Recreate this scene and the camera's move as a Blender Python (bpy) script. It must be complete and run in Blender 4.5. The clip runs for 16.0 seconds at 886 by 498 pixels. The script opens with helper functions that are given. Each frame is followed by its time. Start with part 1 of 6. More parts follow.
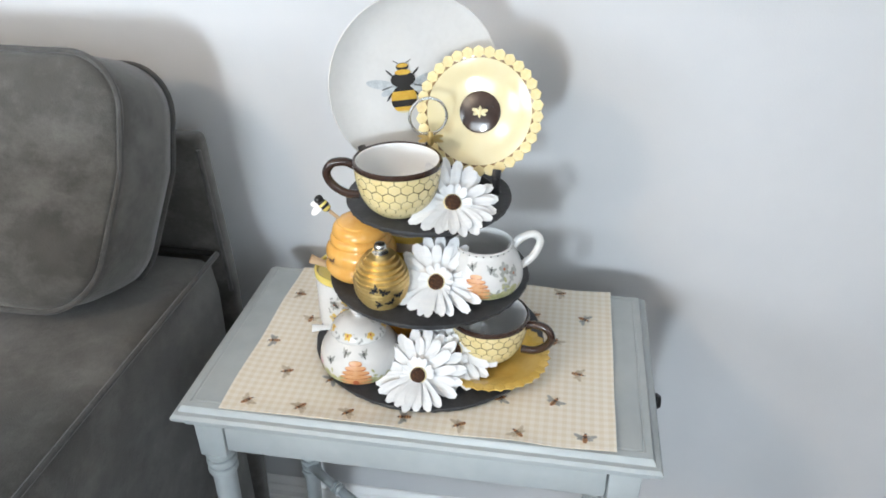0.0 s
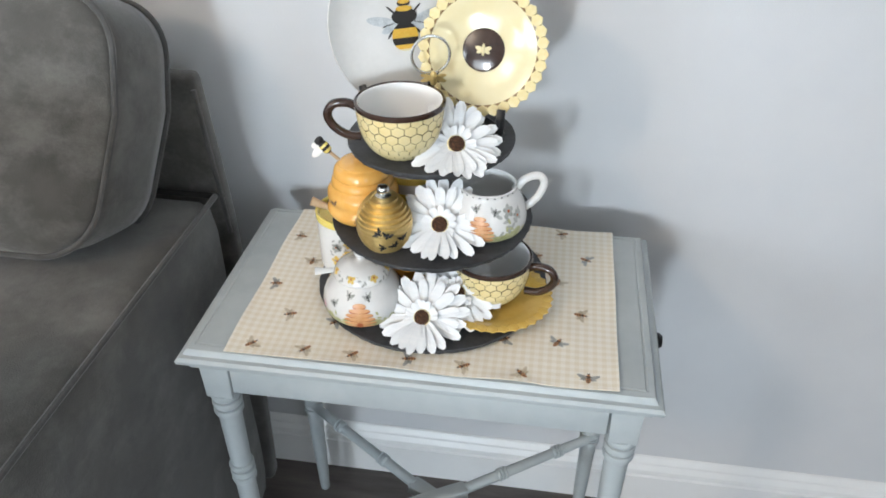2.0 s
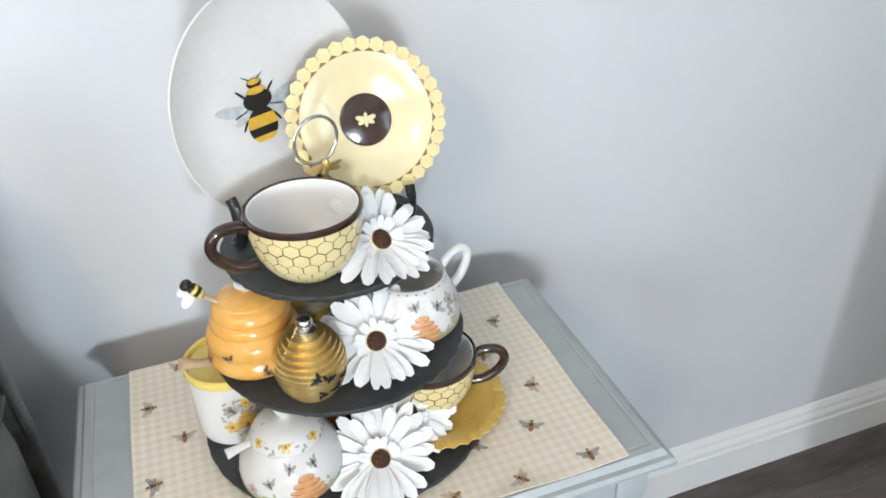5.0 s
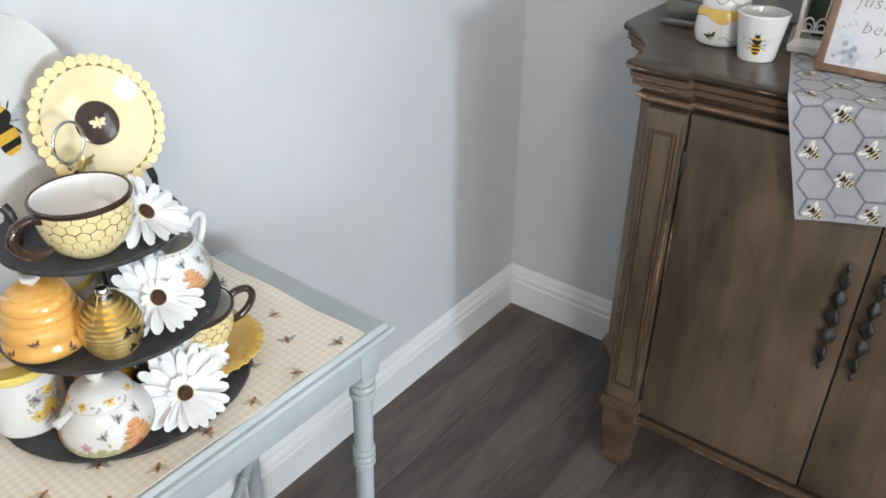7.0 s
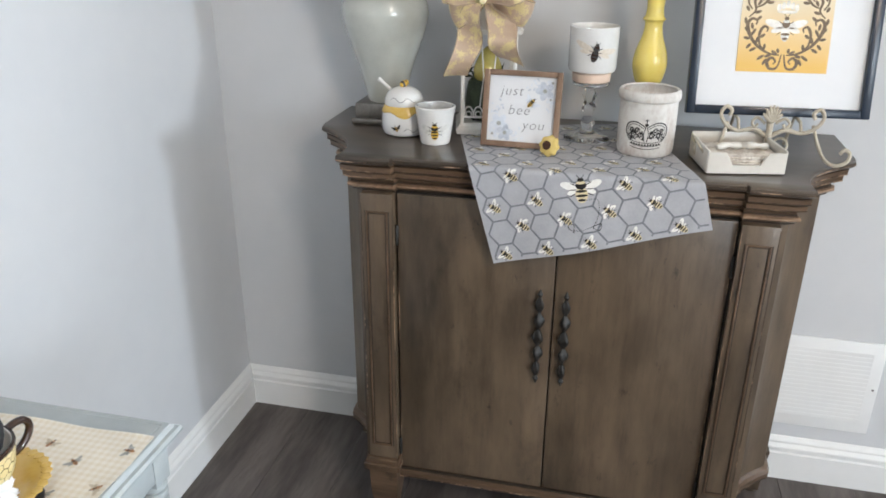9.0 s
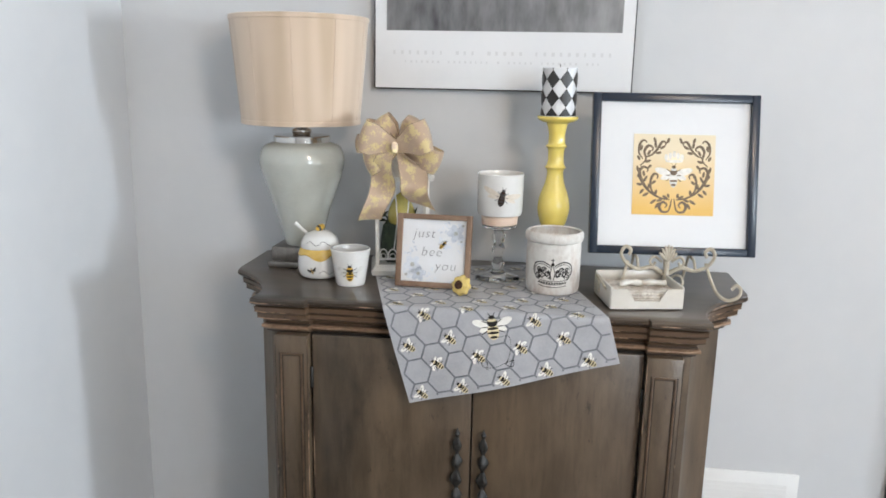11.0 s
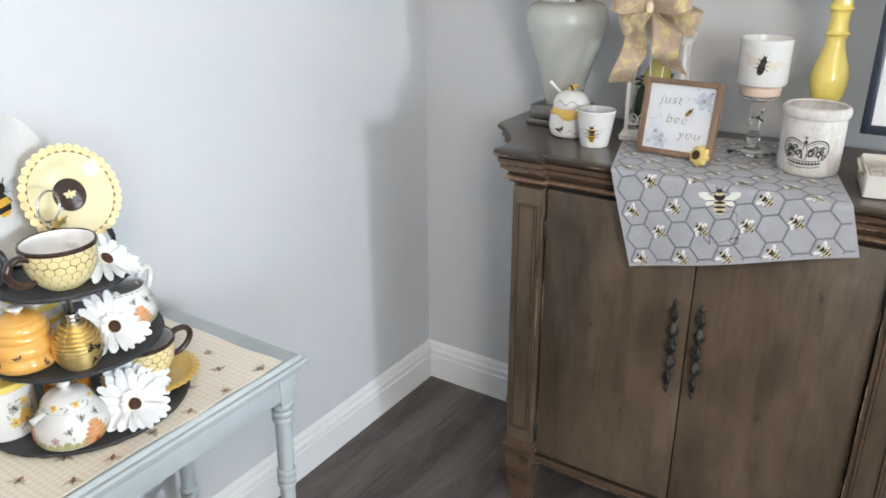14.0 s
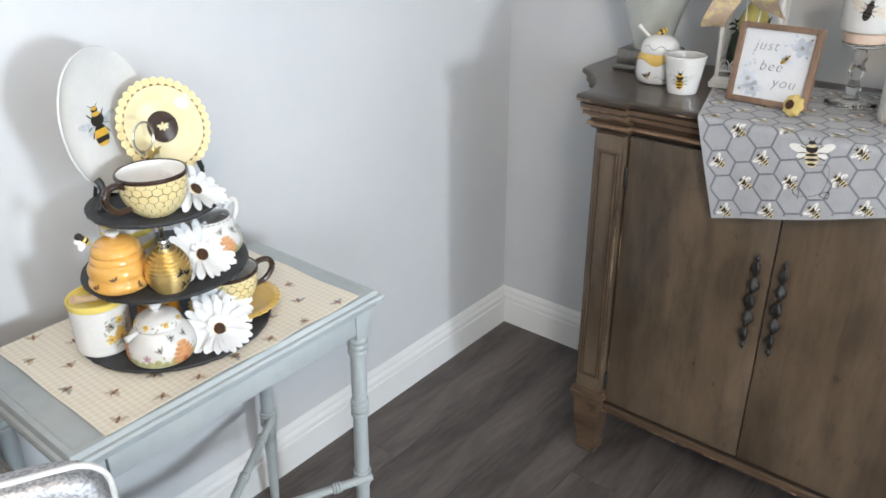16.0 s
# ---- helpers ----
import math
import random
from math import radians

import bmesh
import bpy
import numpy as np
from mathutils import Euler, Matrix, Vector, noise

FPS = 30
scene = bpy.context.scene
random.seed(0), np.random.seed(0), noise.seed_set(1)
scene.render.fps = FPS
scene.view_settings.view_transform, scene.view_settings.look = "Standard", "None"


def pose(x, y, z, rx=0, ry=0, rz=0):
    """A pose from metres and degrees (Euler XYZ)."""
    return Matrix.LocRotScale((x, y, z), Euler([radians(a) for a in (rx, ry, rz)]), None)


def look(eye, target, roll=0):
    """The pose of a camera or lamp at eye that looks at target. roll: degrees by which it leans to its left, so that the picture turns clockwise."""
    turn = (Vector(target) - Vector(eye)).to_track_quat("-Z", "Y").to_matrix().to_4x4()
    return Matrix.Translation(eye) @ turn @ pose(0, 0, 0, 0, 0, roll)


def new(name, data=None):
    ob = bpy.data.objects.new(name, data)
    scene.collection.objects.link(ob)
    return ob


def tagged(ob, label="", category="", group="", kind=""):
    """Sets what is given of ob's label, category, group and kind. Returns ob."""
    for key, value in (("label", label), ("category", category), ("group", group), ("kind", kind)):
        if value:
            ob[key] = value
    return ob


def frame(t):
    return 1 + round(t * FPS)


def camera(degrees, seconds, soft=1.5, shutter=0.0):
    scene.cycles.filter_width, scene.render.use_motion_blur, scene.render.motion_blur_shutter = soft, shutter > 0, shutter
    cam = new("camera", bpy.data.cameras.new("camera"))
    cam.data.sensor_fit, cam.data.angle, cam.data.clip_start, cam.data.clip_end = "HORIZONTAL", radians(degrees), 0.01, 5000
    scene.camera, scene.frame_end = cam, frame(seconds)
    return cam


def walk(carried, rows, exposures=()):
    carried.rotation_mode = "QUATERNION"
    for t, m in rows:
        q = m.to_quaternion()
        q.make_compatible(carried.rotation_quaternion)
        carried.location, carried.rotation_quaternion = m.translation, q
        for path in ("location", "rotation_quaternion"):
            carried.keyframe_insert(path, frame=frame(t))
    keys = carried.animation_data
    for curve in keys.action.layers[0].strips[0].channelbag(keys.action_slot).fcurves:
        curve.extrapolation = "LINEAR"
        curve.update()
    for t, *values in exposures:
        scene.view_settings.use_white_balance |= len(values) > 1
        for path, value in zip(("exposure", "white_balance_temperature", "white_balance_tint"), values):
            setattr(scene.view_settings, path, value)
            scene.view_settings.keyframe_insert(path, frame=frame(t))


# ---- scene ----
cam = camera(59.2, 16.0, soft=1.7)
PATH = [
    (0, (-1.111, -1.063, 1.3), (-1.394, 0.645, 0.3), -0.1),
    (0.5, (-1.113, -1.057, 1.294), (-1.376, 0.626, 0.246), 0.1),
    (1, (-1.118, -1.052, 1.294), (-1.371, 0.59, 0.181), -0.1),
    (1.5, (-1.123, -1.051, 1.297), (-1.377, 0.559, 0.139), -0.2),
    (2, (-1.125, -1.055, 1.302), (-1.376, 0.57, 0.164), -0.1),
    (2.5, (-1.124, -1.058, 1.304), (-1.371, 0.6, 0.213), 0.2),
    (3, (-1.128, -1.055, 1.299), (-1.386, 0.619, 0.235), 1.1),
    (3.2, (-1.132, -1.047, 1.296), (-1.405, 0.627, 0.235), 1.2),
    (5.3, (-1.39, -0.847, 1.266), (-0.675, 0.684, 0.195), -2.8),
    (5.5, (-1.396, -0.846, 1.271), (-0.584, 0.641, 0.208), -3.2),
    (6, (-1.431, -0.888, 1.278), (-0.399, 0.466, 0.23), -2.0),
    (6.5, (-1.528, -0.954, 1.294), (-0.327, 0.246, 0.236), -1.5),
    (7, (-1.621, -0.998, 1.312), (-0.264, 0.045, 0.277), 0.2),
    (7.5, (-1.672, -1.009, 1.323), (-0.201, -0.08, 0.336), -0.1),
    (8, (-1.721, -1.006, 1.337), (-0.107, -0.306, 0.386), -1.0),
    (8.5, (-1.776, -0.985, 1.337), (-0.058, -0.465, 0.455), 0.3),
    (9, (-1.8, -0.994, 1.344), (-0.01, -0.584, 0.553), 0.4),
    (9.5, (-1.82, -1.005, 1.341), (0.062, -0.73, 0.723), 1.2),
    (10, (-1.821, -0.998, 1.347), (0.103, -0.769, 0.85), 1.0),
    (10.2, (-1.824, -1.004, 1.335), (0.111, -0.775, 0.886), 1.1),
    (12.3, (-1.803, -1.069, 1.352), (0.118, -0.757, 0.89), 0.9),
    (12.5, (-1.797, -1.092, 1.342), (0.101, -0.672, 0.873), 0.5),
    (13, (-1.787, -1.189, 1.359), (-0.026, -0.428, 0.796), -0.4),
    (13.5, (-1.803, -1.237, 1.344), (-0.188, -0.275, 0.659), -0.2),
    (14, (-1.818, -1.251, 1.339), (-0.272, -0.233, 0.58), -0.3),
    (14.5, (-1.833, -1.256, 1.334), (-0.352, -0.188, 0.519), -0.5),
    (15, (-1.831, -1.257, 1.332), (-0.403, -0.149, 0.478), -0.6),
    (15.5, (-1.828, -1.256, 1.33), (-0.424, -0.129, 0.458), -0.6),
    (16, (-1.826, -1.261, 1.333), (-0.443, -0.114, 0.455), -0.6),
]
EXPOSURES = [(0.0, 0.0), (1.5, -0.08), (3.0, -0.02), (5.5, 0.0), (7.5, 0.06), (9.0, 0.10), (10.2, 0.10), (12.5, 0.10), (13.5, 0.12), (14.5, 0.12), (16.0, 0.12)]
walk(cam, [(t, look(eye, target, roll)) for t, eye, target, roll in PATH], EXPOSURES)

# ---------------------------------------------------------------- light
world = bpy.data.worlds.new("sky")
scene.world = world
world.use_nodes = True
wn = world.node_tree
sky = wn.nodes.new("ShaderNodeTexSky")
sky.sky_type, sky.sun_disc = "NISHITA", False
sky.sun_elevation, sky.sun_rotation = radians(38), radians(200)
wn.links.new(sky.outputs[0], wn.nodes["Background"].inputs[0])
wn.nodes["Background"].inputs[1].default_value = 0.12


def area_lamp(name, m, sx, sy, watts, colour, spread=180):
    lamp = bpy.data.lights.new(name, "AREA")
    lamp.shape, lamp.size, lamp.size_y, lamp.energy, lamp.color = "RECTANGLE", sx, sy, watts, colour
    lamp.spread = radians(spread)
    ob = new(name, lamp)
    ob.matrix_world = m
    return ob


GLASS_DOOR = (-3.25, -1.95)   # glazed door in the wall behind the cabinet
WINDOW = (-3.9, -1.6)       # far window behind the camera, widened to hold an added fill lamp
SIDE_FILL_WINDOW = (-4.6, -3.1)    # added unseen window in the wall facing the cabinet, holds a fill lamp
COOL = (0.79, 0.90, 1.0)
area_lamp("door_daylight", look((0.16, -2.6, 1.5), (-2, -2.0, 1.2)), 1.2, 1.2, 19, COOL)
area_lamp("window_daylight", look((-2.05, -6.46, 1.35), (-2.1, 0, 1.3)), 0.42, 0.7, 26, COOL, 60)
# Added broad fill in the widened opening, lifts the shadows of the main window
area_lamp("wide_window_fill", look((-3.05, -6.46, 1.45), (-2.4, 0, 1.2)), 1.5, 1.1, 52, COOL)
# Added fill lamp at an unseen window, brightens the corner and east wall
area_lamp("side_fill", look((-4.36, -3.85, 1.7), (0, -1.0, 1.2)), 1.35, 1.2, 64, COOL)
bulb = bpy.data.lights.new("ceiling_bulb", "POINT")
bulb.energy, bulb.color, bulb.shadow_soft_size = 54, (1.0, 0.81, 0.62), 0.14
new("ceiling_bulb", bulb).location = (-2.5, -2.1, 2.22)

# ---------------------------------------------------------------- materials


def material(name, colour, rough=0.5, metal=0.0, colour2=None, scale=20.0, stretch=(1, 1, 1), detail=4.0, bump=0.0, bump_scale=200.0,
             coat=0.0, spec=0.5, low=0.35, high=0.65, coords="Object", sheen=0.0, rough2=None, transmission=0.0, island=0.0):
    """A noise-varied principled material; colour2 is reached through two scales of noise."""
    m = bpy.data.materials.new(name)
    m.use_nodes = True
    t = m.node_tree
    b = t.nodes["Principled BSDF"]
    b.inputs["Base Color"].default_value = (*colour, 1)
    b.inputs["Roughness"].default_value = rough
    b.inputs["Metallic"].default_value = metal
    b.inputs["Coat Weight"].default_value = coat
    b.inputs["Coat Roughness"].default_value = 0.06
    b.inputs["Specular IOR Level"].default_value = spec
    b.inputs["Sheen Weight"].default_value = sheen
    b.inputs["Transmission Weight"].default_value = transmission
    tc = t.nodes.new("ShaderNodeTexCoord")
    mp = t.nodes.new("ShaderNodeMapping")
    mp.inputs["Scale"].default_value = stretch
    t.links.new(tc.outputs[coords], mp.inputs[0])
    if colour2:
        n1, n2 = t.nodes.new("ShaderNodeTexNoise"), t.nodes.new("ShaderNodeTexNoise")
        for n, s in ((n1, scale), (n2, scale * 6.3)):
            n.inputs["Scale"].default_value, n.inputs["Detail"].default_value = s, detail
            t.links.new(mp.outputs[0], n.inputs[0])
        mixf = t.nodes.new("ShaderNodeMix")
        mixf.inputs[0].default_value = 0.35
        t.links.new(n1.outputs[0], mixf.inputs[2])
        t.links.new(n2.outputs[0], mixf.inputs[3])
        ramp = t.nodes.new("ShaderNodeValToRGB")
        ramp.color_ramp.elements[0].position, ramp.color_ramp.elements[1].position = low, high
        ramp.color_ramp.elements[0].color, ramp.color_ramp.elements[1].color = (*colour, 1), (*colour2, 1)
        t.links.new(mixf.outputs[0], ramp.inputs[0])
        out = ramp.outputs[0]
        if island:
            info = t.nodes.new("ShaderNodeObjectInfo")
            hsv = t.nodes.new("ShaderNodeHueSaturation")
            mr = t.nodes.new("ShaderNodeMapRange")
            mr.inputs[3].default_value, mr.inputs[4].default_value = 1 - island, 1 + island
            t.links.new(info.outputs["Random"], mr.inputs[0])
            t.links.new(mr.outputs[0], hsv.inputs["Value"])
            t.links.new(out, hsv.inputs["Color"])
            out = hsv.outputs[0]
        t.links.new(out, b.inputs["Base Color"])
        if rough2 is not None:
            mr = t.nodes.new("ShaderNodeMapRange")
            mr.inputs[3].default_value, mr.inputs[4].default_value = rough, rough2
            t.links.new(mixf.outputs[0], mr.inputs[0])
            t.links.new(mr.outputs[0], b.inputs["Roughness"])
    if bump:
        nb = t.nodes.new("ShaderNodeTexNoise")
        nb.inputs["Scale"].default_value, nb.inputs["Detail"].default_value = bump_scale, 3
        t.links.new(mp.outputs[0], nb.inputs[0])
        bp = t.nodes.new("ShaderNodeBump")
        bp.inputs["Strength"].default_value, bp.inputs["Distance"].default_value = bump, 0.002
        t.links.new(nb.outputs[0], bp.inputs["Height"])
        t.links.new(bp.outputs[0], b.inputs["Normal"])
    return m


M = {}
M["wall"] = material("wall_paint", (0.585, 0.595, 0.61), 0.75, colour2=(0.615, 0.62, 0.63), scale=3, bump=0.12, bump_scale=350)
M["ceiling"] = material("ceiling_paint", (0.8, 0.8, 0.79), 0.9, bump=0.2, bump_scale=150)
M["trim"] = material("white_trim_paint", (0.80, 0.80, 0.79), 0.38, colour2=(0.76, 0.76, 0.75), scale=5)
M["plank"] = material("dark_wood_plank", (0.056, 0.046, 0.042), 0.42, colour2=(0.150, 0.127, 0.116), scale=1.6, stretch=(1.0, 6, 4), detail=8,
                      bump=0.25, bump_scale=60, rough2=0.6, island=0.13, low=0.38, high=0.62)
M["joint"] = material("floor_joint", (0.012, 0.011, 0.011), 0.9)
M["table"] = material("grey_table_paint", (0.36, 0.395, 0.405), 0.42, colour2=(0.42, 0.455, 0.46), scale=8, bump=0.08, bump_scale=120)
M["cab"] = material("antiqued_brown_paint", (0.041, 0.0275, 0.0165), 0.34, colour2=(0.172, 0.121, 0.078), scale=5, stretch=(1, 1, 0.28), detail=8,
                    bump=0.22, bump_scale=70, coat=0.5, low=0.33, high=0.68, rough2=0.26)
M["rubbed"] = material("rubbed_bronze_edge", (0.045, 0.030, 0.019), 0.34, 0.2, colour2=(0.48, 0.32, 0.21), scale=16, detail=6, low=0.50, high=0.62)
# Antique glaze in creases; also paints the shade under the doors
M["glaze_line"] = material("dark_glaze_and_shade", (0.020, 0.013, 0.009), 0.5, colour2=(0.035, 0.024, 0.016), scale=40)
M["cab_trim"] = material("rubbed_brown_moulding", (0.040, 0.024, 0.014), 0.32, colour2=(0.165, 0.100, 0.060), scale=14, stretch=(1, 0.25, 1.5), detail=8, bump=0.2, bump_scale=140, coat=0.2, low=0.28, high=0.72)
M["cab_top"] = material("dark_antiqued_top", (0.037, 0.027, 0.020), 0.30, colour2=(0.090, 0.067, 0.050), scale=7, stretch=(1, 0.3, 1), detail=7, coat=0.15)
M["bronze_bead"] = material("rubbed_bronze_bead", (0.44, 0.29, 0.19), 0.28, 0.6, colour2=(0.18, 0.115, 0.075), scale=22, low=0.42, high=0.7)
M["iron"] = material("black_iron", (0.010, 0.009, 0.008), 0.5, 0.1, colour2=(0.022, 0.019, 0.016), scale=60, bump=0.3, bump_scale=300)
# Near-black colour standing in for the shade inside joints
M["gap"] = material("dark_gap_shade", (0.012, 0.010, 0.009), 0.9)
M["sofa"] = material("grey_microfibre", (0.041, 0.039, 0.034), 0.9, colour2=(0.098, 0.093, 0.084), scale=5.5, detail=6, bump=0.3, bump_scale=500, sheen=0.35, low=0.3, high=0.75)
M["piping"] = material("sofa_piping", (0.044, 0.043, 0.041), 0.85, colour2=(0.080, 0.077, 0.074), scale=40, sheen=0.3)
M["black"] = material("black_frame", (0.012, 0.012, 0.013), 0.35)


def distress(m, dark, scale, stretch, low, high, amount):
    """Adds sparse dark flecks and dry-brushed streaks over a material's colour."""
    t = m.node_tree
    b = t.nodes["Principled BSDF"]
    src = b.inputs["Base Color"].links[0].from_socket
    tc, mp, nz, rp, mx = (t.nodes.new("ShaderNode" + n) for n in ("TexCoord", "Mapping", "TexNoise", "ValToRGB", "Mix"))
    mp.inputs["Scale"].default_value = stretch
    nz.inputs["Scale"].default_value, nz.inputs["Detail"].default_value, nz.inputs["Roughness"].default_value = scale, 10, 0.75
    rp.color_ramp.elements[0].position, rp.color_ramp.elements[1].position = low, high
    rp.color_ramp.elements[1].color = (amount, amount, amount, 1)
    mx.data_type = "RGBA"
    mx.inputs[7].default_value = (*dark, 1)
    t.links.new(tc.outputs["Object"], mp.inputs[0])
    t.links.new(mp.outputs[0], nz.inputs[0])
    t.links.new(nz.outputs[0], rp.inputs[0])
    t.links.new(rp.outputs[0], mx.inputs[0])
    t.links.new(src, mx.inputs[6])
    t.links.new(mx.outputs[2], b.inputs["Base Color"])


M["cab"].node_tree.nodes["Principled BSDF"].inputs["Coat Roughness"].default_value = 0.38
distress(M["cab"], (0.215, 0.160, 0.115), 9, (2.0, 2.0, 0.35), 0.56, 0.80, 0.35)
distress(M["cab"], (0.018, 0.013, 0.009), 7, (1, 1, 0.6), 0.55, 0.72, 0.6)
distress(M["cab"], (0.014, 0.010, 0.007), 20, (1, 1, 0.5), 0.60, 0.68, 0.9)
distress(M["cab"], (0.020, 0.013, 0.009), 42, (1.6, 1.6, 0.16), 0.50, 0.74, 0.5)
distress(M["cab"], (0.19, 0.135, 0.092), 30, (1.6, 1.6, 0.2), 0.56, 0.76, 0.2)
distress(M["cab"], (0.010, 0.007, 0.005), 46, (1, 1, 0.7), 0.64, 0.69, 0.9)
distress(M["cab_trim"], (0.015, 0.010, 0.007), 30, (1, 0.6, 1), 0.58, 0.70, 0.8)
distress(M["sofa"], (0.165, 0.158, 0.146), 7, (1, 1, 1.4), 0.47, 0.66, 0.6)
distress(M["sofa"], (0.026, 0.025, 0.023), 5, (1, 1, 1), 0.48, 0.66, 0.6)
distress(M["plank"], (0.22, 0.188, 0.170), 2.4, (0.9, 6, 1), 0.52, 0.76, 0.6)
distress(M["plank"], (0.022, 0.018, 0.016), 2.8, (0.9, 5, 1), 0.54, 0.72, 0.7)

# ---------------------------------------------------------------- mesh helpers


def finish(bm, name, mats, smooth=35):
    me = bpy.data.meshes.new(name)
    bmesh.ops.recalc_face_normals(bm, faces=bm.faces)
    bm.to_mesh(me)
    bm.free()
    for m in (mats if isinstance(mats, (list, tuple)) else [mats]):
        me.materials.append(m)
    if smooth:
        me.polygons.foreach_set("use_smooth", [True] * len(me.polygons))
        me.set_sharp_from_angle(angle=radians(smooth))
    return me


def part(name, bm, mats, parent=None, label="", at=None, smooth=35):
    ob = new(name, finish(bm, name, mats, smooth))
    if parent:
        ob.parent = parent
    if at is not None:
        ob.matrix_basis = at
    if label:
        ob["label"] = label
    return ob


def thing(name, label, category, at=None, group=""):
    ob = new(name)
    ob.empty_display_size = 0.05
    if at is not None:
        ob.matrix_basis = at
    return tagged(ob, label, category, group)


def structure(name, bm, mats, label="", smooth=35):
    return tagged(part(name, bm, mats, smooth=smooth), label, kind="structure")


def box(x0, x1, y0, y1, z0, z1, bevel=0.0, bm=None, seg=2):
    own = bmesh.new()
    bmesh.ops.create_cube(own, size=1)
    for v in own.verts:
        v.co = ((x0 + x1) / 2 + v.co.x * (x1 - x0), (y0 + y1) / 2 + v.co.y * (y1 - y0), (z0 + z1) / 2 + v.co.z * (z1 - z0))
    if bevel:
        bmesh.ops.bevel(own, geom=own.edges[:], offset=bevel, segments=seg, affect="EDGES", profile=0.5)
    return merge(bm, own) if bm else own


def merge(bm, other, m=None):
    """Adds the mesh of other to bm, moved by m, and frees other."""
    if m is not None:
        other.transform(m)
    made = {}
    for v in other.verts:
        made[v] = bm.verts.new(v.co)
    for f in other.faces:
        try:
            bm.faces.new([made[v] for v in f.verts]).material_index = f.material_index
        except ValueError:
            pass
    other.free()
    return bm


def ring_mesh(rings, close_ends=True, cyclic=True):
    """A skin over rings of points."""
    bm = bmesh.new()
    loops = [[bm.verts.new(p) for p in ring] for ring in rings]
    n = len(loops[0])
    for a, b in zip(loops, loops[1:]):
        for i in range(n if cyclic else n - 1):
            j = (i + 1) % n
            bm.faces.new((a[i], a[j], b[j], b[i]))
    if close_ends:
        bm.faces.new(loops[0][::-1])
        bm.faces.new(loops[-1])
    return bm


def lathe(profile, seg=40, close=True):
    """profile: (radius, z) from bottom to top."""
    return ring_mesh([[(max(r, 1e-4) * math.cos(2 * math.pi * i / seg), max(r, 1e-4) * math.sin(2 * math.pi * i / seg), z) for i in range(seg)] for r, z in profile], close)


def smooth_profile(points, steps=5):
    """A Catmull-Rom line through profile points."""
    out = []
    p = [points[0], *points, points[-1]]
    for i in range(1, len(p) - 2):
        for k in range(steps):
            t = k / steps
            out.append(tuple(0.5 * (2 * p[i][c] + (p[i + 1][c] - p[i - 1][c]) * t + (2 * p[i - 1][c] - 5 * p[i][c] + 4 * p[i + 1][c] - p[i + 2][c]) * t * t
                                    + (3 * p[i][c] - p[i - 1][c] - 3 * p[i + 1][c] + p[i + 2][c]) * t ** 3) for c in range(len(points[0]))))
    return out + [tuple(points[-1])]


def tube(points, radius, seg=10, closed=False, flat=1.0):
    """A round (or flattened) bar along points; radius is a number or one a point."""
    pts = [Vector(p) for p in points]
    n = len(pts)
    radii = radius if isinstance(radius, (list, tuple)) else [radius] * n
    rings, up = [], None
    for i, p in enumerate(pts):
        a, b = (pts[i - 1], pts[(i + 1) % n]) if closed else (pts[max(i - 1, 0)], pts[min(i + 1, n - 1)])
        d = (b - a).normalized()
        if up is None:
            up = d.orthogonal().normalized()
        up = (up - d * up.dot(d)).normalized()
        side = d.cross(up)
        rings.append([p + radii[i] * (math.cos(2 * math.pi * k / seg) * up + flat * math.sin(2 * math.pi * k / seg) * side) for k in range(seg)])
    if closed:
        rings.append(rings[0])
        bm = ring_mesh(rings, False)
        bmesh.ops.remove_doubles(bm, verts=bm.verts[:], dist=1e-6)
        return bm
    return ring_mesh(rings)


def soft_box(sx, sy, sz, n=14, power=5.0, sag=0.0, noise_amount=0.0, seed=0.0):
    """A cushion: a rounded box about the origin, a little uneven."""
    bm = bmesh.new()
    bmesh.ops.create_cube(bm, size=2)
    bmesh.ops.subdivide_edges(bm, edges=bm.edges[:], cuts=n, use_grid_fill=True)
    for v in bm.verts:
        c = v.co.copy()
        k = (abs(c.x) ** power + abs(c.y) ** power + abs(c.z) ** power) ** (1 / power)
        c /= k
        v.co = Vector((c.x * sx / 2, c.y * sy / 2, c.z * sz / 2))
        if noise_amount:
            v.co += v.co.normalized() * noise_amount * noise.noise(v.co * 7 + Vector((seed, seed, 0)))
    return bm


# ---------------------------------------------------------------- room
X0, Y0, H = -4.4, -6.5, 2.45
structure("wall_north", box(X0 - 0.15, 0.15, 0, 0.15, 0, H), M["wall"], "light grey painted wall behind the side table")
bm = box(0, 0.15, GLASS_DOOR[1], 0, 0, H)
box(0, 0.15, GLASS_DOOR[0], GLASS_DOOR[1], 2.15, H, bm=bm)
box(0, 0.15, Y0 - 0.15, GLASS_DOOR[0], 0, H, bm=bm)
structure("wall_east", bm, M["wall"], "light grey painted wall behind the cabinet")
bm = box(X0 - 0.15, X0, Y0 - 0.15, SIDE_FILL_WINDOW[0], 0, H)
box(X0 - 0.15, X0, SIDE_FILL_WINDOW[1], 0, 0, H, bm=bm)
box(X0 - 0.15, X0, SIDE_FILL_WINDOW[0], SIDE_FILL_WINDOW[1], 0, 0.85, bm=bm)
box(X0 - 0.15, X0, SIDE_FILL_WINDOW[0], SIDE_FILL_WINDOW[1], 2.15, H, bm=bm)
structure("wall_west", bm, M["wall"], "plain light grey wall with an added window facing the cabinet")
bm = box(X0, WINDOW[0], Y0 - 0.15, Y0, 0, H)
box(WINDOW[1], 0, Y0 - 0.15, Y0, 0, H, bm=bm)
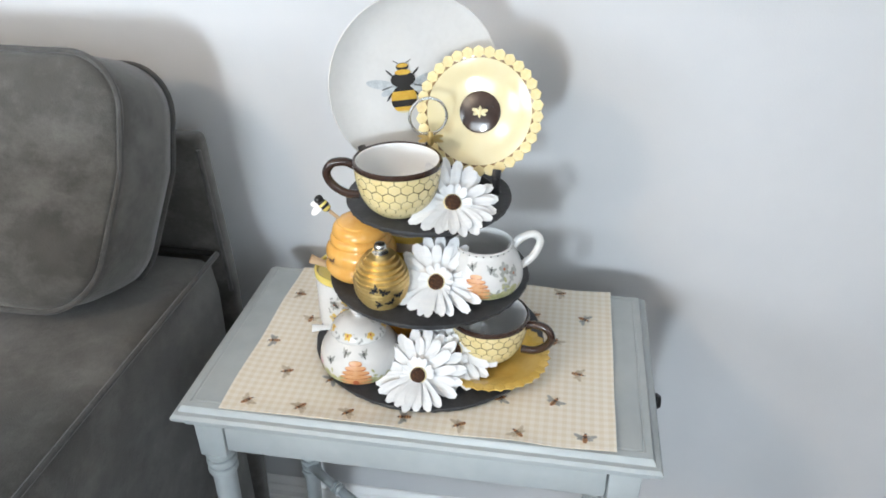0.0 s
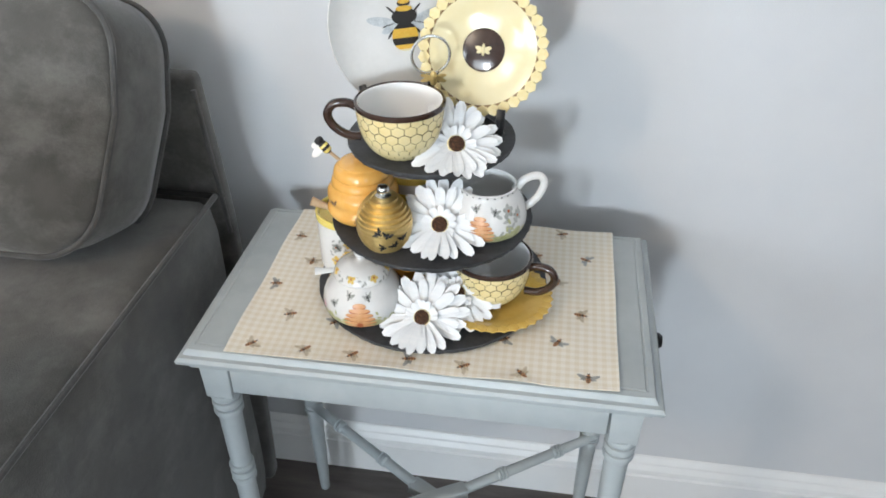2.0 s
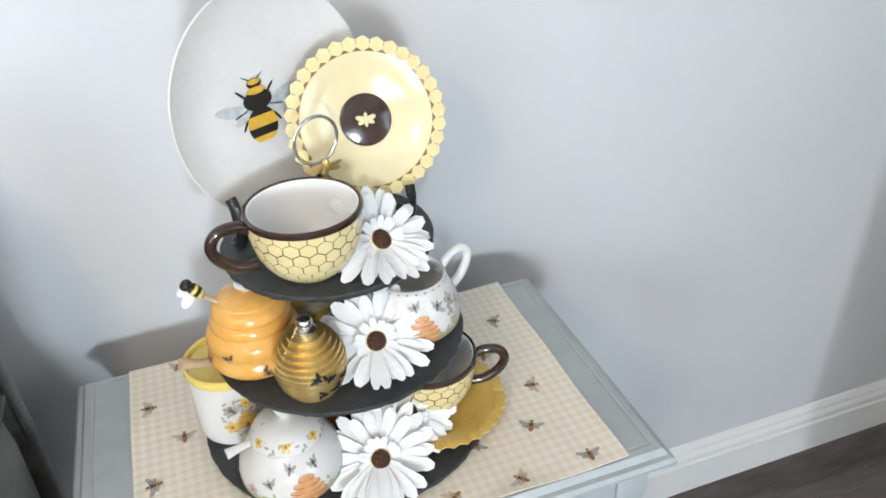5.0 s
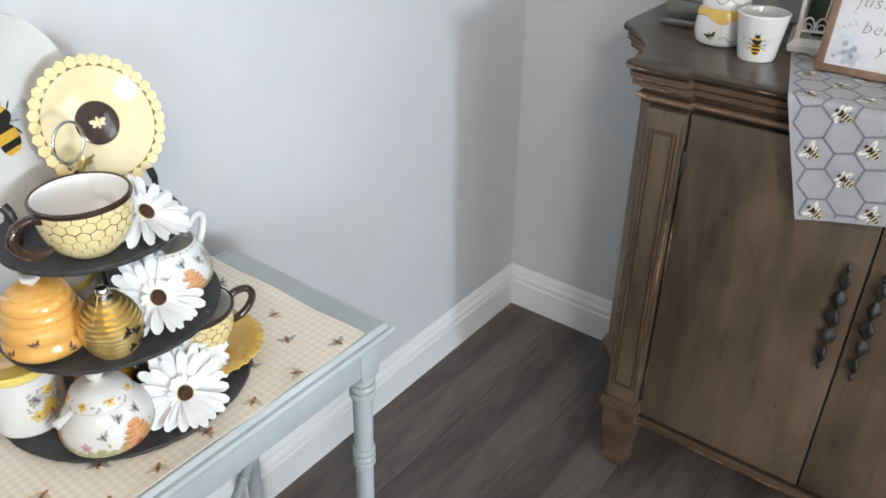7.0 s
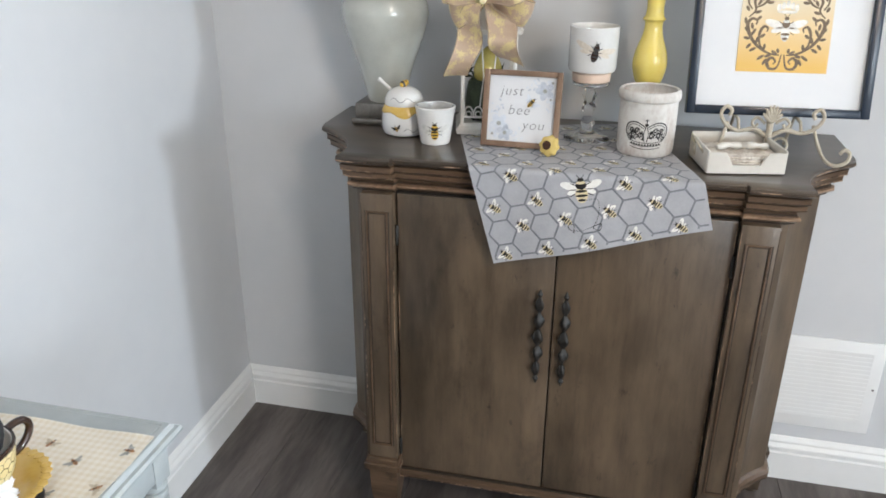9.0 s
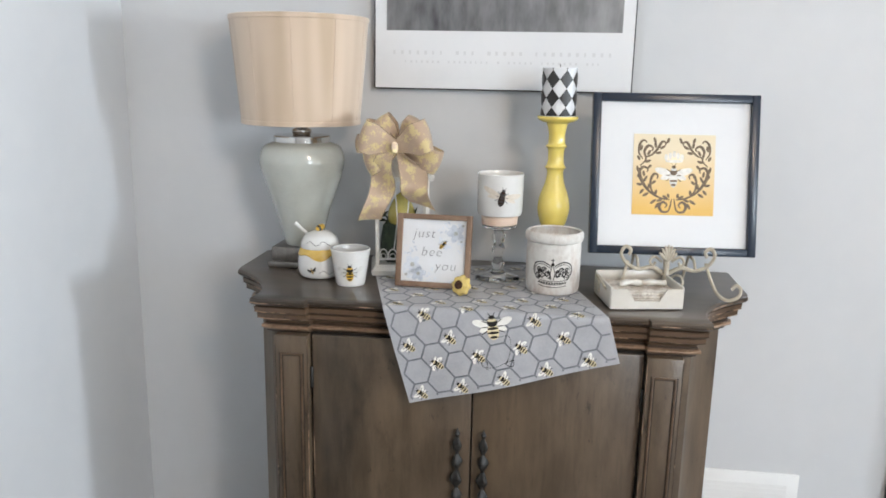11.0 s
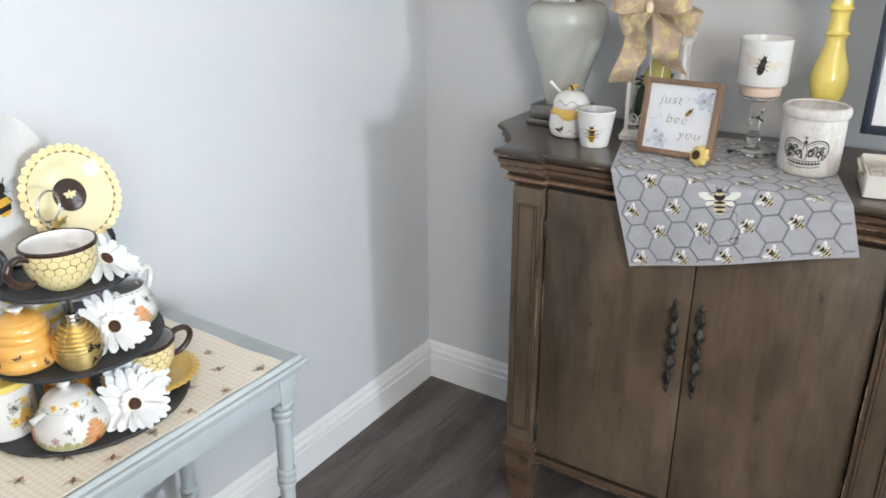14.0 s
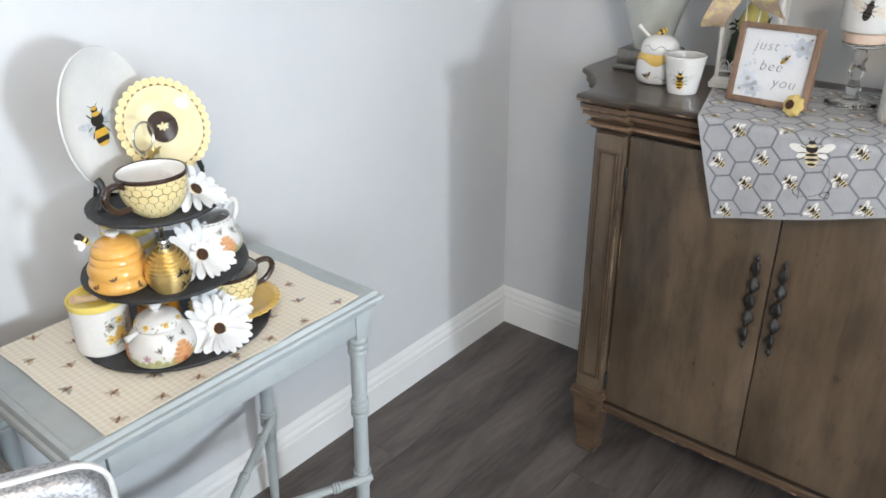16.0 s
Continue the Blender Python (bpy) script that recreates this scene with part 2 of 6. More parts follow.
box(WINDOW[0], WINDOW[1], Y0 - 0.15, Y0, 0, 0.85, bm=bm)
box(WINDOW[0], WINDOW[1], Y0 - 0.15, Y0, 2.15, H, bm=bm)
structure("wall_south", bm, M["wall"], "plain light grey wall with a window behind the camera")
structure("ceiling", box(X0 - 0.15, 0.15, Y0 - 0.15, 0.15, H, H + 0.12), M["ceiling"], "plain white ceiling")
structure("ground", box(-40, 40, -40, 40, -0.32, -0.3), material("lawn", (0.06, 0.09, 0.04), 0.9, colour2=(0.1, 0.12, 0.06), scale=2), "lawn outside the house")
floor = structure("floor", box(X0 - 0.15, 0.15, Y0 - 0.15, 0.15, -0.1, -0.004), M["joint"], "dark grey-brown wood plank floor")

BASE = [(t, z * 0.94) for t, z in [(0.0, 0.0), (0.016, 0.0), (0.016, 0.082), (0.0125, 0.085), (0.0125, 0.092), (0.0155, 0.096), (0.0150, 0.102), (0.009, 0.112), (0.009, 0.117), (0.006, 0.124), (0.003, 0.129), (0.0, 0.131)]]


def baseboard(name, a, b, inward):
    """A moulded skirting from a to b along a wall, its face towards inward, mitred at 45 degrees where an end meets a corner."""
    a, b, n = Vector(a), Vector(b), Vector(inward)
    d = (b - a).normalized()
    rings = []
    for p, s in ((a, 1), (b, -1)):
        rings.append([p + n * t + d * s * t + Vector((0, 0, z)) for t, z in BASE])
    structure(name, ring_mesh(rings), M["trim"], "white moulded baseboard along the wall", smooth=20)


baseboard("baseboard", (0, -0.0005, 0), (X0, -0.0005, 0), (0, -1, 0))
baseboard("baseboard", (-0.0005, 0, 0), (-0.0005, GLASS_DOOR[1] + 0.09, 0), (-1, 0, 0))
baseboard("baseboard", (X0 + 0.0005, 0, 0), (X0 + 0.0005, Y0, 0), (1, 0, 0))
baseboard("baseboard", (X0, Y0 + 0.0005, 0), (0, Y0 + 0.0005, 0), (0, 1, 0))


def window_unit(name, label, m, w, h, mats, bars):
    """A framed pane in a wall opening; local x along the wall, y out of the room, z up from the sill."""
    ob = tagged(new(name), label, "window", kind="structure")
    ob.matrix_basis = m
    f = 0.07
    bm = box(-w / 2, -w / 2 + f, -0.02, 0.06, 0, h, 0.004)
    box(w / 2 - f, w / 2, -0.02, 0.06, 0, h, 0.004, bm)
    box(-w / 2 + f, w / 2 - f, -0.02, 0.06, 0, f, 0.004, bm)
    box(-w / 2 + f, w / 2 - f, -0.02, 0.06, h - f, h, 0.004, bm)
    for x in bars:
        box(x - 0.03, x + 0.03, -0.015, 0.055, f, h - f, 0.004, bm)
    part("window_frame", bm, mats, ob)
    pane = part("pane", box(-w / 2 + f - 0.005, w / 2 - f + 0.005, 0.015, 0.021, f - 0.005, h - f + 0.005), M["pane"], ob)
    pane.visible_shadow = False
    return ob


M["pane"] = material("window_glass", (1, 1, 1), 0.0, transmission=1.0)
dw = GLASS_DOOR[1] - GLASS_DOOR[0]
window_unit("door_1", "glazed patio door in a black frame", pose(0.05, (GLASS_DOOR[0] + GLASS_DOOR[1]) / 2, 0.0, 0, 0, -90), dw, 2.15, M["black"], [])
window_unit("window_1", "white framed window behind the camera", pose((WINDOW[0] + WINDOW[1]) / 2, Y0 - 0.05, 0.85, 0, 0, 180), WINDOW[1] - WINDOW[0], 1.3, M["trim"], [0.0])
window_unit("fill_window", "added, unseen white framed window facing the cabinet", pose(X0 - 0.05, (SIDE_FILL_WINDOW[0] + SIDE_FILL_WINDOW[1]) / 2, 0.85, 0, 0, 90), SIDE_FILL_WINDOW[1] - SIDE_FILL_WINDOW[0], 1.3, M["trim"], [0.0])
bm = box(-0.022, 0, GLASS_DOOR[1], GLASS_DOOR[1] + 0.088, 0, 2.24, 0.003)
box(-0.022, 0, GLASS_DOOR[0] - 0.088, GLASS_DOOR[0], 0, 2.24, 0.003, bm)
box(-0.022, 0, GLASS_DOOR[0], GLASS_DOOR[1], 2.152, 2.24, 0.003, bm)
structure("trim", bm, M["black"], "black casing round the patio door")

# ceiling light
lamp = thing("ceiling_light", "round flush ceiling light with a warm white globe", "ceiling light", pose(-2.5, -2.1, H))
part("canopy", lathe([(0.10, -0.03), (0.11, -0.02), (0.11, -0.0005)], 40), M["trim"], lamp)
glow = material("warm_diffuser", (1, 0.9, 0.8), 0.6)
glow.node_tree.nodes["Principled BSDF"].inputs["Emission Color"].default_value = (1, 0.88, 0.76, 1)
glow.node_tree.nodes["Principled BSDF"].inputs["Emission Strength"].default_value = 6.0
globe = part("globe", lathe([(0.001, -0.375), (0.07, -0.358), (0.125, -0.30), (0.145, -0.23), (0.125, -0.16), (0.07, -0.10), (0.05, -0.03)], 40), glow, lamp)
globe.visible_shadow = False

# ---------------------------------------------------------------- side table
TX0, TX1, TY0, TY1, TZ = -1.549, -0.974, -0.421, -0.073, 0.675
CX, CY = (TX0 + TX1) / 2, (TY0 + TY1) / 2
table = thing("side_table", "grey painted wooden side table with turned bamboo-style legs", "side table", pose(CX, CY, 0))
hx, hy = (TX1 - TX0) / 2, (TY1 - TY0) / 2


def rect_loft(levels, r=0.004):
    rings = []
    for z, inset in levels:
        a, b = hx - inset, hy - inset
        rings.append([(x * a, y * b, z) for x, y in ((-1, -1), (1, -1), (1, 1), (-1, 1))])
    return ring_mesh(rings)


part("tabletop", rect_loft([(0.638, 0.016), (0.642, 0.012), (0.650, 0.010), (0.655, 0.001), (0.660, 0.0), (0.664, 0.003), (0.665, 0.008), (0.668, 0.009), (0.672, 0.012), (0.6735, 0.019), (0.6722, 0.021), (0.6735, 0.023), (0.6738, 0.05)]), M["table"], table, smooth=25)
LX, LY = hx - 0.037, hy - 0.030
DX = LX + 0.005
for sx in (-1, 1):
    for sy in (-1, 1):
        leg = box(-0.0185, 0.0185, -0.0185, 0.0185, 0.585, 0.6385, 0.002)
        for v in leg.verts:
            if v.co.z < 0.59:
                v.co.x *= 0.94
                v.co.y *= 0.94
        prof = [(0.0085, 0.0), (0.0105, 0.004), (0.0125, 0.060), (0.0150, 0.150)]
        for z in (0.255, 0.425):
            prof += [(0.0160, z - 0.030), (0.0158, z - 0.0200)]
            for c in (-0.0135, 0.0, 0.0135):
                prof += [(0.0158, z + c - 0.0056), (0.0190, z + c - 0.0046), (0.0202, z + c - 0.0015), (0.0202, z + c + 0.0015), (0.0190, z + c + 0.0046), (0.0158, z + c + 0.0056)]
            prof += [(0.0160, z + 0.0210), (0.0168, z + 0.040)]
        prof += [(0.0175, 0.535)]
        for c in (0.552, 0.566, 0.580):
            prof += [(0.0170, c - 0.0060), (0.0212, c - 0.0048), (0.0226, c - 0.0015), (0.0226, c + 0.0015), (0.0212, c + 0.0048), (0.0170, c + 0.0060)]
        prof += [(0.0180, 0.590)]
        merge(leg, lathe([(r * 0.86, z) for r, z in prof], 24))
        for v in leg.verts:
            k = max(0.0, 0.6 - v.co.z)
            v.co.x += sx * (0.012 if sx < 0 else -0.01) * k
            v.co.y += sy * (0.05 if sy > 0 else -0.03) * k
        part("leg", leg, M["table"], table, at=pose(sx * LX, sy * LY + (0.006 if sy < 0 else 0), 0))
for sy in (-1, 1):
    part("apron", box(-LX + 0.021, LX - 0.021, sy * LY - 0.009 + sy * 0.004, sy * LY + 0.009 + sy * 0.004, 0.600, 0.6385, 0.0015), M["table"], table)
part("apron", box(-LX - 0.013, -LX + 0.005, -LY + 0.021, LY - 0.021, 0.600, 0.6385, 0.0015), M["table"], table)
drawer = part("drawer_front", box(DX - 0.008, DX + 0.014, -LY + 0.023, LY - 0.023, 0.601, 0.637, 0.002), M["table"], table)
part("knob", lathe([(0.004, 0), (0.004, 0.018), (0.0095, 0.022), (0.011, 0.028), (0.008, 0.033), (0.001, 0.034)], 20), M["black"], drawer, "round black knob", at=pose(DX + 0.0135, 0.0, 0.619, 0, 90, 0))
for sx, sy in ((-1, -1), (1, -1), (1, 1), (-1, 1)):
    a, b = Vector((sx * (LX + 0.002), sy * (LY + 0.006), 0.262)), Vector((0, 0, 0.232))
    d = b - a
    pts, radii = [], []
    for k in range(151):
        t = k / 150
        r = 0.0080 + 0.0012 * t
        for c in (0.30, 0.72):
            for o in (-0.036, -0.012, 0.012):
                if abs(t - c - o) < 0.0085:
                    r = 0.0112 if abs(t - c - o) < 0.006 else 0.0104
        pts.append(a + d * t * 0.84)
        radii.append(r)
    part("stretcher", tube(pts, radii, 12), M["table"], table)
for sy in (-1, 1):
    ang = math.degrees(math.atan2(sy * LY, LX))
    part("cross_block", box(-0.052, 0.052, -0.0125, 0.0125, -0.0105 + 0.001 * sy, 0.0105 + 0.001 * sy, 0.0025), M["table"], table, at=pose(0, 0, 0.2345, 0, 0, ang))

# ---------------------------------------------------------------- cabinet
CBY = -0.9
cabinet = thing("cabinet", "antiqued brown two-door cabinet with concave corners and bracket feet", "cabinet", pose(0, CBY, 0))


def outline(inset, front=0.0, back=-0.022, step=False):
    """Half plans mirrored: back, straight flank, hollow corner, front."""
    a, b = Vector((-0.200 + inset * 0.5, 0.548 - inset)), Vector((-0.434 + inset + front, 0.418 - inset * 0.55))
    a2, b2 = a + Vector((-0.018, -0.004)), b + Vector((0.006, 0.018))
    c = Vector((-0.315 + inset * 0.7, 0.412 - inset * 0.6))
    half = [Vector((back, 0.548 - inset)), a, a2]
    for k in range(1, 10):
        t = k / 10
        half.append(a2.lerp(c, t).lerp(c.lerp(b2, t), t))
    half += [b2, b]
    if step:
        half += [Vector((b.x, 0.326)), Vector((b.x + 0.012, 0.322))]
    return [(p.x, p.y) for p in half] + [(p.x, -p.y) for p in reversed(half)]


def loft(levels, front=0.0, step=False):
    return ring_mesh([[(x, y, z) for x, y in outline(i, front, step=step)] for z, i in levels])


part("top", loft([(0.8965, 0.012), (0.898, 0.004), (0.901, 0.001), (0.904, 0.0), (0.909, 0.0), (0.912, 0.002), (0.913, 0.006)], 0, True), M["cab_top"], cabinet, "dark polished top", smooth=25)
part("cornice", loft([(0.836, 0.040), (0.840, 0.035), (0.8445, 0.031), (0.853, 0.031), (0.8542, 0.036), (0.858, 0.035), (0.863, 0.030), (0.867, 0.022), (0.8685, 0.0165), (0.8785, 0.0145), (0.8795, 0.021), (0.8815, 0.021), (0.8825, 0.0105), (0.893, 0.0085), (0.8945, 0.016), (0.8970, 0.016)], 0, True), M["cab_trim"], cabinet, smooth=25)
part("body", loft([(0.150, 0.046), (0.836, 0.046)], 0.004), M["cab"], cabinet, smooth=25)
part("base_moulding", loft([(0.130, 0.044), (0.135, 0.036), (0.150, 0.034), (0.158, 0.038), (0.163, 0.045)], 0.006), M["cab_trim"], cabinet, smooth=25)
for z, i in ((0.8805, 0.0195), (0.8545, 0.0345), (0.8375, 0.0375)):
    part("glaze_line", tube([(x, y, z) for x, y in outline(i, 0, step=True)[1:-1]], 0.0013, 6), M["glaze_line"], cabinet)
for z, i in ((0.8690, 0.0158), (0.8830, 0.0098), (0.9035, -0.0002)):
    part("rubbed_edge", tube([(x, y, z) for x, y in outline(i, 0, step=True)[1:-1]], 0.0011, 6), M["rubbed"], cabinet)
part("rubbed_edge", tube([(x, y, 0.1352) for x, y in outline(0.0355, 0.006)[1:-1]], 0.0014, 6), M["rubbed"], cabinet)
part("bead", tube([(x - 0.0, y, 0.8485) for x, y in outline(0.0285, 0, step=True)[1:-1]], 0.0042, 8), M["bronze_bead"], cabinet, "rubbed bronze bead")
for s in (-1, 1):
    y0, y1 = sorted((s * 0.326, s * 0.392))
    # pilaster with its own capital, plinth and foot
    pil = part("pilaster", box(-0.416, -0.380, y0, y1, 0.20, 0.836, 0.0015), M["cab"], cabinet)
    for a, b, c, d in ((y0 + 0.010, y0 + 0.014, 0.235, 0.800), (y1 - 0.014, y1 - 0.010, 0.235, 0.800), (y0 + 0.014, y1 - 0.014, 0.235, 0.239), (y0 + 0.014, y1 - 0.014, 0.796, 0.800)):
        part("panel_moulding", box(-0.4190, -0.415, a, b, c, d, 0.001), M["cab_trim"], pil)
    for a, b, c, d in ((y0 + 0.0143, y0 + 0.0163, 0.2393, 0.7957), (y1 - 0.0163, y1 - 0.0143, 0.2393, 0.7957), (y0 + 0.0163, y1 - 0.0163, 0.2393, 0.2413), (y0 + 0.0163, y1 - 0.0163, 0.7937, 0.7957), (y0 + 0.0075, y0 + 0.0097, 0.235, 0.800), (y1 - 0.0097, y1 - 0.0080, 0.235, 0.800)):
        part("glaze_line", box(-0.4166, -0.415, a, b, c, d), M["glaze_line"], pil)
    bm = box(-0.424, -0.375, y0 - 0.004, y1 + 0.006, 0.165, 0.200, 0.003)
    box(-0.428, -0.375, y0 - 0.006, y1 + 0.009, 0.176, 0.186, 0.003, bm)
    part("plinth", bm, M["cab_trim"], cabinet)
    foot = ring_mesh([[(-0.42 + f, y0 + g, z), (-0.36, y0 + g, z), (-0.36, y1 - g * 0.6, z), (-0.42 + f, y1 - g * 0.6, z)] for z, f, g in ((0.0, 0.022, 0.012), (0.012, 0.014, 0.008), (0.03, 0.02, 0.012), (0.10, 0.004, 0.002), (0.165, 0.0, 0.0))])
    part("foot", foot, M["cab_trim"], cabinet, smooth=20)
    back = ring_mesh([[(-0.10 + g, s * 0.47, z), (-0.03, s * 0.47, z), (-0.03, s * (0.53 - g), z), (-0.10 + g, s * (0.53 - g), z)] for z, g in ((0.0, 0.015), (0.012, 0.008), (0.10, 0.004), (0.135, 0.0))])
    part("foot", back, M["cab"], cabinet, smooth=20)
    for y in (y0 + 0.0006, y1 - 0.0006):
        part("rubbed_edge", tube([(-0.4156, y, 0.21), (-0.4156, y, 0.52), (-0.4156, y, 0.83)], 0.0009, 6), M["rubbed"], pil)
    # door
    a, b = sorted((s * 0.0015, s * 0.322))
    door = part("door", box(-0.396, -0.380, a, b, 0.168, 0.834, 0.0025), M["cab"], cabinet)
    hy_ = s * 0.026
    part("rubbed_edge", tube([(-0.3955, s * 0.3212, 0.17), (-0.3955, s * 0.3212, 0.5), (-0.3955, s * 0.3212, 0.83)], 0.0009, 6), M["rubbed"], door)
    rings = []
    for i in range(73):
        t = i / 72
        r = (0.0028 + 0.0068 * abs(math.sin(5 * math.pi * t)) ** 1.3) * (0.62 + 0.38 * math.sin(math.pi * t))
        rings.append([(-0.409 + r * (1 + 0.22 * math.cos(3 * 2 * math.pi * k / 18 + 14 * t)) * math.cos(2 * math.pi * k / 18), hy_ + r * 1.12 * (1 + 0.22 * math.cos(3 * 2 * math.pi * k / 18 + 14 * t)) * math.sin(2 * math.pi * k / 18), 0.462 + 0.186 * t) for k in range(18)])
    part("handle", ring_mesh(rings), M["iron"], door, "black iron pull with turned bulges", smooth=60)
    for z in (0.458, 0.652):
        part("finial", lathe([(0.0005, -0.012), (0.003, -0.006), (0.0055, 0), (0.003, 0.006), (0.0005, 0.012)], 14), M["iron"], door, at=pose(-0.409, hy_, z))
    for z in (0.48, 0.63):
        part("handle_post", box(-0.409, -0.394, hy_ - 0.004, hy_ + 0.004, z - 0.004, z + 0.004, 0.001), M["iron"], door)
    for z in (0.745, 0.225):
        part("hinge", lathe([(0.003, -0.022), (0.0042, -0.02), (0.0042, 0.02), (0.003, 0.022)], 12), M["iron"], door, at=pose(-0.3975, s * 0.3235, z))
# Dark strip painting the shade between the doors and the base
part("glaze_line", box(-0.4008, -0.396, -0.322, 0.322, 0.1632, 0.1678), M["glaze_line"], cabinet)
# Black sheet painting the shade seen between and around the doors
part("door_gap", box(-0.3905, -0.384, -0.325, 0.325, 0.166, 0.836), M["gap"], cabinet)

# ---------------------------------------------------------------- sofa
sofa = thing("sofa", "dark grey microfibre sofa with a loose piped back cushion", "sofa", pose(-1.633, 0, 0))


def rounded_loop(w, h, r, n=8):
    out = []
    for cx, cz, a0 in ((w / 2 - r, h / 2 - r, 0), (-w / 2 + r, h / 2 - r, 90), (-w / 2 + r, -h / 2 + r, 180), (w / 2 - r, -h / 2 + r, 270)):
        out += [(cx + r * math.cos(radians(a0 + 90 * k / n)), cz + r * math.sin(radians(a0 + 90 * k / n))) for k in range(n + 1)]
    return out


def upholstered(sx, sy, sz, n=12, power=26, seed=0.0, amount=0.004):
    return soft_box(sx, sy, sz, n, power, noise_amount=amount, seed=seed)


part("arm", upholstered(0.27, 0.84, 0.66), M["sofa"], sofa, at=pose(-0.109, -0.545, 0.384))
bm = box(-1.03, 1.03, -0.018, 0.018, -0.415, 0.418, 0.012, seg=3)
bmesh.ops.subdivide_edges(bm, edges=[e for e in bm.edges if e.calc_length() > 0.3], cuts=9, use_grid_fill=True)
for v in bm.verts:
    k = (v.co.z + 0.415) / 0.83
    v.co.y += 0.012 * k
    if v.co.x > 0.9:
        v.co.x += 0.006 * math.sin(math.pi * k) - 0.014 * max(0.0, k - 0.72) / 0.28
part("backrest", bm, M["sofa"], sofa, at=pose(-1.004, -0.100, 0.470))
part("piping", tube([(0.024 + 0.006 * math.sin(math.pi * k) - 0.014 * max(0.0, k - 0.72) / 0.28, -0.117 + 0.012 * k, 0.055 + 0.83 * k) for k in (0.70, 0.74, 0.79, 0.84, 0.88, 0.92, 0.955, 0.98)], 0.0035, 8), M["piping"], sofa)
part("base", upholstered(1.8, 0.80, 0.28, 10), M["sofa"], sofa, at=pose(-1.17, -0.60, 0.20))
for k in range(2):
    part("seat_cushion", soft_box(0.83, 0.66, 0.17, 14, 7, noise_amount=0.006, seed=k), M["sofa"], sofa, at=pose(-0.70 - 0.84 * k, -0.68, 0.42))
# loose back cushion: a boxed pad between two piped edges, leaning back
CW, CH, CD = 0.98, 0.325, 0.125
CUSH = pose(-0.496, -0.222, 0.862, -23, 0, 0)


def pad_ring(inset, y, n=10):
    """An outline of the pad drawn in by inset, a little uneven, at depth y."""
    ring = []
    for x, z in rounded_loop(CW - 2 * inset, CH - 2 * inset, max(0.012, 0.072 - inset * 0.6), n):
        wob = 0.006 * noise.noise(Vector((x * 7, z * 9, 3.0))) * (1 - inset / 0.16)
        ring.append((x + wob, y + 0.005 * noise.noise(Vector((x * 9, z * 11, y * 20 + 1.0))), z + wob - 0.010 * max(0.0, -z) * math.cos(x * 9)))
    return ring


def long_ring(ring):
    """Extra points along the straight runs, so that the pad can sag and crease."""
    out = []
    for a, b in zip(ring, ring[1:] + ring[:1]):
        n = max(1, int((Vector(b) - Vector(a)).length / 0.022))
        out += [tuple(Vector(a).lerp(Vector(b), k / n)) for k in range(n)]
    return out


edge = [(x - 0.042 * max(0.0, 0.02 - z) / 0.18 * (x > 0.3), z) for x, _, z in long_ring(pad_ring(0.0, 0.0))]
rings = []
for shrink, y in ((0.02, -0.105), (0.30, -0.103), (0.55, -0.098), (0.75, -0.090), (0.88, -0.080), (0.95, -0.071), (1.0, -0.0625), (1.012, -0.04), (1.016, 0.0), (1.012, 0.04), (1.0, 0.0625), (0.93, 0.074), (0.7, 0.088), (0.3, 0.094), (0.02, 0.095)):
    ring = []
    for x, z in edge:
        px, pz = x * (1 - (1 - shrink) * 0.32) if shrink > 0.9 else x * shrink, z * shrink
        crease = 0.5 - abs(noise.noise(Vector((px * 5 + pz * 9, pz * 11 - px * 4, 5.0))))
        side = -1 if y < 0 else 1
        dy = side * (-0.010 * max(0.0, crease - 0.3) * 2 + 0.006 * noise.noise(Vector((px * 9, pz * 13, 4.0))) + 0.0025 * noise.noise(Vector((px * 30, pz * 26, 1.0))))
        ring.append((px, y + dy * (1 if abs(y) > 0.065 else 0.3), pz + 0.003 * noise.noise(Vector((px * 16, y * 30, 2.0)))))
    rings.append(ring)
part("back_cushion", ring_mesh(rings), M["sofa"], sofa, "loose overstuffed back cushion", at=CUSH, smooth=75)
for yf in (-0.0650, 0.0650):
    part("piping", tube([(x * 1.004, yf, z * 1.012) for x, z in edge], 0.0040, 8, True), M["piping"], sofa, at=CUSH)
part("piping", tube([(0.024, -0.125, 0.711), (0.024, -0.6, 0.7115), (0.024, -0.96, 0.711)], 0.0042, 8), M["piping"], sofa)
# Black tube along the seam draws the shade where arm meets back
part("seam", tube([(0.026, -0.122, 0.709), (-0.12, -0.126, 0.713), (-0.26, -0.126, 0.713)], 0.0045, 8), M["gap"], sofa, "seam between arm and back with its shade put into the colour")
for x in (-0.05, -2.0):
    for y in (-0.12, -0.95):
        part("foot", lathe([(0.02, 0), (0.026, 0.07)], 16), M["black"], sofa, at=pose(x, y, 0))

# ---------------------------------------------------------------- print shapes on ceramics and cloth


def glaze(name, c, rough=0.16, **k):
    return material(name, c, rough, coat=0.35, **k)


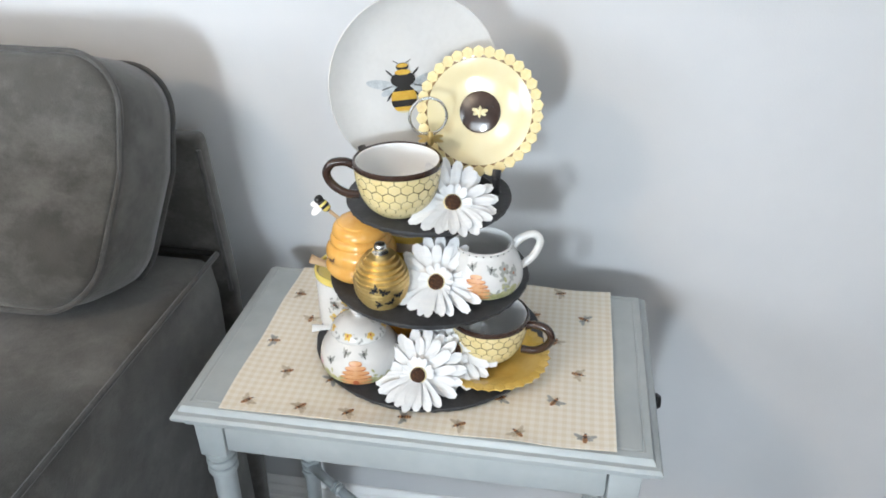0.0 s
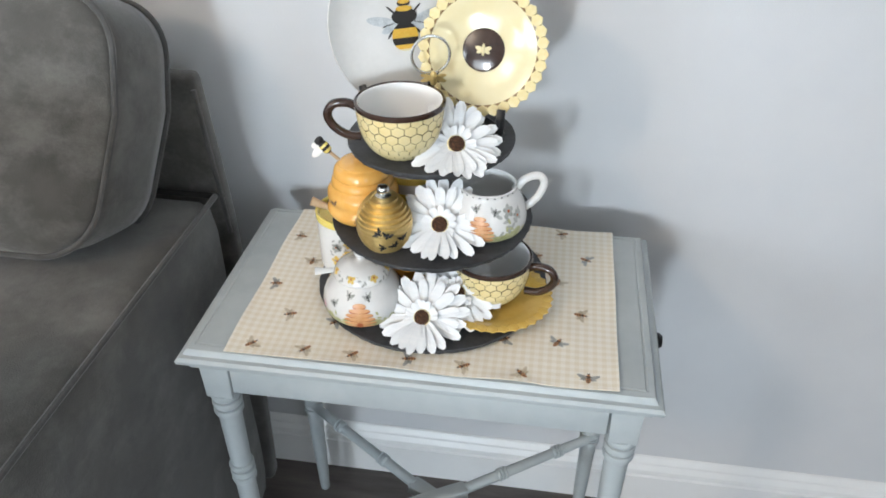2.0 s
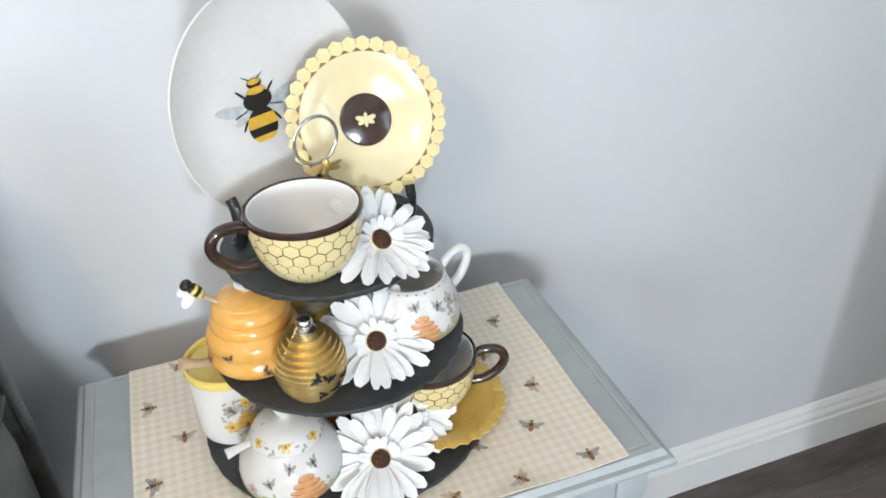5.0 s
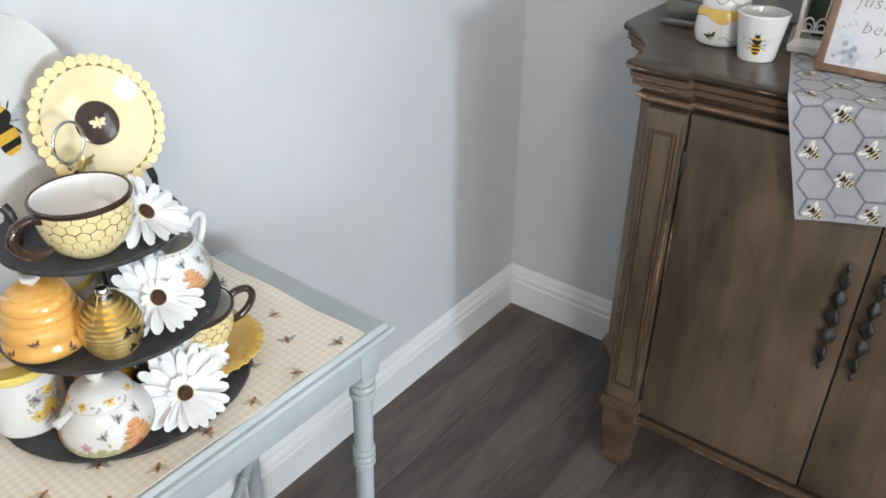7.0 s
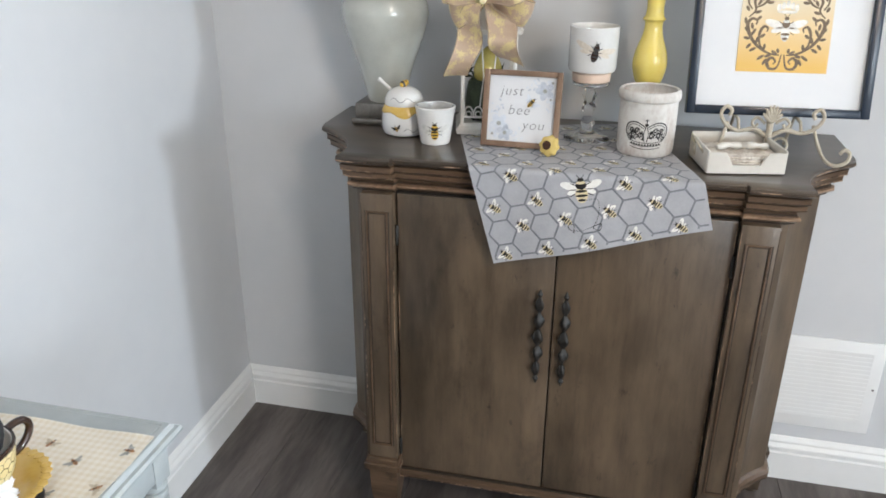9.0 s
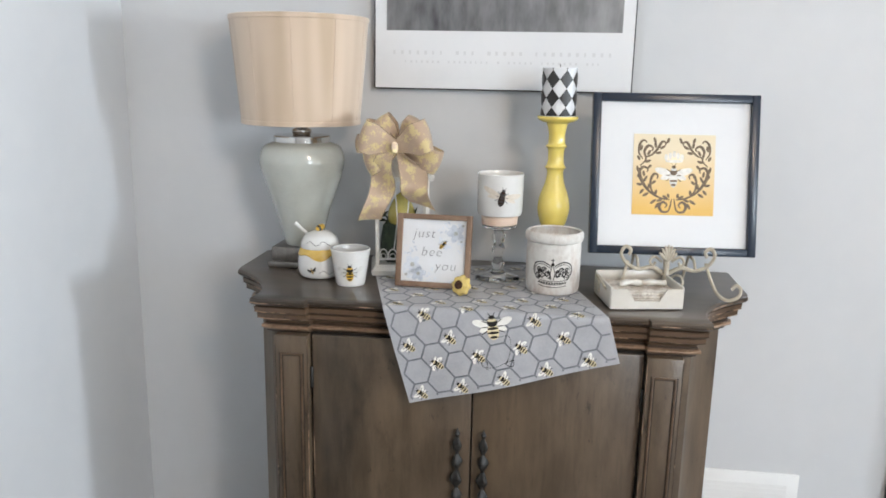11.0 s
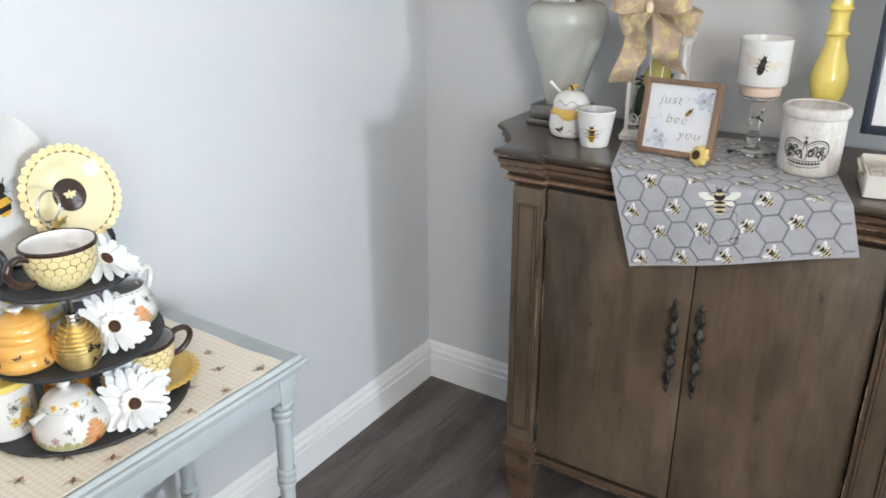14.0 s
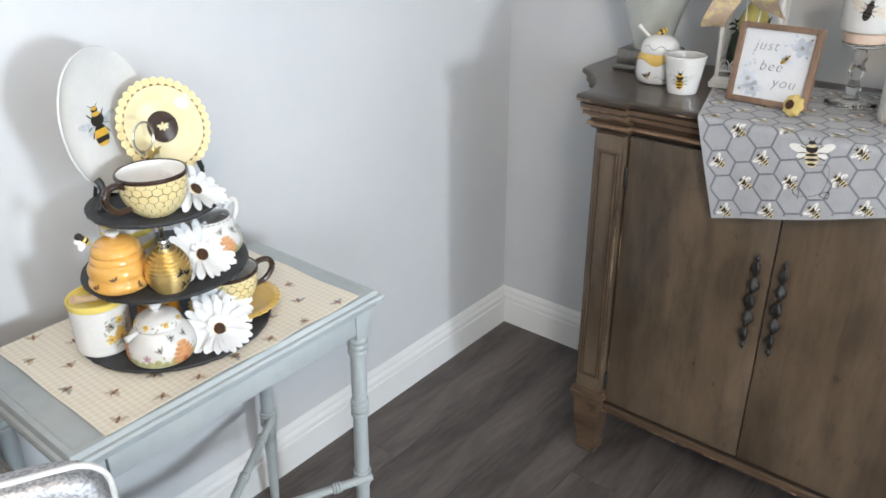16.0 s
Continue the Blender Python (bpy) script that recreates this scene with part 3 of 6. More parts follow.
C = {
    "white": glaze("white_glaze", (0.71, 0.70, 0.68), colour2=(0.66, 0.65, 0.63), scale=25),
    "inside": material("inner_white_glaze", (0.82, 0.82, 0.81), 0.3),
    "brown": glaze("brown_glaze", (0.028, 0.014, 0.010), colour2=(0.05, 0.026, 0.018), scale=30),
    "rim_line": glaze("brown_rim_line", (0.17, 0.095, 0.04), colour2=(0.24, 0.15, 0.07), scale=60),
    "cell": glaze("honeycomb_yellow_glaze", (0.72, 0.58, 0.28), colour2=(0.76, 0.65, 0.37), scale=60),
    "cream": glaze("cream_yellow_glaze", (0.70, 0.60, 0.34), colour2=(0.73, 0.65, 0.42), scale=12),
    "mustard": glaze("mustard_glaze", (0.60, 0.38, 0.075), colour2=(0.66, 0.45, 0.12), scale=30),
    "orange": glaze("honey_orange_glaze", (0.76, 0.38, 0.08), colour2=(0.80, 0.47, 0.14), scale=22),
    "amber": glaze("amber_glaze", (0.42, 0.16, 0.02)),
    "yellow": glaze("yellow_glaze", (0.77, 0.60, 0.13), colour2=(0.78, 0.63, 0.18), scale=30),
    "ink": material("black_print", (0.015, 0.013, 0.012), 0.35),
    "gold_print": material("bee_yellow_print", (0.62, 0.34, 0.03), 0.35, colour2=(0.70, 0.45, 0.07), scale=200),
    "wing": material("pale_wing_print", (0.50, 0.50, 0.47), 0.4, colour2=(0.66, 0.65, 0.62), scale=120),
    "wing_blue": material("grey_blue_wing_print", (0.33, 0.36, 0.38), 0.4, colour2=(0.60, 0.63, 0.64), scale=90),
    "tan": material("hive_tan_print", (0.56, 0.25, 0.09), 0.35, colour2=(0.64, 0.36, 0.18), scale=150),
    "rust": material("hive_rust_print", (0.38, 0.10, 0.035), 0.35),
    "grass": material("olive_print", (0.26, 0.27, 0.11), 0.4, colour2=(0.50, 0.48, 0.28), scale=140),
    "leaf": material("grey_leaf_print", (0.26, 0.27, 0.24), 0.4, colour2=(0.42, 0.42, 0.40), scale=100),
    "mauve": material("mauve_print", (0.42, 0.30, 0.33), 0.4),
    "petal_print": material("yellow_flower_print", (0.66, 0.45, 0.10), 0.4),
    "straw": material("straw_wing_print", (0.48, 0.40, 0.28), 0.6, colour2=(0.62, 0.54, 0.42), scale=120),
    "bee_brown": material("brown_bee_print", (0.10, 0.055, 0.035), 0.6),
    "slate": material("black_slate", (0.018, 0.019, 0.021), 0.6, colour2=(0.045, 0.046, 0.05), scale=24, detail=8, bump=0.6, bump_scale=90),
    "steel": material("brushed_steel", (0.62, 0.62, 0.60), 0.25, 1.0),
    "gold": material("polished_gold", (0.86, 0.64, 0.28), 0.34, 0.85, colour2=(0.68, 0.48, 0.17), scale=40),
    "wood": material("pale_wood", (0.50, 0.34, 0.20), 0.6, colour2=(0.60, 0.44, 0.28), scale=30, stretch=(1, 1, 0.2)),
}


def ell(cx, cy, rx, ry, rot=0.0, n=14):
    c, s = math.cos(radians(rot)), math.sin(radians(rot))
    return [(cx + rx * math.cos(2 * math.pi * k / n) * c - ry * math.sin(2 * math.pi * k / n) * s, cy + rx * math.cos(2 * math.pi * k / n) * s + ry * math.sin(2 * math.pi * k / n) * c) for k in range(n)]


def turned(polys, size, rot=0.0, dx=0.0, dy=0.0):
    c, s = math.cos(radians(rot)), math.sin(radians(rot))
    return [(m, [(dx + size * (x * c - y * s), dy + size * (x * s + y * c)) for x, y in p], l) for m, p, l in polys]


def bee_shape(wings="wing", spread=55, body="gold_print"):
    """A bee about one unit tall, head up."""
    out = []
    for s in (-1, 1):
        out.append((wings, ell(s * 0.42, 0.16, 0.40, 0.15, s * (90 - spread) * 0.6), 0))
        out.append((wings, ell(s * 0.30, -0.05, 0.26, 0.11, -s * 18), 0))
        for k in range(3):
            out.append(("ink", ell(s * (0.2 + 0.02 * k), 0.22 - 0.2 * k, 0.12, 0.018, s * (35 - 35 * k), 8), 1))
        out.append(("ink", ell(s * 0.07, 0.50, 0.075, 0.012, s * 60, 8), 1))
    out.append((body, ell(0, -0.18, 0.17, 0.32), 2))
    out.append(("ink", ell(0, 0.17, 0.15, 0.16), 3))
    out.append((body, ell(0, 0.27, 0.13, 0.06), 4))
    out.append(("ink", ell(0, 0.38, 0.09, 0.075), 4))
    for y, w in ((-0.05, 0.155), (-0.22, 0.165), (-0.39, 0.11)):
        out.append(("ink", ell(0, y, w, 0.052), 3))
    return out


def hive_shape():
    out = []
    for k, w in enumerate((0.50, 0.52, 0.49, 0.43, 0.34, 0.22)):
        y = -0.42 + 0.155 * k
        out.append(("rust", ell(0, y - 0.018, w, 0.09, 0, 20), 0))
        out.append(("tan", ell(0, y + 0.012, w * 0.98, 0.075, 0, 20), 1 + k % 2))
    out.append(("rust", ell(0, -0.36, 0.10, 0.15), 3))
    return out


def flower_shape(col="petal_print"):
    return [(col, ell(0.3 * math.cos(a), 0.3 * math.sin(a), 0.26, 0.19, math.degrees(a)), 0) for a in (0.3, 1.55, 2.8, 4.05, 5.3)] + [("rust", ell(0, 0, 0.12, 0.12), 1)]


def leaf_spray(col="leaf"):
    return [(col, ell(0.25 * k * (1 if k % 2 else -0.7), 0.2 * k - 0.4, 0.22, 0.10, 40 + 70 * k), 0) for k in range(5)]


def stamp(name, polys, mapper, parent, lift=0.0003, step=0.00022, fine=1):
    """Printed shapes laid on a surface: mapper(u, v, lift) gives the place."""
    keys = sorted({m for m, _, _ in polys})
    bm = bmesh.new()
    for m, p, layer in polys:
        cx, cy = sum(q[0] for q in p) / len(p), sum(q[1] for q in p) / len(p)
        l, idx = lift + step * layer, keys.index(m)
        if fine > 1:
            p = [(a[0] + (b[0] - a[0]) * k / fine, a[1] + (b[1] - a[1]) * k / fine) for a, b in zip(p, p[1:] + p[:1]) for k in range(fine)]
        rings = [[bm.verts.new(mapper(cx + (x - cx) * f, cy + (y - cy) * f, l)) for x, y in p] for f in (1.0, 0.55)]
        mid = bm.verts.new(mapper(cx, cy, l))
        n = len(p)
        for i in range(n):
            j = (i + 1) % n
            bm.faces.new((rings[0][i], rings[0][j], rings[1][j], rings[1][i])).material_index = idx
            bm.faces.new((rings[1][i], rings[1][j], mid)).material_index = idx
    me = bpy.data.meshes.new(name)
    bm.to_mesh(me)
    bm.free()
    for k in keys:
        me.materials.append(C[k])
    ob = new(name, me)
    ob.parent = parent
    return ob


def on_lathe(profile, facing, rref):
    """A mapper on a turned body: u along the girth at radius rref, v the height."""
    zs, rs = [p[1] for p in profile], [p[0] for p in profile]

    def f(u, v, l):
        r = float(np.interp(v, zs, rs)) + l
        a = radians(facing) + u / rref
        return Vector((r * math.cos(a), r * math.sin(a), v))
    return f


def hollow(outer, wall=0.003, floor_z=None):
    """A pot's profile: the outside up, then the inside down."""
    rim = outer[-1]
    inner = [(max(r - wall, 0.001), z) for r, z in outer if z > outer[0][1] + 0.006]
    return outer + [(rim[0] - wall * 0.5, rim[1] + wall * 0.4)] + inner[::-1] + [(0.001, inner[0][1])]


def pot(name, label, category, outer, mats, at, inner_mat=None, seg=48, wall=0.003):
    ob = thing(name, label, category, at)
    part("body", lathe([(0.001, outer[0][1])] + outer + [(outer[-1][0] - wall * 0.5, outer[-1][1] + wall * 0.4)], seg, False), mats, ob)
    inner = [(max(r - wall, 0.001), z) for r, z in outer if z > outer[0][1] + 0.005]
    part("inside", lathe([(0.001, inner[0][1])] + inner + [(outer[-1][0] - wall * 0.5, outer[-1][1] + wall * 0.4)], seg, False), inner_mat or mats, ob)
    return ob


# ---------------------------------------------------------------- placemat
MZ = 0.674
mat_x0, mat_x1, mat_y0, mat_y1 = -1.489, -1.026, -0.410, -0.086
cloth = bpy.data.materials.new("gingham_cloth")
cloth.use_nodes = True
t = cloth.node_tree
b = t.nodes["Principled BSDF"]
b.inputs["Roughness"].default_value, b.inputs["Sheen Weight"].default_value = 0.85, 0.2
tc = t.nodes.new("ShaderNodeTexCoord")
sep = t.nodes.new("ShaderNodeSeparateXYZ")
t.links.new(tc.outputs["Object"], sep.inputs[0])
stripes = []
for k in (0, 1):
    mul = t.nodes.new("ShaderNodeMath")
    mul.operation, mul.inputs[1].default_value = "MULTIPLY", 1 / 0.0105
    fr = t.nodes.new("ShaderNodeMath")
    fr.operation = "FRACT"
    gt = t.nodes.new("ShaderNodeMath")
    gt.operation, gt.inputs[1].default_value = "GREATER_THAN", 0.5
    t.links.new(sep.outputs[k], mul.inputs[0])
    t.links.new(mul.outputs[0], fr.inputs[0])
    t.links.new(fr.outputs[0], gt.inputs[0])
    stripes.append(gt)
add = t.nodes.new("ShaderNodeMath")
t.links.new(stripes[0].outputs[0], add.inputs[0])
t.links.new(stripes[1].outputs[0], add.inputs[1])
half = t.nodes.new("ShaderNodeMath")
half.operation, half.inputs[1].default_value = "MULTIPLY", 0.5
t.links.new(add.outputs[0], half.inputs[0])
ramp = t.nodes.new("ShaderNodeValToRGB")
ramp.color_ramp.elements[0].color, ramp.color_ramp.elements[1].color = (0.81, 0.76, 0.67, 1), (0.73, 0.65, 0.51, 1)
t.links.new(half.outputs[0], ramp.inputs[0])
t.links.new(ramp.outputs[0], b.inputs["Base Color"])
nz = t.nodes.new("ShaderNodeTexNoise")
nz.inputs["Scale"].default_value = 900
t.links.new(tc.outputs["Object"], nz.inputs[0])
bp = t.nodes.new("ShaderNodeBump")
bp.inputs["Strength"].default_value, bp.inputs["Distance"].default_value = 0.3, 0.001
t.links.new(nz.outputs[0], bp.inputs["Height"])
t.links.new(bp.outputs[0], b.inputs["Normal"])
placemat = thing("placemat", "cream gingham cloth placemat printed with small bees", "placemat", pose(0, 0, MZ))


def mat_height(x, y):
    e = min(x - mat_x0, mat_x1 - x, y - mat_y0, mat_y1 - y)
    return 0.0014 + 0.0012 * max(0, noise.noise(Vector((x * 9, y * 9, 0)))) + 0.0032 * math.exp(-max(e, 0) / 0.010) * (0.5 + 0.5 * math.sin(x * 29 + y * 37 + 2.0 * math.sin(x * 11)))


nx, ny = 46, 32
grid = [[(mat_x0 + (mat_x1 - mat_x0) * i / nx, mat_y0 + (mat_y1 - mat_y0) * j / ny) for i in range(nx + 1)] for j in range(ny + 1)]
bm = bmesh.new()
top = [[bm.verts.new((x, y, mat_height(x, y))) for x, y in row] for row in grid]
low = [[bm.verts.new((x, y, mat_height(x, y) - 0.0011)) for x, y in row] for row in grid]
for j in range(ny):
    for i in range(nx):
        bm.faces.new((top[j][i], top[j][i + 1], top[j + 1][i + 1], top[j + 1][i]))
        bm.faces.new((low[j][i], low[j + 1][i], low[j + 1][i + 1], low[j][i + 1]))
for i in range(nx):
    bm.faces.new((low[0][i], low[0][i + 1], top[0][i + 1], top[0][i]))
    bm.faces.new((top[ny][i], top[ny][i + 1], low[ny][i + 1], low[ny][i]))
for j in range(ny):
    bm.faces.new((top[j][0], top[j + 1][0], low[j + 1][0], low[j][0]))
    bm.faces.new((low[j][nx], low[j + 1][nx], top[j + 1][nx], top[j][nx]))
part("cloth", bm, cloth, placemat)
rng = random.Random(5)
polys = []
for j in range(6):
    for i in range(7):
        x = mat_x0 + 0.022 + (mat_x1 - mat_x0 - 0.03) * (i + (0.5 if j % 2 else 0.02)) / 6.5
        y = mat_y0 + 0.016 + (mat_y1 - mat_y0 - 0.03) * j / 5
        if x > mat_x1 - 0.01:
            continue
        rot = rng.uniform(-60, 60) + (90 if rng.random() < 0.5 else -60)
        one = turned([({"gold_print": "tan", "ink": "bee_brown"}.get(m, m), p, l) for m, p, l in bee_shape("leaf" if rng.random() < 0.4 else "straw", 40)], 0.017, rot, x + rng.uniform(-0.006, 0.006), y + rng.uniform(-0.004, 0.004))
        stamp("bee_print", one, lambda u, v, l: Vector((u, v, mat_height(u, v) + l)), placemat, 0.0004, 0.00012)

# ---------------------------------------------------------------- tiered slate stand
SX, SY = -1.265, -0.235
TIERS = ((0.684, 0.150), (0.785, 0.125), (0.891, 0.099))
stand = thing("tiered_stand", "three-tier round black slate serving stand with a steel ring handle", "tiered stand", pose(SX, SY, 0))
rng = random.Random(2)
for n, (z, r) in enumerate(TIERS):
    seg = 120
    wob = [rng.uniform(-1, 1) for _ in range(seg)]
    rings = []
    for dz, k, e in ((-0.007, 0.975, 0.004), (-0.0045, 0.99, 0.0032), (-0.002, 0.998, 0.0026), (-0.0004, 0.994, 0.0016), (0.0, 0.985, 0.0008)):
        rings.append([((r * k + e * 0.28 * wob[(i + int(dz * 4000)) % seg]) * math.cos(2 * math.pi * i / seg), (r * k + e * 0.28 * wob[(i + int(dz * 4000)) % seg]) * math.sin(2 * math.pi * i / seg), z + dz) for i in range(seg)])
    part("slate_tray", ring_mesh(rings), C["slate"], stand, smooth=50)
for k in range(4):
    a = radians(45 + 90 * k)
    part("pad", lathe([(0.006, 0), (0.006, 0.0015)], 12), M["black"], stand, at=pose(0.11 * math.cos(a), 0.11 * math.sin(a), MZ + 0.0022))
for z0, z1 in ((TIERS[0][0], TIERS[1][0] - 0.007), (TIERS[1][0], TIERS[2][0] - 0.007), (TIERS[2][0], 0.966)):
    part("post", lathe([(0.011, z0), (0.009, z0 + 0.003), (0.0042, z0 + 0.005), (0.0042, z1 - 0.004), (0.009, z1 - 0.002), (0.009, z1)], 20), C["steel"], stand)
part("ring_handle", tube([(0.0215 * math.cos(2 * math.pi * k / 40), 0, 0.9875 + 0.0215 * math.sin(2 * math.pi * k / 40)) for k in range(40)], 0.0017, 10, True), C["steel"], stand, at=pose(0, 0, 0, 0, 0, 20))
B, MID, TOP = (z for z, _ in TIERS)

# gold bee charm hung on the ring
charm = thing("bee_charm", "small gold metal bee charm clipped to the ring handle", "charm", pose(-1.261, -0.243, 0.964, 30, 0, 10))
part("body", lathe([(0.0005, -0.012), (0.0035, -0.009), (0.0045, -0.003), (0.003, 0.001), (0.004, 0.005), (0.003, 0.009), (0.0005, 0.0115)], 16), C["gold"], charm)
for s in (-1, 1):
    for a in (22, -22):
        bm = lathe([(0.001, -0.0006), (0.0075, 0), (0.001, 0.0006)], 14)
        for v in bm.verts:
            v.co.x, v.co.y = v.co.x * 1.0 + 0.008, v.co.y * 0.5
        bm.transform(pose(0, 0, 0, 90, 0, 0))
        part("wing", bm, C["gold"], charm, at=pose(0, -0.0015, 0.002, 0, a if s > 0 else 180 - a, 0))

# ---------------------------------------------------------------- plates on easels


def easel(name, label, at, w, h, hook_top, back):
    """A small black easel: two hooked front feet, one upright, one rear leg; local y points back."""
    ob = thing(name, label, "easel", at)
    for s in (-1, 1):
        hook = smooth_profile([(s * w * 0.12, back, 0.005), (s * w * 0.6, back * 0.4, 0.005), (s * w * 0.94, -0.003, 0.005), (s * w, -0.011, 0.006), (s * w, -0.018, 0.013), (s * w, -0.020, 0.028), (s * w, -0.018, hook_top - 0.008), (s * w, -0.013, hook_top)])
        part("foot", tube(hook, [0.0052] * len(hook), 10, flat=0.6), M["black"], ob)
    part("upright", tube([(0, back, 0.005), (0, back + 0.004, h + 0.010)], 0.0032, 8), M["black"], ob)
    part("crossbar", tube([(-w * 0.2, back + 0.004, h + 0.010), (w * 0.2, back + 0.004, h + 0.010)], 0.003, 8), M["black"], ob)
    part("rear_leg", tube([(0, back + 0.004, h + 0.010), (0, back + 0.020, 0.0035)], 0.003, 8), M["black"], ob)
    return ob


yaw_p, yaw_s = 28, -4
easel("plate_easel", "black easel holding up the white bee plate", pose(-1.302, -0.196, TOP, 0, 0, yaw_p), 0.056, 0.045, 0.055, 0.018)
easel("saucer_easel", "black easel holding up the yellow saucer", pose(-1.212, -0.224, TOP, 0, 0, yaw_s), 0.029, 0.034, 0.038, 0.026)


def plate_profile(r, h):
    return [(0.001, 0.0), (r * 0.58, 0.0), (r * 0.6, h * 0.1), (r * 0.72, h * 0.45), (r * 0.9, h * 0.85), (r, h), (r * 1.003, h + 0.0015), (r * 0.99, h + 0.003), (r * 0.9, h * 0.85 + 0.003), (r * 0.72, h * 0.45 + 0.003), (r * 0.6, 0.0034), (0.001, 0.003)]


def coupe_profile(r, h):
    up = smooth_profile([(r * k, h * k ** 5) for k in (0.01, 0.5, 0.7, 0.85, 0.95, 1.0)], 4)
    return up + [(r * 1.004, h + 0.0012), (r * 0.998, h + 0.0024)] + [(x * 0.995, z + 0.003) for x, z in up[::-1]]


# local z is the plate's face; local y its upward edge
plate = thing("bee_plate", "white porcelain plate painted with a bumblebee, leaning on an easel", "plate", pose(-1.293, -0.177, 1.007, 0, 0, yaw_p) @ pose(0, 0, 0, 90 - 8, 0, 0))
part("body", lathe(coupe_profile(0.105, 0.012), 72, False), C["white"], plate, smooth=60)
bee = [("wing_blue", ell(-0.62, 0.10, 0.48, 0.15, -14, 18), 0), ("wing_blue", ell(0.62, 0.16, 0.50, 0.15, 22, 18), 0), ("wing_blue", ell(-0.42, -0.12, 0.28, 0.12, 28, 14), 1), ("wing_blue", ell(0.42, -0.08, 0.30, 0.12, -18, 14), 1)]
for s in (-1, 1):
    for x, y, a in ((0.30, 0.45, 55), (0.33, -0.32, -65), (0.36, -0.02, -20)):
        bee.append(("ink", ell(s * x, y, 0.16, 0.028, s * a, 8), 1))
    bee.append(("ink", ell(s * 0.13, 0.78, 0.13, 0.014, s * 42, 8), 1))


def belly(y0, y1, n=8):
    """A band across the bee's abdomen between two heights."""
    def half(y):
        return 0.30 * math.sqrt(max(0.0, 1 - ((y + 0.42) / 0.47) ** 2))
    ys = [y0 + (y1 - y0) * k / n for k in range(n + 1)]
    return [(half(y), y) for y in ys] + [(-half(y), y) for y in ys[::-1]]


bee += [("gold_print", ell(0, -0.42, 0.30, 0.47, 0, 24), 2), ("ink", belly(-0.68, -0.46), 3), ("ink", belly(-0.16, 0.03), 3), ("ink", ell(0, 0.22, 0.29, 0.26, 0, 20), 4), ("cream", belly(-0.885, -0.82), 3),
        ("gold_print", ell(0, 0.46, 0.19, 0.09, 0, 16), 5), ("ink", ell(0, 0.64, 0.15, 0.13, 0, 14), 4), ("gold_print", ell(0, 0.68, 0.13, 0.07, 0, 14), 5)]
bee = [(m, [(x * (1.0 if m == "wing_blue" else 1.28), y * 0.87) for x, y in p], l) for m, p, l in bee]
stamp("bumblebee_print", turned(bee, 0.041, 0, -0.014, -0.002), lambda u, v, l: Vector((u, v, 0.0034 + l)), plate)


def honey_saucer(at, label, cream):
    ob = thing("saucer", label, "saucer", at)
    r, h = 0.066, 0.009
    part("body", lathe(plate_profile(r, h), 64, False), C["cream"] if cream else C["mustard"], ob, smooth=60)
    rim = part("rim_relief", lathe([(r * 0.926, h * 0.87 + 0.0030), (r * 0.955, h * 0.92 + 0.0036), (r * 1.03, h + 0.0030), (r * 1.075, h + 0.0026), (r * 1.08, h + 0.0005), (r * 1.0, h - 0.003), (r * 0.955, h * 0.75)], 64, False), C["rim_line"] if cream else C["mustard"], ob)
    n = 34
    for k in range(n):
        a = 2 * math.pi * k / n
        bm = lathe([(0.00722, 0), (0.0071, 0.0009), (0.0064, 0.0013), (0.001, 0.0015)], 6)
        part("hexagon", bm, C["cell"] if cream else C["mustard"], rim, at=Matrix.Translation((r * 1.035 * math.cos(a), r * 1.035 * math.sin(a), h + 0.0022)) @ pose(0, 0, 0, 0, 0, math.degrees(a)), smooth=0)
    if cream:
        disc = part("medallion", lathe([(0.0245, 0.0030), (0.0243, 0.0042), (0.022, 0.0050), (0.001, 0.0050)], 40, False), C["brown"], ob, "dark brown medallion")
        bm = lathe([(0.0003, -0.008), (0.0018, -0.006), (0.0024, -0.001), (0.0019, 0.003), (0.0021, 0.006), (0.0003, 0.0085)], 12)
        bm.transform(pose(0, 0, 0.0058, -90, 0, 0) @ Matrix.Diagonal((0.9, 0.9, 0.85, 1)))
        for sx in (-1, 1):
            for a, l in ((18, 0.0050), (-24, 0.0042)):
                w = lathe([(0.001, -0.0008), (1.0, 0), (0.001, 0.0012)], 14)
                for v in w.verts:
                    v.co = Vector((v.co.x * l + l, v.co.y * l * 0.5, v.co.z * 1.0 + 0.0058))
                w.transform(pose(0, 0, 0, 0, 0, a if sx > 0 else 180 - a))
                merge(bm, w)
        part("bee_relief", bm, C["cream"], disc, "raised cream bee")
    return ob


honey_saucer(pose(-1.210, -0.194, 0.981, 0, 0, yaw_s) @ pose(0, 0, 0, 90 - 21, 0, 0), "cream yellow saucer with a raised honeycomb rim, leaning on an easel", True)
honey_saucer(pose(-1.181, -0.278, B), "mustard yellow saucer with a honeycomb rim under a cup", False)

# ---------------------------------------------------------------- honeycomb cups


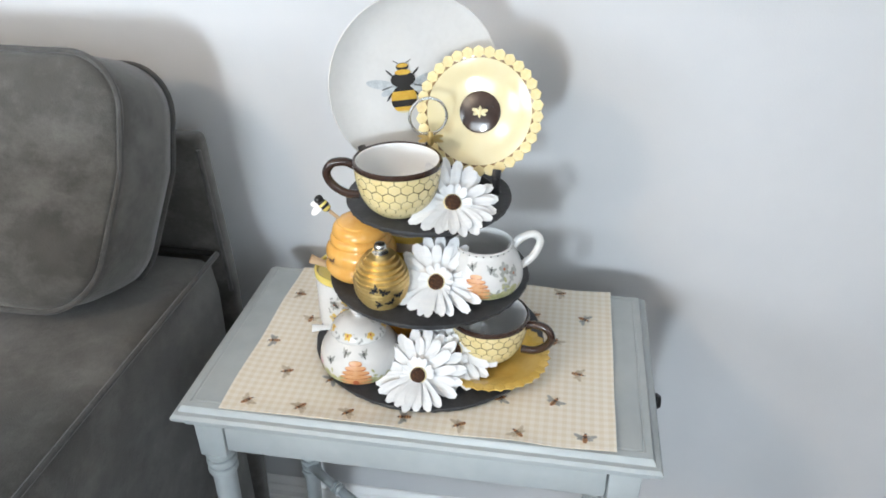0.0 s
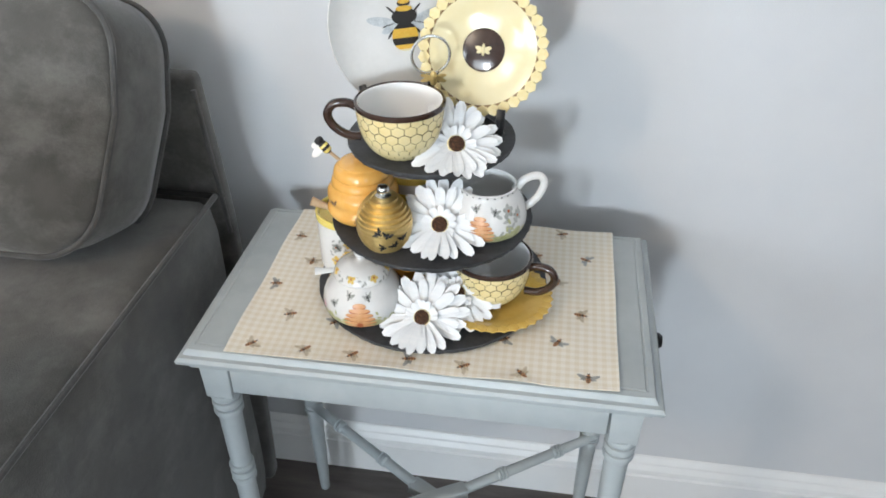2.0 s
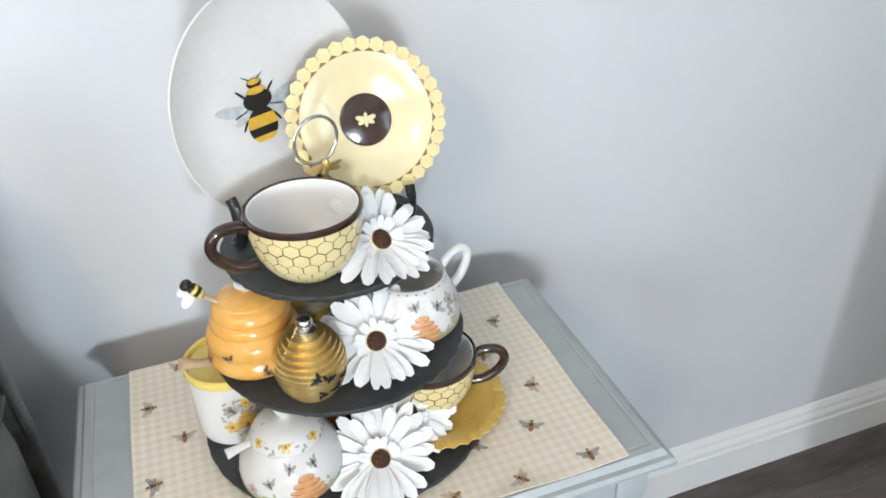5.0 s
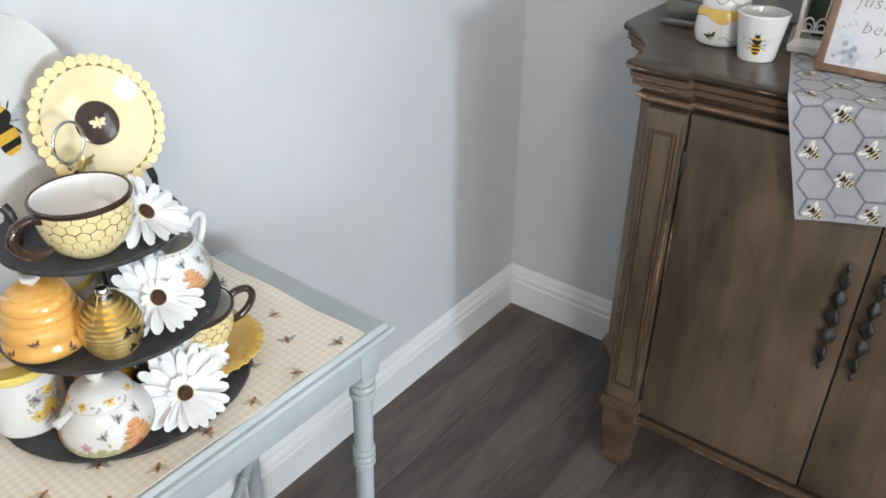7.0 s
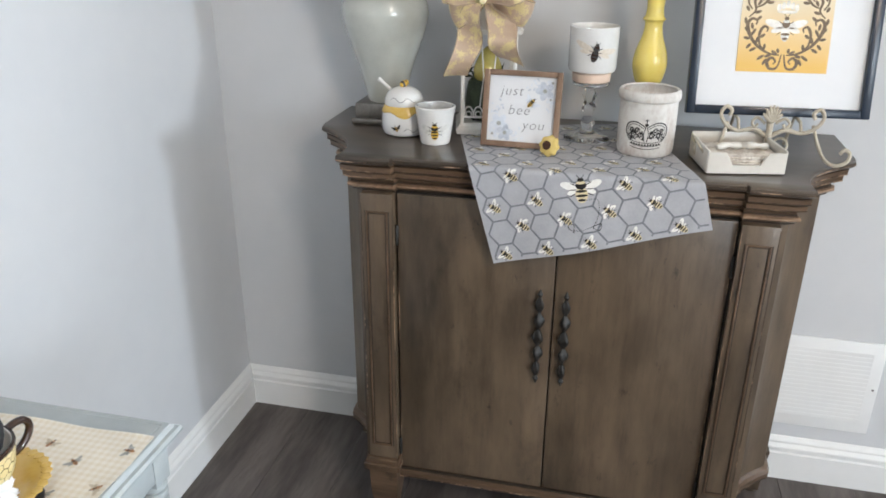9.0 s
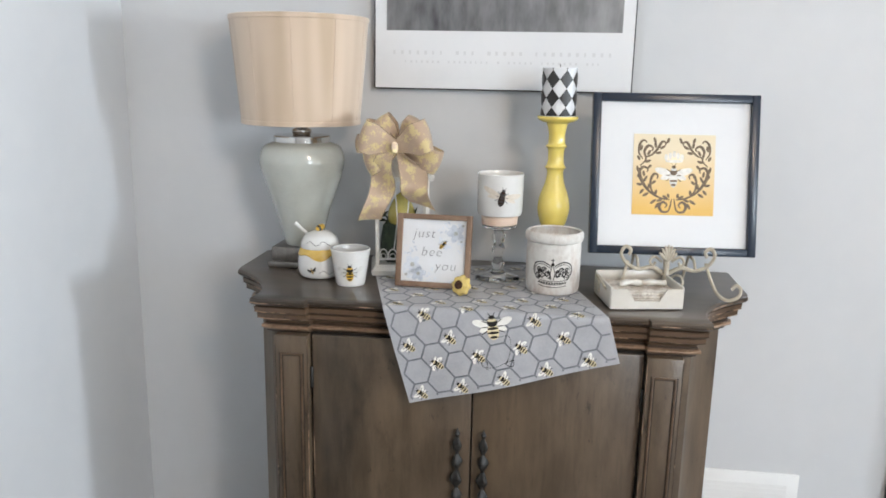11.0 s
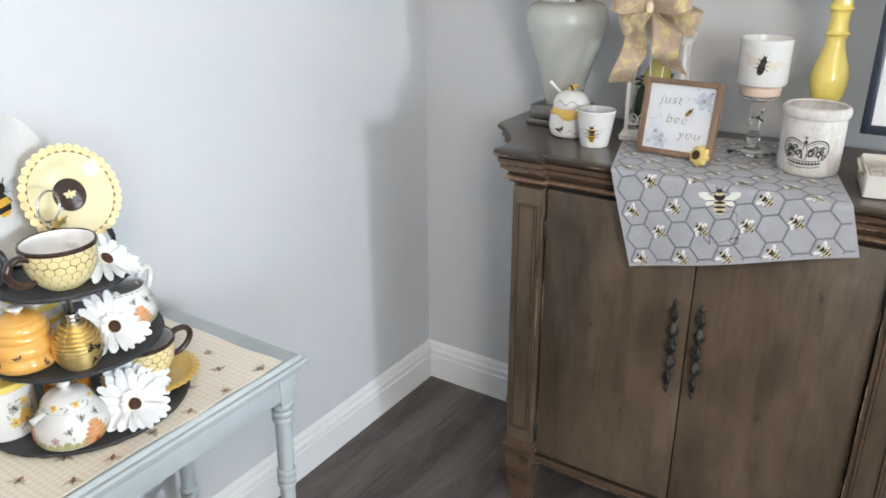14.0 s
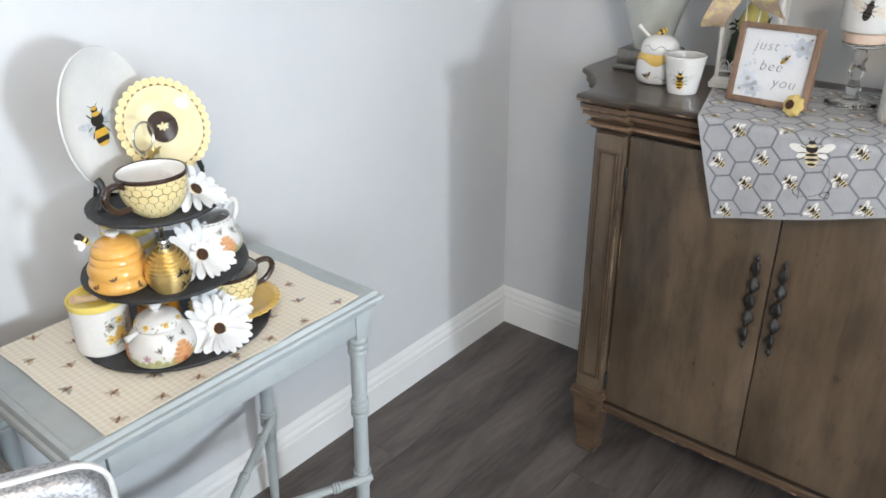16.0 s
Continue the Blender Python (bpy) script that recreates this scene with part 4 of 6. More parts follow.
def honey_cup(at, facing_handle, label):
    outer = smooth_profile([(0.021, 0.0), (0.026, 0.003), (0.036, 0.013), (0.0435, 0.028), (0.047, 0.045), (0.0485, 0.063)], 4)
    ob = pot("teacup", label, "cup", outer, C["brown"], at, C["inside"])
    cols, rref = 22, 0.0485
    wrap = on_lathe(outer, facing_handle, rref)
    w = 2 * math.pi * rref / cols
    rows = [0.0045, 0.0105, 0.0180, 0.0270, 0.0370, 0.0475, 0.0575]
    for j, z in enumerate(rows):
        hgt = ((rows[j + 1] - z) if j < len(rows) - 1 else 0.0105)
        for i in range(cols):
            u = (i + 0.5 * (j % 2)) * w
            ry, rx = hgt * 0.625, w * 0.545
            stamp("honeycomb_cell", [("cell", [(u + rx * math.sin(2 * math.pi * k / 6), z + ry * math.cos(2 * math.pi * k / 6)) for k in range(6)], 0)], wrap, ob, 0.0009)
    part("rim_band", lathe([(0.0488, 0.0585), (0.0502, 0.0592), (0.0506, 0.0610), (0.0502, 0.0635), (0.0485, 0.0652), (0.0466, 0.0642), (0.0462, 0.0610)], 56, False), C["brown"], ob, "dark brown rim")
    pts = smooth_profile([(0.047, 0, 0.055), (0.058, 0, 0.0600), (0.073, 0, 0.0580), (0.080, 0, 0.0460), (0.074, 0, 0.0320), (0.060, 0, 0.0220), (0.044, 0, 0.0200)], 6)
    part("handle", tube(pts, 0.0050, 12), C["brown"], ob, "dark brown loop handle", at=pose(0, 0, 0, 0, 0, facing_handle))
    return ob


honey_cup(pose(-1.291, -0.285, TOP), 188, "honeycomb patterned teacup with a brown rim and handle")
honey_cup(pose(-1.185, -0.272, B + 0.0045), -12, "honeycomb patterned teacup standing on its saucer")

# ---------------------------------------------------------------- painted hive creamer and sugar bowl
outer = smooth_profile([(0.032, 0.0), (0.044, 0.004), (0.0485, 0.015), (0.0465, 0.030), (0.0405, 0.045), (0.0355, 0.054), (0.0352, 0.059)], 5)
creamer = pot("creamer", "white ceramic creamer painted with a beehive and bees", "creamer", outer, C["white"], pose(-1.195, -0.258, MID), C["inside"])
part("handle", tube(smooth_profile([(0.033, 0, 0.048), (0.045, 0, 0.062), (0.060, 0, 0.066), (0.068, 0, 0.056), (0.062, 0, 0.038), (0.050, 0, 0.026), (0.042, 0, 0.022)], 6), 0.0048, 12), C["white"], creamer, at=pose(0, 0, 0, 0, 0, 14))
f = on_lathe(outer, -84, 0.045)
polys = [("grass", ell(-0.02 + 0.011 * k, 0.008 + 0.002 * (k % 3), 0.010, 0.0065, 10 * k), 0) for k in range(6)]
polys += turned(hive_shape(), 0.033, 0, -0.008, 0.024)
polys += turned(bee_shape("leaf", 30, "leaf"), 0.0095, 20, -0.014, 0.046) + turned(bee_shape("leaf", 30, "leaf"), 0.0095, -20, 0.010, 0.043)
polys += turned(leaf_spray(), 0.020, 10, 0.030, 0.032) + turned(leaf_spray("grass"), 0.018, -30, 0.034, 0.018) + turned(leaf_spray(), 0.018, 60, 0.020, 0.022) + turned(leaf_spray("grass"), 0.018, 20, 0.012, 0.014) + turned(flower_shape("leaf"), 0.014, 0, 0.028, 0.042) + turned(flower_shape("leaf"), 0.012, 0, 0.040, 0.034)
for k in range(26):
    polys.append(("ink", ell(0.045 * 2 * math.pi * k / 26, 0.0575, 0.0016, 0.0009, 0, 8), 0))
stamp("painted_decoration", polys, f, creamer)

outer = smooth_profile([(0.028, 0.0), (0.043, 0.004), (0.049, 0.018), (0.046, 0.036), (0.037, 0.050), (0.031, 0.056)], 5)
sugar = pot("sugar_bowl", "white ceramic lidded sugar bowl painted with a beehive", "sugar bowl", outer, C["white"], pose(-1.339, -0.314, B) @ Matrix.Diagonal((1.01, 1.01, 1.0, 1)), C["inside"])
lid = part("lid", lathe(smooth_profile([(0.0335, 0.0555), (0.034, 0.058), (0.030, 0.066), (0.020, 0.073), (0.007, 0.0765), (0.005, 0.079), (0.0085, 0.083), (0.0085, 0.088), (0.004, 0.092), (0.0005, 0.093)], 4), 40), C["white"], sugar)
lid_prof = [(0.034, 0.058), (0.030, 0.066), (0.020, 0.073), (0.007, 0.0765)]
polys = []
for k in range(7):
    polys += turned(flower_shape(), 0.0105, 40 * k, 0.034 * 2 * math.pi * k / 7, 0.0655) + turned(leaf_spray(), 0.012, 60 * k, 0.034 * 2 * math.pi * (k + 0.5) / 7, 0.064)
stamp("painted_decoration", polys, on_lathe(lid_prof, -100, 0.034), lid, 0.0005)
part("spoon_handle", tube([(-0.034, -0.002, 0.0555), (-0.044, -0.006, 0.0565), (-0.056, -0.010, 0.057)], [0.003, 0.0035, 0.005], 10, flat=0.5), C["white"], sugar)
f = on_lathe(outer, -92, 0.048)
polys = [("grass", ell(0.0118 * k, 0.007 + 0.002 * (k % 3), 0.011, 0.0065, 12 * k), 0) for k in range(26)]
for d in (0.0, 0.13, -0.10):
    polys += turned(hive_shape(), 0.038, 0, d + 0.008, 0.024)
    polys += turned(bee_shape("leaf", 30, "leaf"), 0.0095, 25, d - 0.026, 0.035) + turned(bee_shape("leaf", 30, "leaf"), 0.0095, -15, d - 0.006, 0.047) + turned(bee_shape("leaf", 30, "leaf"), 0.0095, 15, d + 0.020, 0.046) + turned(leaf_spray("grass"), 0.014, 30, d - 0.030, 0.016) + turned(leaf_spray("grass"), 0.014, -20, d + 0.036, 0.018)
    polys += turned(flower_shape("mauve"), 0.011, 0, d - 0.045, 0.024)
stamp("painted_decoration", polys, f, sugar)

# ---------------------------------------------------------------- canister with a yellow lid
outer = [(0.037, 0.0), (0.040, 0.003), (0.0415, 0.012), (0.042, 0.070), (0.042, 0.075)]
canister = pot("canister", "white ceramic honey canister painted with bees and flowers", "canister", outer, C["white"], pose(-1.378, -0.220, B), C["inside"])
lid = part("lid", lathe([(0.0425, 0.0765), (0.0435, 0.079), (0.0432, 0.085), (0.0415, 0.0865), (0.0395, 0.0855), (0.0380, 0.0805), (0.001, 0.0800)], 44), C["yellow"], canister, "yellow glazed lid")
part("honey_dipper", tube([(0.010, -0.004, 0.087), (-0.008, -0.010, 0.0885), (-0.026, -0.016, 0.096), (-0.042, -0.020, 0.104)], [0.0075, 0.0055, 0.0045, 0.0062], 12), C["wood"], canister, "pale wooden dipper")
wrap = on_lathe(outer, -84, 0.042)
rng = random.Random(8)
for d in (-0.004, 0.128):
    stamp("hive_print", turned([("petal_print" if m == "tan" else m, p, l) for m, p, l in hive_shape()], 0.022, 0, d + 0.006, 0.036), wrap, canister)
    for k in range(10):
        a = 2 * math.pi * k / 10
        shape = leaf_spray() if k % 2 else flower_shape("petal_print" if k % 4 else "leaf")
        stamp("leaf_print" if k % 2 else "flower_print", turned(shape, rng.uniform(0.012, 0.015), 50 * k, d + 0.003 + 0.015 * math.cos(a), 0.039 + 0.018 * math.sin(a)), wrap, canister, 0.0005)
    stamp("bee_print", turned(bee_shape("wing", 30, "leaf"), 0.008, 30, d - 0.006, 0.050), wrap, canister, 0.0007)

# ---------------------------------------------------------------- honey pot, gold hive, striped cup, amber jar


honeypot = thing("honey_pot", "orange glazed ceramic beehive honey pot with a bee dipper", "honey pot", pose(-1.348, -0.251, MID))
prof = smooth_profile([(0.032, 0.0), (0.041, 0.004), (0.0455, 0.013), (0.0425, 0.0225), (0.0440, 0.030), (0.0425, 0.038), (0.0375, 0.0440), (0.0380, 0.048), (0.0365, 0.053), (0.0335, 0.056)], 4)
part("body", lathe([(0.001, 0)] + prof + [(0.001, 0.0565)], 48, False), C["orange"], honeypot)
part("lid", lathe(smooth_profile([(0.034, 0.0562), (0.0350, 0.059), (0.0325, 0.066), (0.0275, 0.070), (0.0265, 0.072), (0.016, 0.0765), (0.004, 0.0775)], 4), 44), C["orange"], honeypot)
part("lid_knob", lathe(smooth_profile([(0.004, 0.076), (0.005, 0.079), (0.0100, 0.083), (0.0090, 0.0870), (0.001, 0.0875)], 4), 24), C["white"], honeypot, "white knob")
dip = part("dipper", tube([(-0.022, 0.0, 0.067), (-0.040, -0.003, 0.085)], 0.0022, 8), C["wood"], honeypot)
prof_bee = smooth_profile([(0.0003, -0.0115), (0.0045, -0.0085), (0.0062, -0.002), (0.0055, 0.003), (0.0048, 0.0045), (0.0058, 0.008), (0.0045, 0.0115), (0.0003, 0.0130)], 5)
bm = lathe(prof_bee, 18)
for fce in bm.faces:
    zc = fce.calc_center_median().z
    fce.material_index = 1 if zc > 0.0052 or int((zc + 0.0120) / 0.0036) % 2 == 0 else 0
BEE = pose(-0.044, -0.003, 0.0905, 0, -40, 0)
part("dipper_bee", bm, [C["yellow"], C["ink"]], dip, "small striped bee on the dipper's end", at=BEE)
for s in (-1, 1):
    bm = lathe([(0.001, -0.0005), (0.0085, 0), (0.001, 0.0005)], 14)
    for v in bm.verts:
        v.co = Vector((v.co.x, v.co.y * 0.55, v.co.z))
    part("dipper_bee_wing", bm, C["white"], dip, at=pose(-0.050, -0.0095 if s < 0 else -0.006, 0.0855 if s < 0 else 0.0925, 55, 0, 0) @ pose(0, 0, 0, 0, 0, 50 if s < 0 else 15))
for a, z, r in ((-0.022, 0.030, 20), (0.010, 0.014, -70), (0.024, 0.020, -60), (0.045, 0.034, 10), (-0.05, 0.016, 30)):
    stamp("bee_print", turned([("bee_brown", p, l) for m, p, l in bee_shape("ink", 20) if m == "ink"], 0.0085, r, a, z), on_lathe(prof, -100, 0.043), honeypot, 0.0004)

gold = thing("gold_hive_ornament", "shiny gold glass beehive ornament with a crystal cap", "ornament", pose(-1.308, -0.314, MID))
prof = [(0.0012, 0.0)]
n = 12
for k in range(n):
    tt = (k + 0.5) / n
    rr = 0.0335 * (math.sin(math.pi * (0.13 + 0.79 * tt)) ** 0.58) * (1.03 - 0.10 * tt)
    z0, z1 = 0.064 * k / n, 0.064 * (k + 1) / n
    prof += [(rr * 0.990, z0 + 0.0002), (rr, z0 + (z1 - z0) * 0.35), (rr, z0 + (z1 - z0) * 0.65), (rr * 0.990, z1 - 0.0002)]
part("body", lathe(prof, 48), C["gold"], gold)
part("cap", lathe(smooth_profile([(0.009, 0.0625), (0.0095, 0.066), (0.006, 0.068), (0.0075, 0.072), (0.006, 0.077), (0.001, 0.078)], 3), 20), C["steel"], gold, "clear crystal cap")
part("hanging_loop", tube(smooth_profile([(0.0, 0, 0.077), (-0.008, -0.004, 0.070), (-0.022, -0.012, 0.052), (-0.029, -0.014, 0.036)], 5), 0.0005, 6), C["gold"], gold)
for a, z, r in ((0.0, 0.034, 60), (0.010, 0.031, -20), (0.018, 0.016, 40), (0.004, 0.013, 90), (0.028, 0.024, 10)):
    stamp("bee_relief", turned([("ink", p, l) for m, p, l in bee_shape("ink", 30)], 0.009, r, a, z), on_lathe(prof, -90, 0.032), gold, 0.0008)

striped = pot("striped_cup", "white cup with broad yellow stripes", "cup", [(0.027, 0.0), (0.031, 0.003), (0.035, 0.075), (0.0355, 0.078)], C["white"], pose(-1.297, -0.196, MID) @ Matrix.Diagonal((1.14, 1.14, 1.06, 1)), C["inside"])
for z in (0.008, 0.030, 0.052, 0.0695):
    r0, r1 = 0.031 + 0.004 * (z - 0.003) / 0.072, 0.031 + 0.004 * (z + 0.007) / 0.072
    part("stripe", lathe([(r0 + 0.0001, z), (r0 + 0.0005, z + 0.0005), (r1 + 0.0005, z + 0.0085), (r1 + 0.0001, z + 0.009)], 44, False), C["yellow"], striped)
amber = thing("honey_jar", "small amber glazed jar behind the sugar bowl", "jar", pose(-1.303, -0.254, B))
part("body", lathe([(0.001, 0)] + smooth_profile([(0.024, 0.0), (0.031, 0.006), (0.033, 0.030), (0.030, 0.050), (0.024, 0.058)], 4) + [(0.001, 0.058)], 36, False), C["amber"], amber)
part("lid", lathe([(0.026, 0.058), (0.026, 0.068), (0.024, 0.070), (0.001, 0.0705)], 36), C["gold"], amber, "gold lid")

# ---------------------------------------------------------------- daisies
C["petal"] = material("white_silk_petal", (0.83, 0.83, 0.825), 0.7, colour2=(0.76, 0.77, 0.78), scale=60, stretch=(0.3, 3, 1), sheen=0.2)
C["seed"] = material("brown_flower_eye", (0.045, 0.018, 0.008), 0.9, colour2=(0.16, 0.065, 0.02), scale=350, bump=1.0, bump_scale=500, low=0.5, high=0.68)
C["pollen"] = material("cream_stamens", (0.62, 0.50, 0.24), 0.9, colour2=(0.78, 0.70, 0.5), scale=300)
C["stem"] = material("green_stem", (0.08, 0.14, 0.04), 0.6, colour2=(0.12, 0.18, 0.06), scale=40)


def petal_mesh(length, width, lift, curl, notch):
    bm = bmesh.new()
    rows = []
    for i in range(9):
        t = i / 8
        w = width * (0.30 + 0.70 * math.sin(min(1.0, t * 1.15 + 0.08) * math.pi * 0.5)) * (1 if t < 0.8 else math.sqrt(max(0.0, 1 - ((t - 0.8) / 0.215) ** 2)))
        row = []
        for j in range(7):
            u = j / 3 - 1
            x = 0.004 + length * t - (notch * length * (0.5 + 0.5 * math.cos(u * math.pi * 3)) * (t > 0.95))
            z = lift * t - curl * t * t + 0.0008 * abs(u) ** 1.5 - 0.00035 * math.cos(u * math.pi * 2.5)
            row.append(bm.verts.new((x, u * w / 2, z)))
        rows.append(row)
    for a, b in zip(rows, rows[1:]):
        for j in range(6):
            bm.faces.new((a[j], b[j], b[j + 1], a[j + 1]))
    return bm


def daisy(at, size, stem_end, seed, tray):
    """A silk daisy; petals that reach the tray under it bend up to lie on it."""
    rng = random.Random(seed)
    ob = thing("daisy", "white artificial daisy with a dark brown eye tucked into the stand", "flower", at, "daisies in the tiered stand")
    tray_z = tray[0]
    rings = ((20, 0.0, 2.5, ((1.03, 0.25, 0.03, 0.05), (1.0, 0.26, 0.04, 0.07), (1.01, 0.245, 0.03, 0.09))), (15, 0.0020, 5, ((0.84, 0.23, 0.09, 0.06),)), (16, 0.0040, 9, ((0.34, 0.13, 0.12, 0.0),)))
    for n, z, jit, kinds in rings:
        for k in range(n):
            l, w, lift, curl = kinds[k % len(kinds)]
            bm = petal_mesh(size * l, size * w, size * lift, size * curl, rng.uniform(0.0, 0.035))
            turn = pose(0, 0, z + rng.uniform(-0.0004, 0.0004), rng.uniform(-5, 5), rng.uniform(-2, 2), 360 * k / n + rng.uniform(-jit, jit)) @ Matrix.Diagonal((rng.uniform(0.92, 1.05), rng.uniform(0.9, 1.1), 1, 1))
            for bend in range(0, 75, 3):
                m = turn @ pose(0, 0, 0, 0, -bend, 0)
                if all(w.z > tray_z + 0.001 + 0.3 * z or math.hypot(w.x - SX, w.y - SY) > tray[1] + 0.003 for w in (at @ m @ v.co for v in bm.verts)):
                    break
            bm.transform(m @ Matrix.Scale(1 - bend / 400, 4))
            part("petal", bm, C["petal"], ob, smooth=80)
    part("stamen_ring", lathe([(0.0100, 0.0045), (0.0108, 0.006), (0.0098, 0.0076), (0.0085, 0.0078)], 22), C["pollen"], ob)
    part("eye", lathe([(0.0088, 0.005), (0.0092, 0.0082), (0.0078, 0.0098), (0.004, 0.0105), (0.0005, 0.0106)], 22), C["seed"], ob, "dark brown eye")
    part("stem", tube([(0, 0, 0.001), (0, 0, -0.012), stem_end], 0.0016, 8), C["stem"], ob)
    return ob


def facing(x, y, z, azim, up):
    """A pose whose z looks to a compass angle (0 = +x) and up."""
    return Matrix.Translation((x, y, z)) @ Vector((math.cos(radians(azim)) * math.cos(radians(up)), math.sin(radians(azim)) * math.cos(radians(up)), math.sin(radians(up)))).to_track_quat("Z", "Y").to_matrix().to_4x4()


daisy(facing(-1.230, -0.286, 0.904, -66, 44), 0.051, (0.004, -0.004, -0.012), 1, TIERS[2])
daisy(facing(-1.2444, -0.300, 0.8075, -92, 34), 0.051, (0.0, -0.004, -0.010), 2, TIERS[1])
daisy(facing(-1.2595, -0.341, 0.699, -98, 38), 0.052, (0.0, -0.002, -0.008), 3, TIERS[0])
daisy(facing(-1.223, -0.311, 0.718, -80, 38), 0.050, (0.0, -0.016, -0.036), 4, TIERS[0])

# ---------------------------------------------------------------- runner on the cabinet
CT = 0.9135
RCORNER, RD, RW = Vector((0.198, -0.783)), Vector((0.963, -0.268)), Vector((-0.268, -0.963))
RLEN, RWID, BEND = 0.50, 0.405, 0.009
C["runner"] = material("grey_runner_cloth", (0.345, 0.345, 0.365), 0.9, colour2=(0.40, 0.40, 0.42), scale=40, bump=0.25, bump_scale=700, sheen=0.15)
C["hexline"] = material("dark_grey_hex_print", (0.15, 0.16, 0.175), 0.9, colour2=(0.21, 0.22, 0.235), scale=90)
C["cloud"] = material("cream_wing_print", (0.70, 0.69, 0.64), 0.8, colour2=(0.78, 0.77, 0.73), scale=150)
C["ochre"] = material("ochre_bee_print", (0.58, 0.48, 0.26), 0.8, colour2=(0.68, 0.60, 0.40), scale=200)
C["silver_print"] = material("silver_print", (0.46, 0.46, 0.44), 0.4, 0.2, colour2=(0.62, 0.61, 0.58), scale=120)


def runner_at(u, v, l):
    s, y = RCORNER - RD * v + RW * u
    a = max(0.0, min(math.pi / 2, s / BEND))
    over = max(0.0, s - BEND * math.pi / 2)
    x = -0.434 - min(s, 0.0) - BEND * math.sin(a) - over * (0.03 + 0.05 * math.sin(y * 19 + 1.0))
    z = CT + 0.0022 - BEND * (1 - math.cos(a)) - over
    if s <= 0:
        z += 0.0012 * max(0.0, noise.noise(Vector((x * 14, y * 14, 0.0))))
    return Vector((x - l * math.sin(a), y, z + l * math.cos(a)))


runner = thing("table_runner", "grey cloth runner with honeycomb lines and bees hanging over the cabinet", "table runner")
bm = bmesh.new()
nu, nv = 44, 90
for side in (0, 1):
    g = [[bm.verts.new(runner_at(RWID * i / nu, RLEN * j / nv, -0.0014 * side)) for i in range(nu + 1)] for j in range(nv + 1)]
    for j in range(nv):
        for i in range(nu):
            f = (g[j][i], g[j][i + 1], g[j + 1][i + 1], g[j + 1][i])
            bm.faces.new(f if side else f[::-1])
part("cloth", bm, C["runner"], runner, smooth=70)
polys, bees = [], []
cw, ch = 0.054, 0.0485
rng = random.Random(11)


def strip(a, b, w, parts=5):
    a, b = Vector(a), Vector(b)
    n = Vector((-(b - a).y, (b - a).x)).normalized() * w / 2
    out = []
    for k in range(parts):
        p, q = a.lerp(b, k / parts), a.lerp(b, (k + 1) / parts)
        out.append([tuple(p - n), tuple(q - n), tuple(q + n), tuple(p + n)])
    return out


def stroke(points, w0, w1, w2, ink="ink", steps=5):
    """A curved brush stroke through points as short quads; half-widths at its start, middle and end."""
    pts = [Vector(p) for p in smooth_profile(points, steps)]
    n = len(pts) - 1
    left, right = [], []
    for k, p in enumerate(pts):
        t = k / n
        w = (w0 + (w1 - w0) * t * 2) if t < 0.5 else (w1 + (w2 - w1) * (t * 2 - 1))
        d = (pts[min(k + 1, n)] - pts[max(k - 1, 0)]).normalized()
        left.append((p.x - d.y * w, p.y + d.x * w))
        right.append((p.x + d.y * w, p.y - d.x * w))
    return [(ink, [right[k], right[k + 1], left[k + 1], left[k]], 0) for k in range(n)]


small_bee = [(m, [(x * (0.74 if m == "cloud" else 1.28), y * (0.9 if m == "cloud" else 1.0) + (0.06 if m == "cloud" else 0)) for x, y in p], l) for m, p, l in bee_shape("cloud", 60, "ochre")]
swept = [(m, [(x, 0.30 - y if m == "cloud" else y) for x, y in p], l) for m, p, l in small_bee]
for i in range(-1, 12):
    for j in range(-1, 12):
        cx, cy = 0.033 + 0.0405 * i, 0.012 + ch * j + (ch / 2 if i % 2 else 0)
        r = cw / 2
        corners = [(cx + r * math.cos(radians(60 * k)), cy + r * math.sin(radians(60 * k))) for k in range(6)]
        for k in range(3):
            for q in strip(corners[k], corners[k + 1], 0.0034):
                if all(0.0015 < x < RWID - 0.0015 and 0.0015 < y < RLEN - 0.0015 for x, y in q):
                    polys.append(("hexline", q, 0))
for i in range(6):
    for j in range(6):
        for kind, u, v, rot in ((small_bee, 0.029 + 0.081 * i, 0.014 + 0.097 * j, 42), (swept, 0.074 + 0.081 * i, 0.067 + 0.099 * j, 45)):
            if 0.012 < u < RWID - 0.010 and 0.010 < v < RLEN - 0.012 and abs(u - 0.194) + abs(v - 0.115) > 0.035:
                bees.append(turned(kind, 0.0275, rot + rng.uniform(-5, 5), u, v))
bees.append(turned([(m, [(x * (0.95 if m == "cloud" else 1.35), y) for x, y in p], l) for m, p, l in bee_shape("cloud", 60, "ochre")], 0.049, -6, 0.194, 0.117))
trail = []
for k, (x, y) in enumerate(smooth_profile([(0.004, -0.024), (0.025, -0.026), (0.023, -0.050), (0.014, -0.068), (0.008, -0.077), (0.019, -0.083), (0.023, -0.072), (0.012, -0.073), (-0.010, -0.078), (-0.032, -0.075), (-0.036, -0.064), (-0.026, -0.066), (-0.029, -0.080)], 6)):
    trail.append(("ink", ell(0.194 + x, 0.120 + y, 0.0013, 0.0008, 20 * k, 6), 0))
stamp("honeycomb_print", polys, runner_at, runner, 0.0003)
for one in bees:
    stamp("bee_print", one, runner_at, runner, 0.0006, 0.00012)
stamp("trail_print", trail, runner_at, runner, 0.0006)
Z = CT

